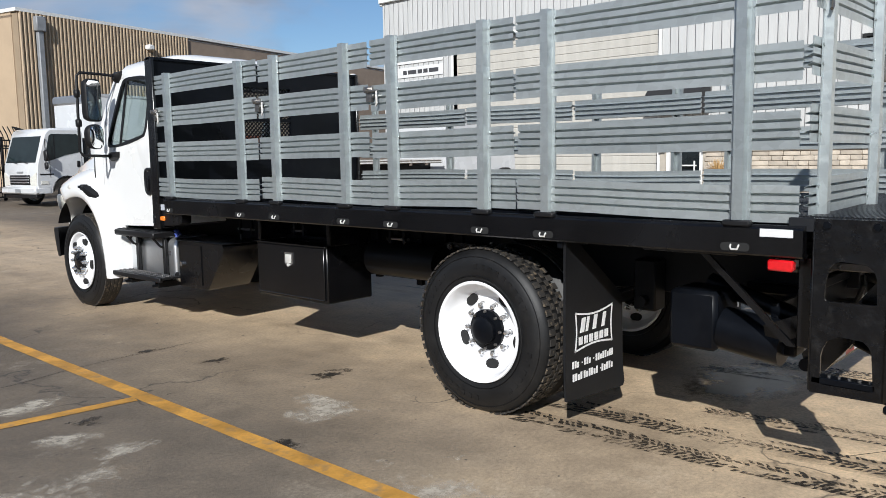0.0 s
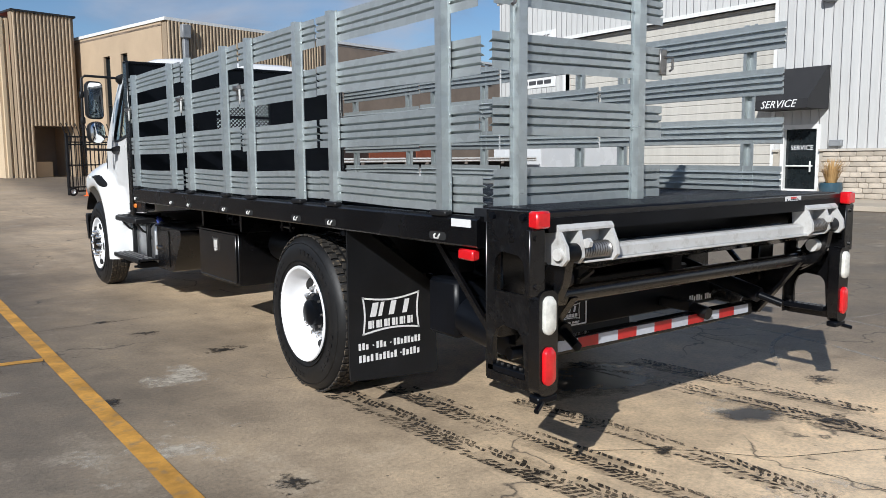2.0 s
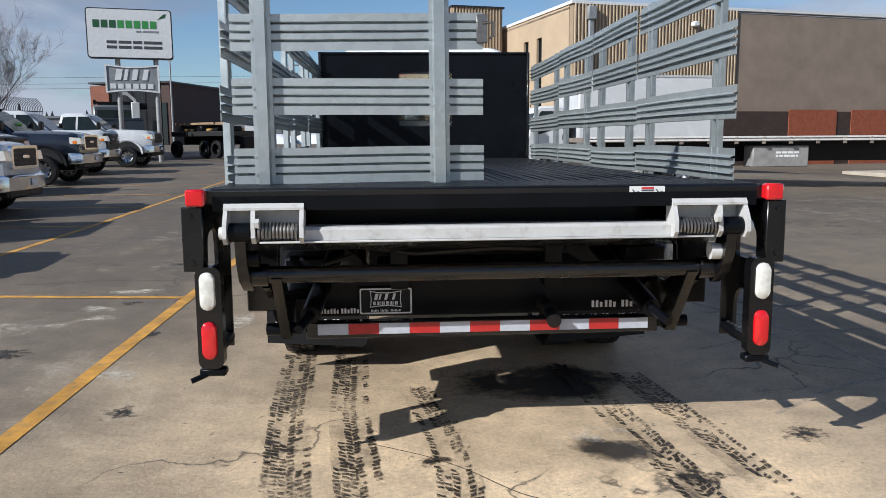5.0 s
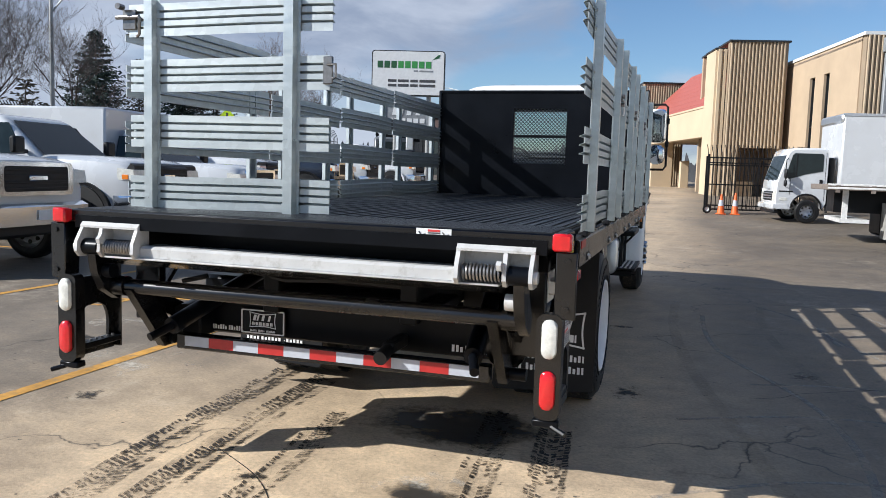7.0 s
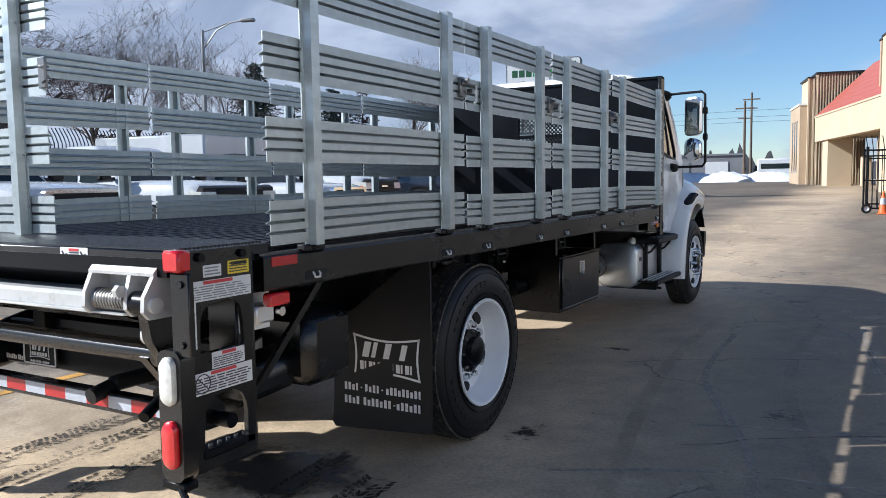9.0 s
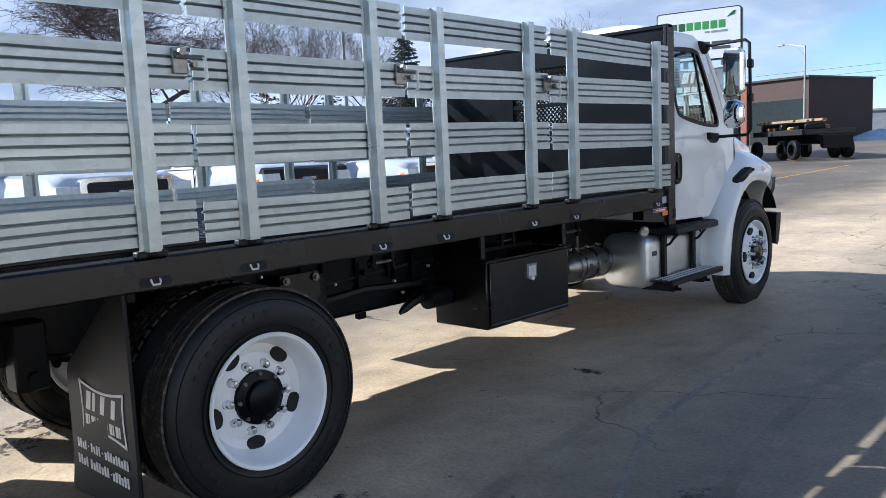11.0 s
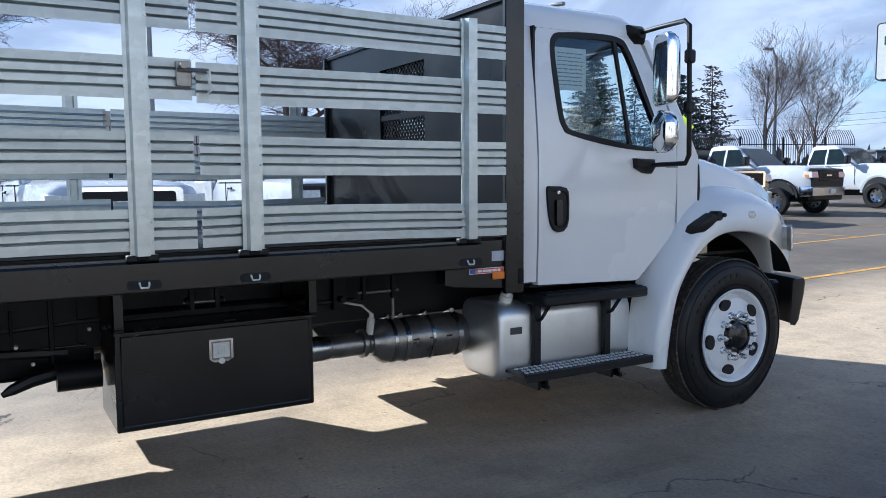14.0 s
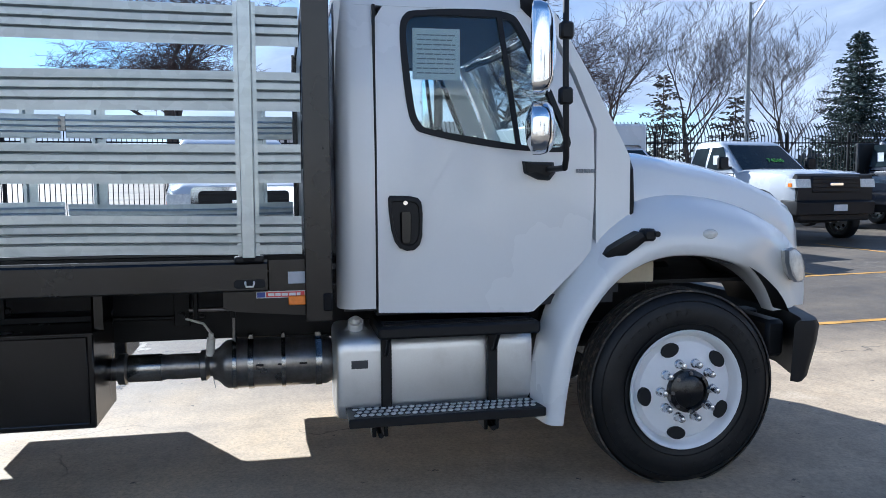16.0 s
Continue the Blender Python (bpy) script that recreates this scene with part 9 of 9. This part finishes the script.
for x in (-1.6, 2.4):
    for sy in (-1, 1):
        small_wheel(rv, x, sy * 1.1, 0.38, sy)
# distance haze is painted into the grey woods and blue hill base colours
FAR_GREEN = mat("hazy_far_woods", (0.085, 0.085, 0.09), 0.95, var=0.35, scale=0.4, fine=4, bump=0.0)
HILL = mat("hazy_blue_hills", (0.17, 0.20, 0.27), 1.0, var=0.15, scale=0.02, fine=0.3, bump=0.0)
sh = Shape()
for k in range(240):
    a = radians(rnd.uniform(-30, 95))
    r = rnd.uniform(150, 210)
    x, y = -math.sin(a) * r, math.cos(a) * r
    h, w_ = rnd.uniform(3.5, 7.5), rnd.uniform(2.5, 6.0)
    n = 9
    ring = [(x + w_ * (j / n - 0.5) * math.cos(a), y + w_ * (j / n - 0.5) * math.sin(a), h * (0.55 + 0.45 * math.sin(math.pi * j / n) + 0.22 * rnd.uniform(-1, 1))) for j in range(n + 1)]
    base = [(p[0], p[1], 0) for p in ring]
    back = [(p[0] - math.sin(a) * 2, p[1] + math.cos(a) * 2, p[2] * 0.9) for p in ring]
    sh.loft([base, ring, back], closed=False, cap=False)
solid("backdrop_woods", sh, FAR_GREEN, "hazy leafless woods along the horizon", "far woods", kind="stuff")
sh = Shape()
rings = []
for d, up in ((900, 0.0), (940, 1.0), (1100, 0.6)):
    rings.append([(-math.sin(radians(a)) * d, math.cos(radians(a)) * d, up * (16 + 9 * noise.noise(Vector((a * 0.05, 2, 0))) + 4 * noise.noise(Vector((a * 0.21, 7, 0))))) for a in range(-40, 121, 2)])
solid("backdrop_hills", sh.loft(rings, closed=False, cap=False), HILL, "low hills on the horizon tinted blue for haze", "hills", kind="structure")
fb = thing("far_warehouse", "long low grey warehouse across the road", "building", at=(-40, 128, rise(-40, 128)), turn=12)
part("body", Shape().box((-30, 0, 0), (22, 14, 4.2)), mat("far_grey_wall", (0.22, 0.22, 0.23), 0.8, var=0.15, scale=0.3), fb)
part("roof_edge", Shape().box((-30.2, -0.2, 4.2), (22.2, 14.2, 4.5)), GREY_METAL, fb)
for k in range(8):
    part("loading_door", Shape().box((-26 + k * 6, -0.1, 0.2), (-22.5 + k * 6, 0.0, 3.2)), STICKER if k % 3 else GREY_METAL, fb)
# tan house fronts across the street behind the fence, and the yard's closing wall behind the start of the walk
st_ = thing("street_house", "low grey house with a pitched roof beyond the fence", "house", at=(-48, 12, 0), turn=4)
part("wall", Shape().box((-5, -9, 0), (5, 9, 3.2)), mat("pale_house_wall", (0.42, 0.40, 0.37), 0.85, var=0.12, scale=0.5), st_)
part("roof", Shape().prism([(-5.6, 3.1), (0, 5.4), (5.6, 3.1)], 1, -9.6, 9.6), mat("grey_shingle_roof", (0.14, 0.13, 0.13), 0.9, var=0.25, scale=2, bump=0.4), st_)
for y in (-6, -1, 4):
    part("window", Shape().box((4.99, y, 1.0), (5.04, y + 1.6, 2.3)), GLASS_DARK, st_)
bk = thing("brick_building", "low dark red-brown building beyond the yard", "building", at=(-31.1, 87.2, rise(-31, 87)), turn=-14)
part("wall", Shape().box((0, 0, 0), (7.2, 12, 6.7)), mat("dark_brown_cladding", (0.060, 0.034, 0.028), 0.8, var=0.2, scale=0.5), bk)
part("brick_end", Shape().box((-2.2, -0.2, 0), (0, 12, 6.5)), mat("red_brown_brick", (0.20, 0.075, 0.045), 0.85, var=0.2, scale=1.0), bk)
part("door_band", Shape().box((0.4, -0.12, 0), (6.8, 0.0, 4.6)), GLASS_DARK, bk)
part("roof_edge", Shape().box((-2.3, -0.3, 6.7), (7.4, 12.2, 6.9)), FRAME_BLACK, bk)


# ---- marks on the concrete ----
def tread_track(path, width, seed, rows=6, pitch=0.040):
    """Printed tyre blocks along a line of points: small, dense and broken."""
    rnd = random.Random(seed)
    sh = Shape()
    pts = smooth_line([(*p, 0) for p in path], 160)
    d_acc, count = 0.0, 0
    for p, q in zip(pts, pts[1:]):
        a, b = Vector(p), Vector(q)
        L = (b - a).length
        dv = (b - a).normalized()
        sd = Vector((-dv.y, dv.x, 0))
        k = 0.0
        while d_acc + k < L:
            c = a + dv * (d_acc + k)
            count += 1
            for r in range(rows):
                off = (r + 0.5) / rows - 0.5
                if noise.noise(Vector((c.x * 1.3 + seed, c.y * 1.3, r * 0.6))) + 0.5 * noise.noise(Vector((c.x * 6 + seed, c.y * 6, r * 2.1))) < -0.12 + 0.25 * rnd.uniform(-1, 1):
                    continue
                w_, l_ = width / rows * rnd.uniform(0.34, 0.50), pitch * rnd.uniform(0.24, 0.46)
                o = c + sd * (off * width + rnd.uniform(-0.004, 0.004)) + dv * (pitch * (0.5 if r % 2 else 0) + rnd.uniform(-0.006, 0.006))
                sk = dv * l_ * (0.7 if (r < rows / 2) else -0.7)
                up = Vector((0, 0, 0.0036))
                j = lambda: dv * rnd.uniform(-0.006, 0.006) + sd * rnd.uniform(-0.004, 0.004)
                sh.add([o - sd * w_ - dv * l_ - sk + up + j(), o - dv * l_ * 0.8 + up + j(), o + sd * w_ - dv * l_ + sk + up + j(), o + sd * w_ + dv * l_ + sk + up + j(), o + dv * l_ * 1.1 + up + j(), o - sd * w_ + dv * l_ - sk + up + j()], [(0, 1, 2, 3, 4, 5)])
            k += pitch
        d_acc = d_acc + k - L
    return sh


def smear_track(path, width, seed):
    sh = Shape()
    pts = [Vector(p) for p in smooth_line([(*p, 0) for p in path], 90)]
    rows = []
    for k, p in enumerate(pts):
        d = (pts[min(k + 1, 89)] - pts[max(k - 1, 0)]).normalized()
        o = Vector((-d.y, d.x, 0)) * width * 0.5
        w1, w2 = (1.0 + 0.25 * noise.noise(Vector((k * 0.4, seed, q))) for q in (1, 5))
        rows.append([p + o * w1 + Vector((0, 0, 0.002)), p - o * w2 + Vector((0, 0, 0.002))])
    return sh.loft(rows, cap=False, closed=False)


for k, (path, wd) in enumerate((
        ([(-1.05, 2.0), (-0.98, 0.8), (-0.86, -0.4), (-0.75, -1.8), (-0.7, -4.5)], 0.22),
        ([(-0.70, 2.0), (-0.66, 0.8), (-0.55, -0.4), (-0.42, -1.8), (-0.35, -4.5)], 0.22),
        ([(-0.3, 1.2), (-0.15, 0.2), (-0.2, -0.8), (-0.35, -2.0)], 0.20),
        ([(0.66, 1.6), (0.74, 0.8), (0.84, -0.2), (0.92, -0.9)], 0.20),
        ([(1.02, 1.4), (1.1, 0.6), (1.18, -0.3), (1.26, -0.9)], 0.20),
        ([(-3.0, 0.2), (-1.6, -0.7), (-0.2, -1.1), (1.5, -1.2), (3.2, -1.0)], 0.20))):
    solid("tyre_print", tread_track(path, wd, 31 + k), TYRE_MARK, "dark damp tyre prints across the concrete", "tyre print", "tyre prints", "stuff")
    solid("mud_film", smear_track(path, wd, 31 + k), TYRE_FILM, "thin brown mud film along a tyre print", "mud film", "mud films", "stuff")


def patch(x, y, rx, ry, turn, z):
    """A low many-sided patch whose material thins out towards its rim."""
    return Shape().add([(x + rx * math.cos(a) * math.cos(turn) - ry * math.sin(a) * math.sin(turn), y + rx * math.cos(a) * math.sin(turn) + ry * math.sin(a) * math.cos(turn), z) for a in [k * math.tau / 20 for k in range(20)]], [tuple(range(20))])


for k, (x, y, r, st, tn) in enumerate(((-1.49, 4.57, 0.16, 2.0, 20), (-0.27, 0.13, 0.16, 1.4, 0), (-2.27, 2.70, 0.2, 1.6, 80), (0.89, -0.13, 0.2, 1.6, 10), (1.60, 0.30, 0.2, 1.4, 40), (1.35, 2.40, 0.17, 2.4, 60), (1.12, 4.86, 0.2, 1.5, 0), (-3.1, 2.2, 0.30, 1.5, 30), (-3.4, 1.4, 0.24, 1.5, 10), (-2.9, 6.2, 0.2, 2.2, 10), (-1.2, 3.6, 0.2, 2.0, 30), (-1.9, 0.9, 0.2, 1.5, 60), (1.06, 7.28, 0.14, 1.5, 0), (2.6, 3.4, 0.18, 1.8, 120), (-1.7, 5.3, 0.14, 2.6, 0), (-0.9, -0.9, 0.13, 1.8, 50), (0.3, -1.1, 0.15, 1.6, 120), (1.9, -0.8, 0.14, 1.8, 10), (-2.8, 3.9, 0.14, 1.9, 140), (2.2, -1.6, 0.12, 2.0, 30))):
    solid("oil_stain", patch(x, y, r * st * 0.9, r * 0.8, radians(tn), 0.0028 + 0.00002 * k), STAIN, "dark oily stain soaked into the concrete", "stain", "stains", "stuff")
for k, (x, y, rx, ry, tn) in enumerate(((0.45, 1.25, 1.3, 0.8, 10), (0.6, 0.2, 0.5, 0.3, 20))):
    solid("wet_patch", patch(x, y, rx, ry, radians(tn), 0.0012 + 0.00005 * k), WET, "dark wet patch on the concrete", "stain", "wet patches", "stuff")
SALTY = ((-3.05, 3.7, 0.55, 0.30, 25), (-2.9, 3.3, 0.50, 0.25, 160), (-3.36, 2.9, 0.7, 0.35, 40), (-2.95, 4.5, 0.8, 0.4, 10))
for k, (x, y, rx, ry, tn) in enumerate(((-3.3, 3.1, 0.8, 0.35, 15), (-2.2, 1.7, 1.0, 0.5, 30), (-0.2, -0.6, 0.9, 0.5, 20), (0.9, -1.3, 1.3, 0.5, 10), (-1.2, -1.0, 1.0, 0.45, 120), (0.5, 0.35, 0.5, 0.3, 0), (-1.7, 3.0, 0.9, 0.35, 50), (-2.9, 0.2, 0.9, 0.4, 150), *SALTY)):
    solid("salt_patch", patch(x, y, rx, ry, radians(tn), 0.0020 + 0.00004 * k), SALT, "pale dried salt dust on the concrete", "stain", "salt patches", "stuff")

# cracks: thin dark gaps that wander across the slab
CRACK = mat("dark_crack", (0.022, 0.019, 0.016), 0.9, var=0.3, scale=20, bump=0.0, coords="Position")
for k, (a, b) in enumerate((((-3.4, -0.4), (-0.9, -0.9)), ((-4.3, 5.0), (-1.3, 5.3)), ((-0.9, -0.9), (-0.3, -2.2)), ((0.1, -0.4), (0.4, -2.4)), ((2.2, 2.6), (3.6, 3.6)), ((1.3, 4.4), (2.7, 5.2)), ((-0.6, 0.4), (0.9, -0.7)))):
    pts = []
    for j in range(9):
        u = j / 8
        w_ = math.sin(math.pi * u)
        pts.append((a[0] + (b[0] - a[0]) * u + 0.16 * w_ * noise.noise(Vector((u * 5, k * 3.1, 0))), a[1] + (b[1] - a[1]) * u + 0.16 * w_ * noise.noise(Vector((u * 5, k * 3.1, 8)))))
    solid("ground_crack", smear_track(pts, 0.006, 140 + k), CRACK, "thin dark crack across the concrete", "crack", "cracks", "stuff")

SWIRL = film("pale_tyre_swirl", (0.42, 0.38, 0.32), 0.40, 0.56, 5.0, 0.55, 0.85)
for k, (path, wd) in enumerate((
        ([(2.0, -0.6), (2.6, 0.8), (2.6, 2.4), (2.0, 4.2), (1.9, 6.0)], 0.05),
        ([(2.9, -0.8), (3.6, 1.0), (3.7, 3.0), (3.1, 5.2), (2.9, 7.5)], 0.05),
        ([(1.6, 0.6), (2.4, 1.1), (3.4, 1.2), (4.6, 1.0)], 0.035),
        ([(1.7, 1.9), (2.6, 2.3), (3.8, 2.3), (5.2, 2.0)], 0.035),
        ([(1.6, 7.8), (2.3, 7.2), (2.9, 6.2), (3.1, 4.8)], 0.05),
        ([(1.9, 8.6), (2.8, 7.9), (3.6, 6.8), (4.0, 5.2)], 0.05),
        ([(2.2, 3.0), (3.0, 3.2), (3.9, 2.9), (4.4, 2.2)], 0.04))):
    solid("tyre_swirl", smear_track(path, wd, 80 + k), SWIRL, "pale curved tyre scuff on the concrete", "tyre scuff", "tyre scuffs", "stuff")

STREAK = film("dark_tyre_streak", (0.030, 0.028, 0.026), 0.40, 0.66, 4.0, 0.20, 0.6)
for k, (path, wd) in enumerate((
        ([(3.2, 9.5), (2.7, 7.6), (2.5, 5.6), (2.7, 3.4), (3.4, 1.0)], 0.09),
        ([(2.2, 10.5), (1.75, 8.2), (1.6, 6.0), (1.75, 3.6), (2.3, 0.4)], 0.10),
        ([(5.0, 8.0), (4.2, 6.4), (3.8, 4.4), (4.1, 1.6)], 0.08),
        ([(6.2, 14.0), (4.6, 11.0), (2.6, 9.6), (0.6, 9.4)], 0.12))):
    solid("tyre_streak", smear_track(path, wd, 190 + k), STREAK, "long dark tyre streak on the concrete lane", "tyre streak", "tyre streaks", "stuff")

# ---- stone pieces of the service building's base ----
rnd = random.Random(21)
variants = []
for k in range(6):
    w_ = (0.28, 0.36, 0.44, 0.52, 0.34, 0.60)[k]
    variants.append((w_, mesh_of(Shape().box((-0.045, 0.006, 0.006), (0.0, w_ - 0.006, 0.154), 0.012), "stone", STONE)))
count = 0
for y0, y1 in ((5.0, 10.7), (22.05, 25.9)):
    for r in range(10):
        y = y0
        while y < y1 - 0.2 and count < 298:
            w_, me = variants[rnd.randrange(6)]
            if y + w_ > y1:
                w_, me = variants[0]
            ob = part("stone", me, STONE, svc, m=Matrix.Translation((-0.06 - rnd.uniform(0, 0.012), y, 0.16 * r if r < 9 else 1.44)))
            y += w_
            count += 1
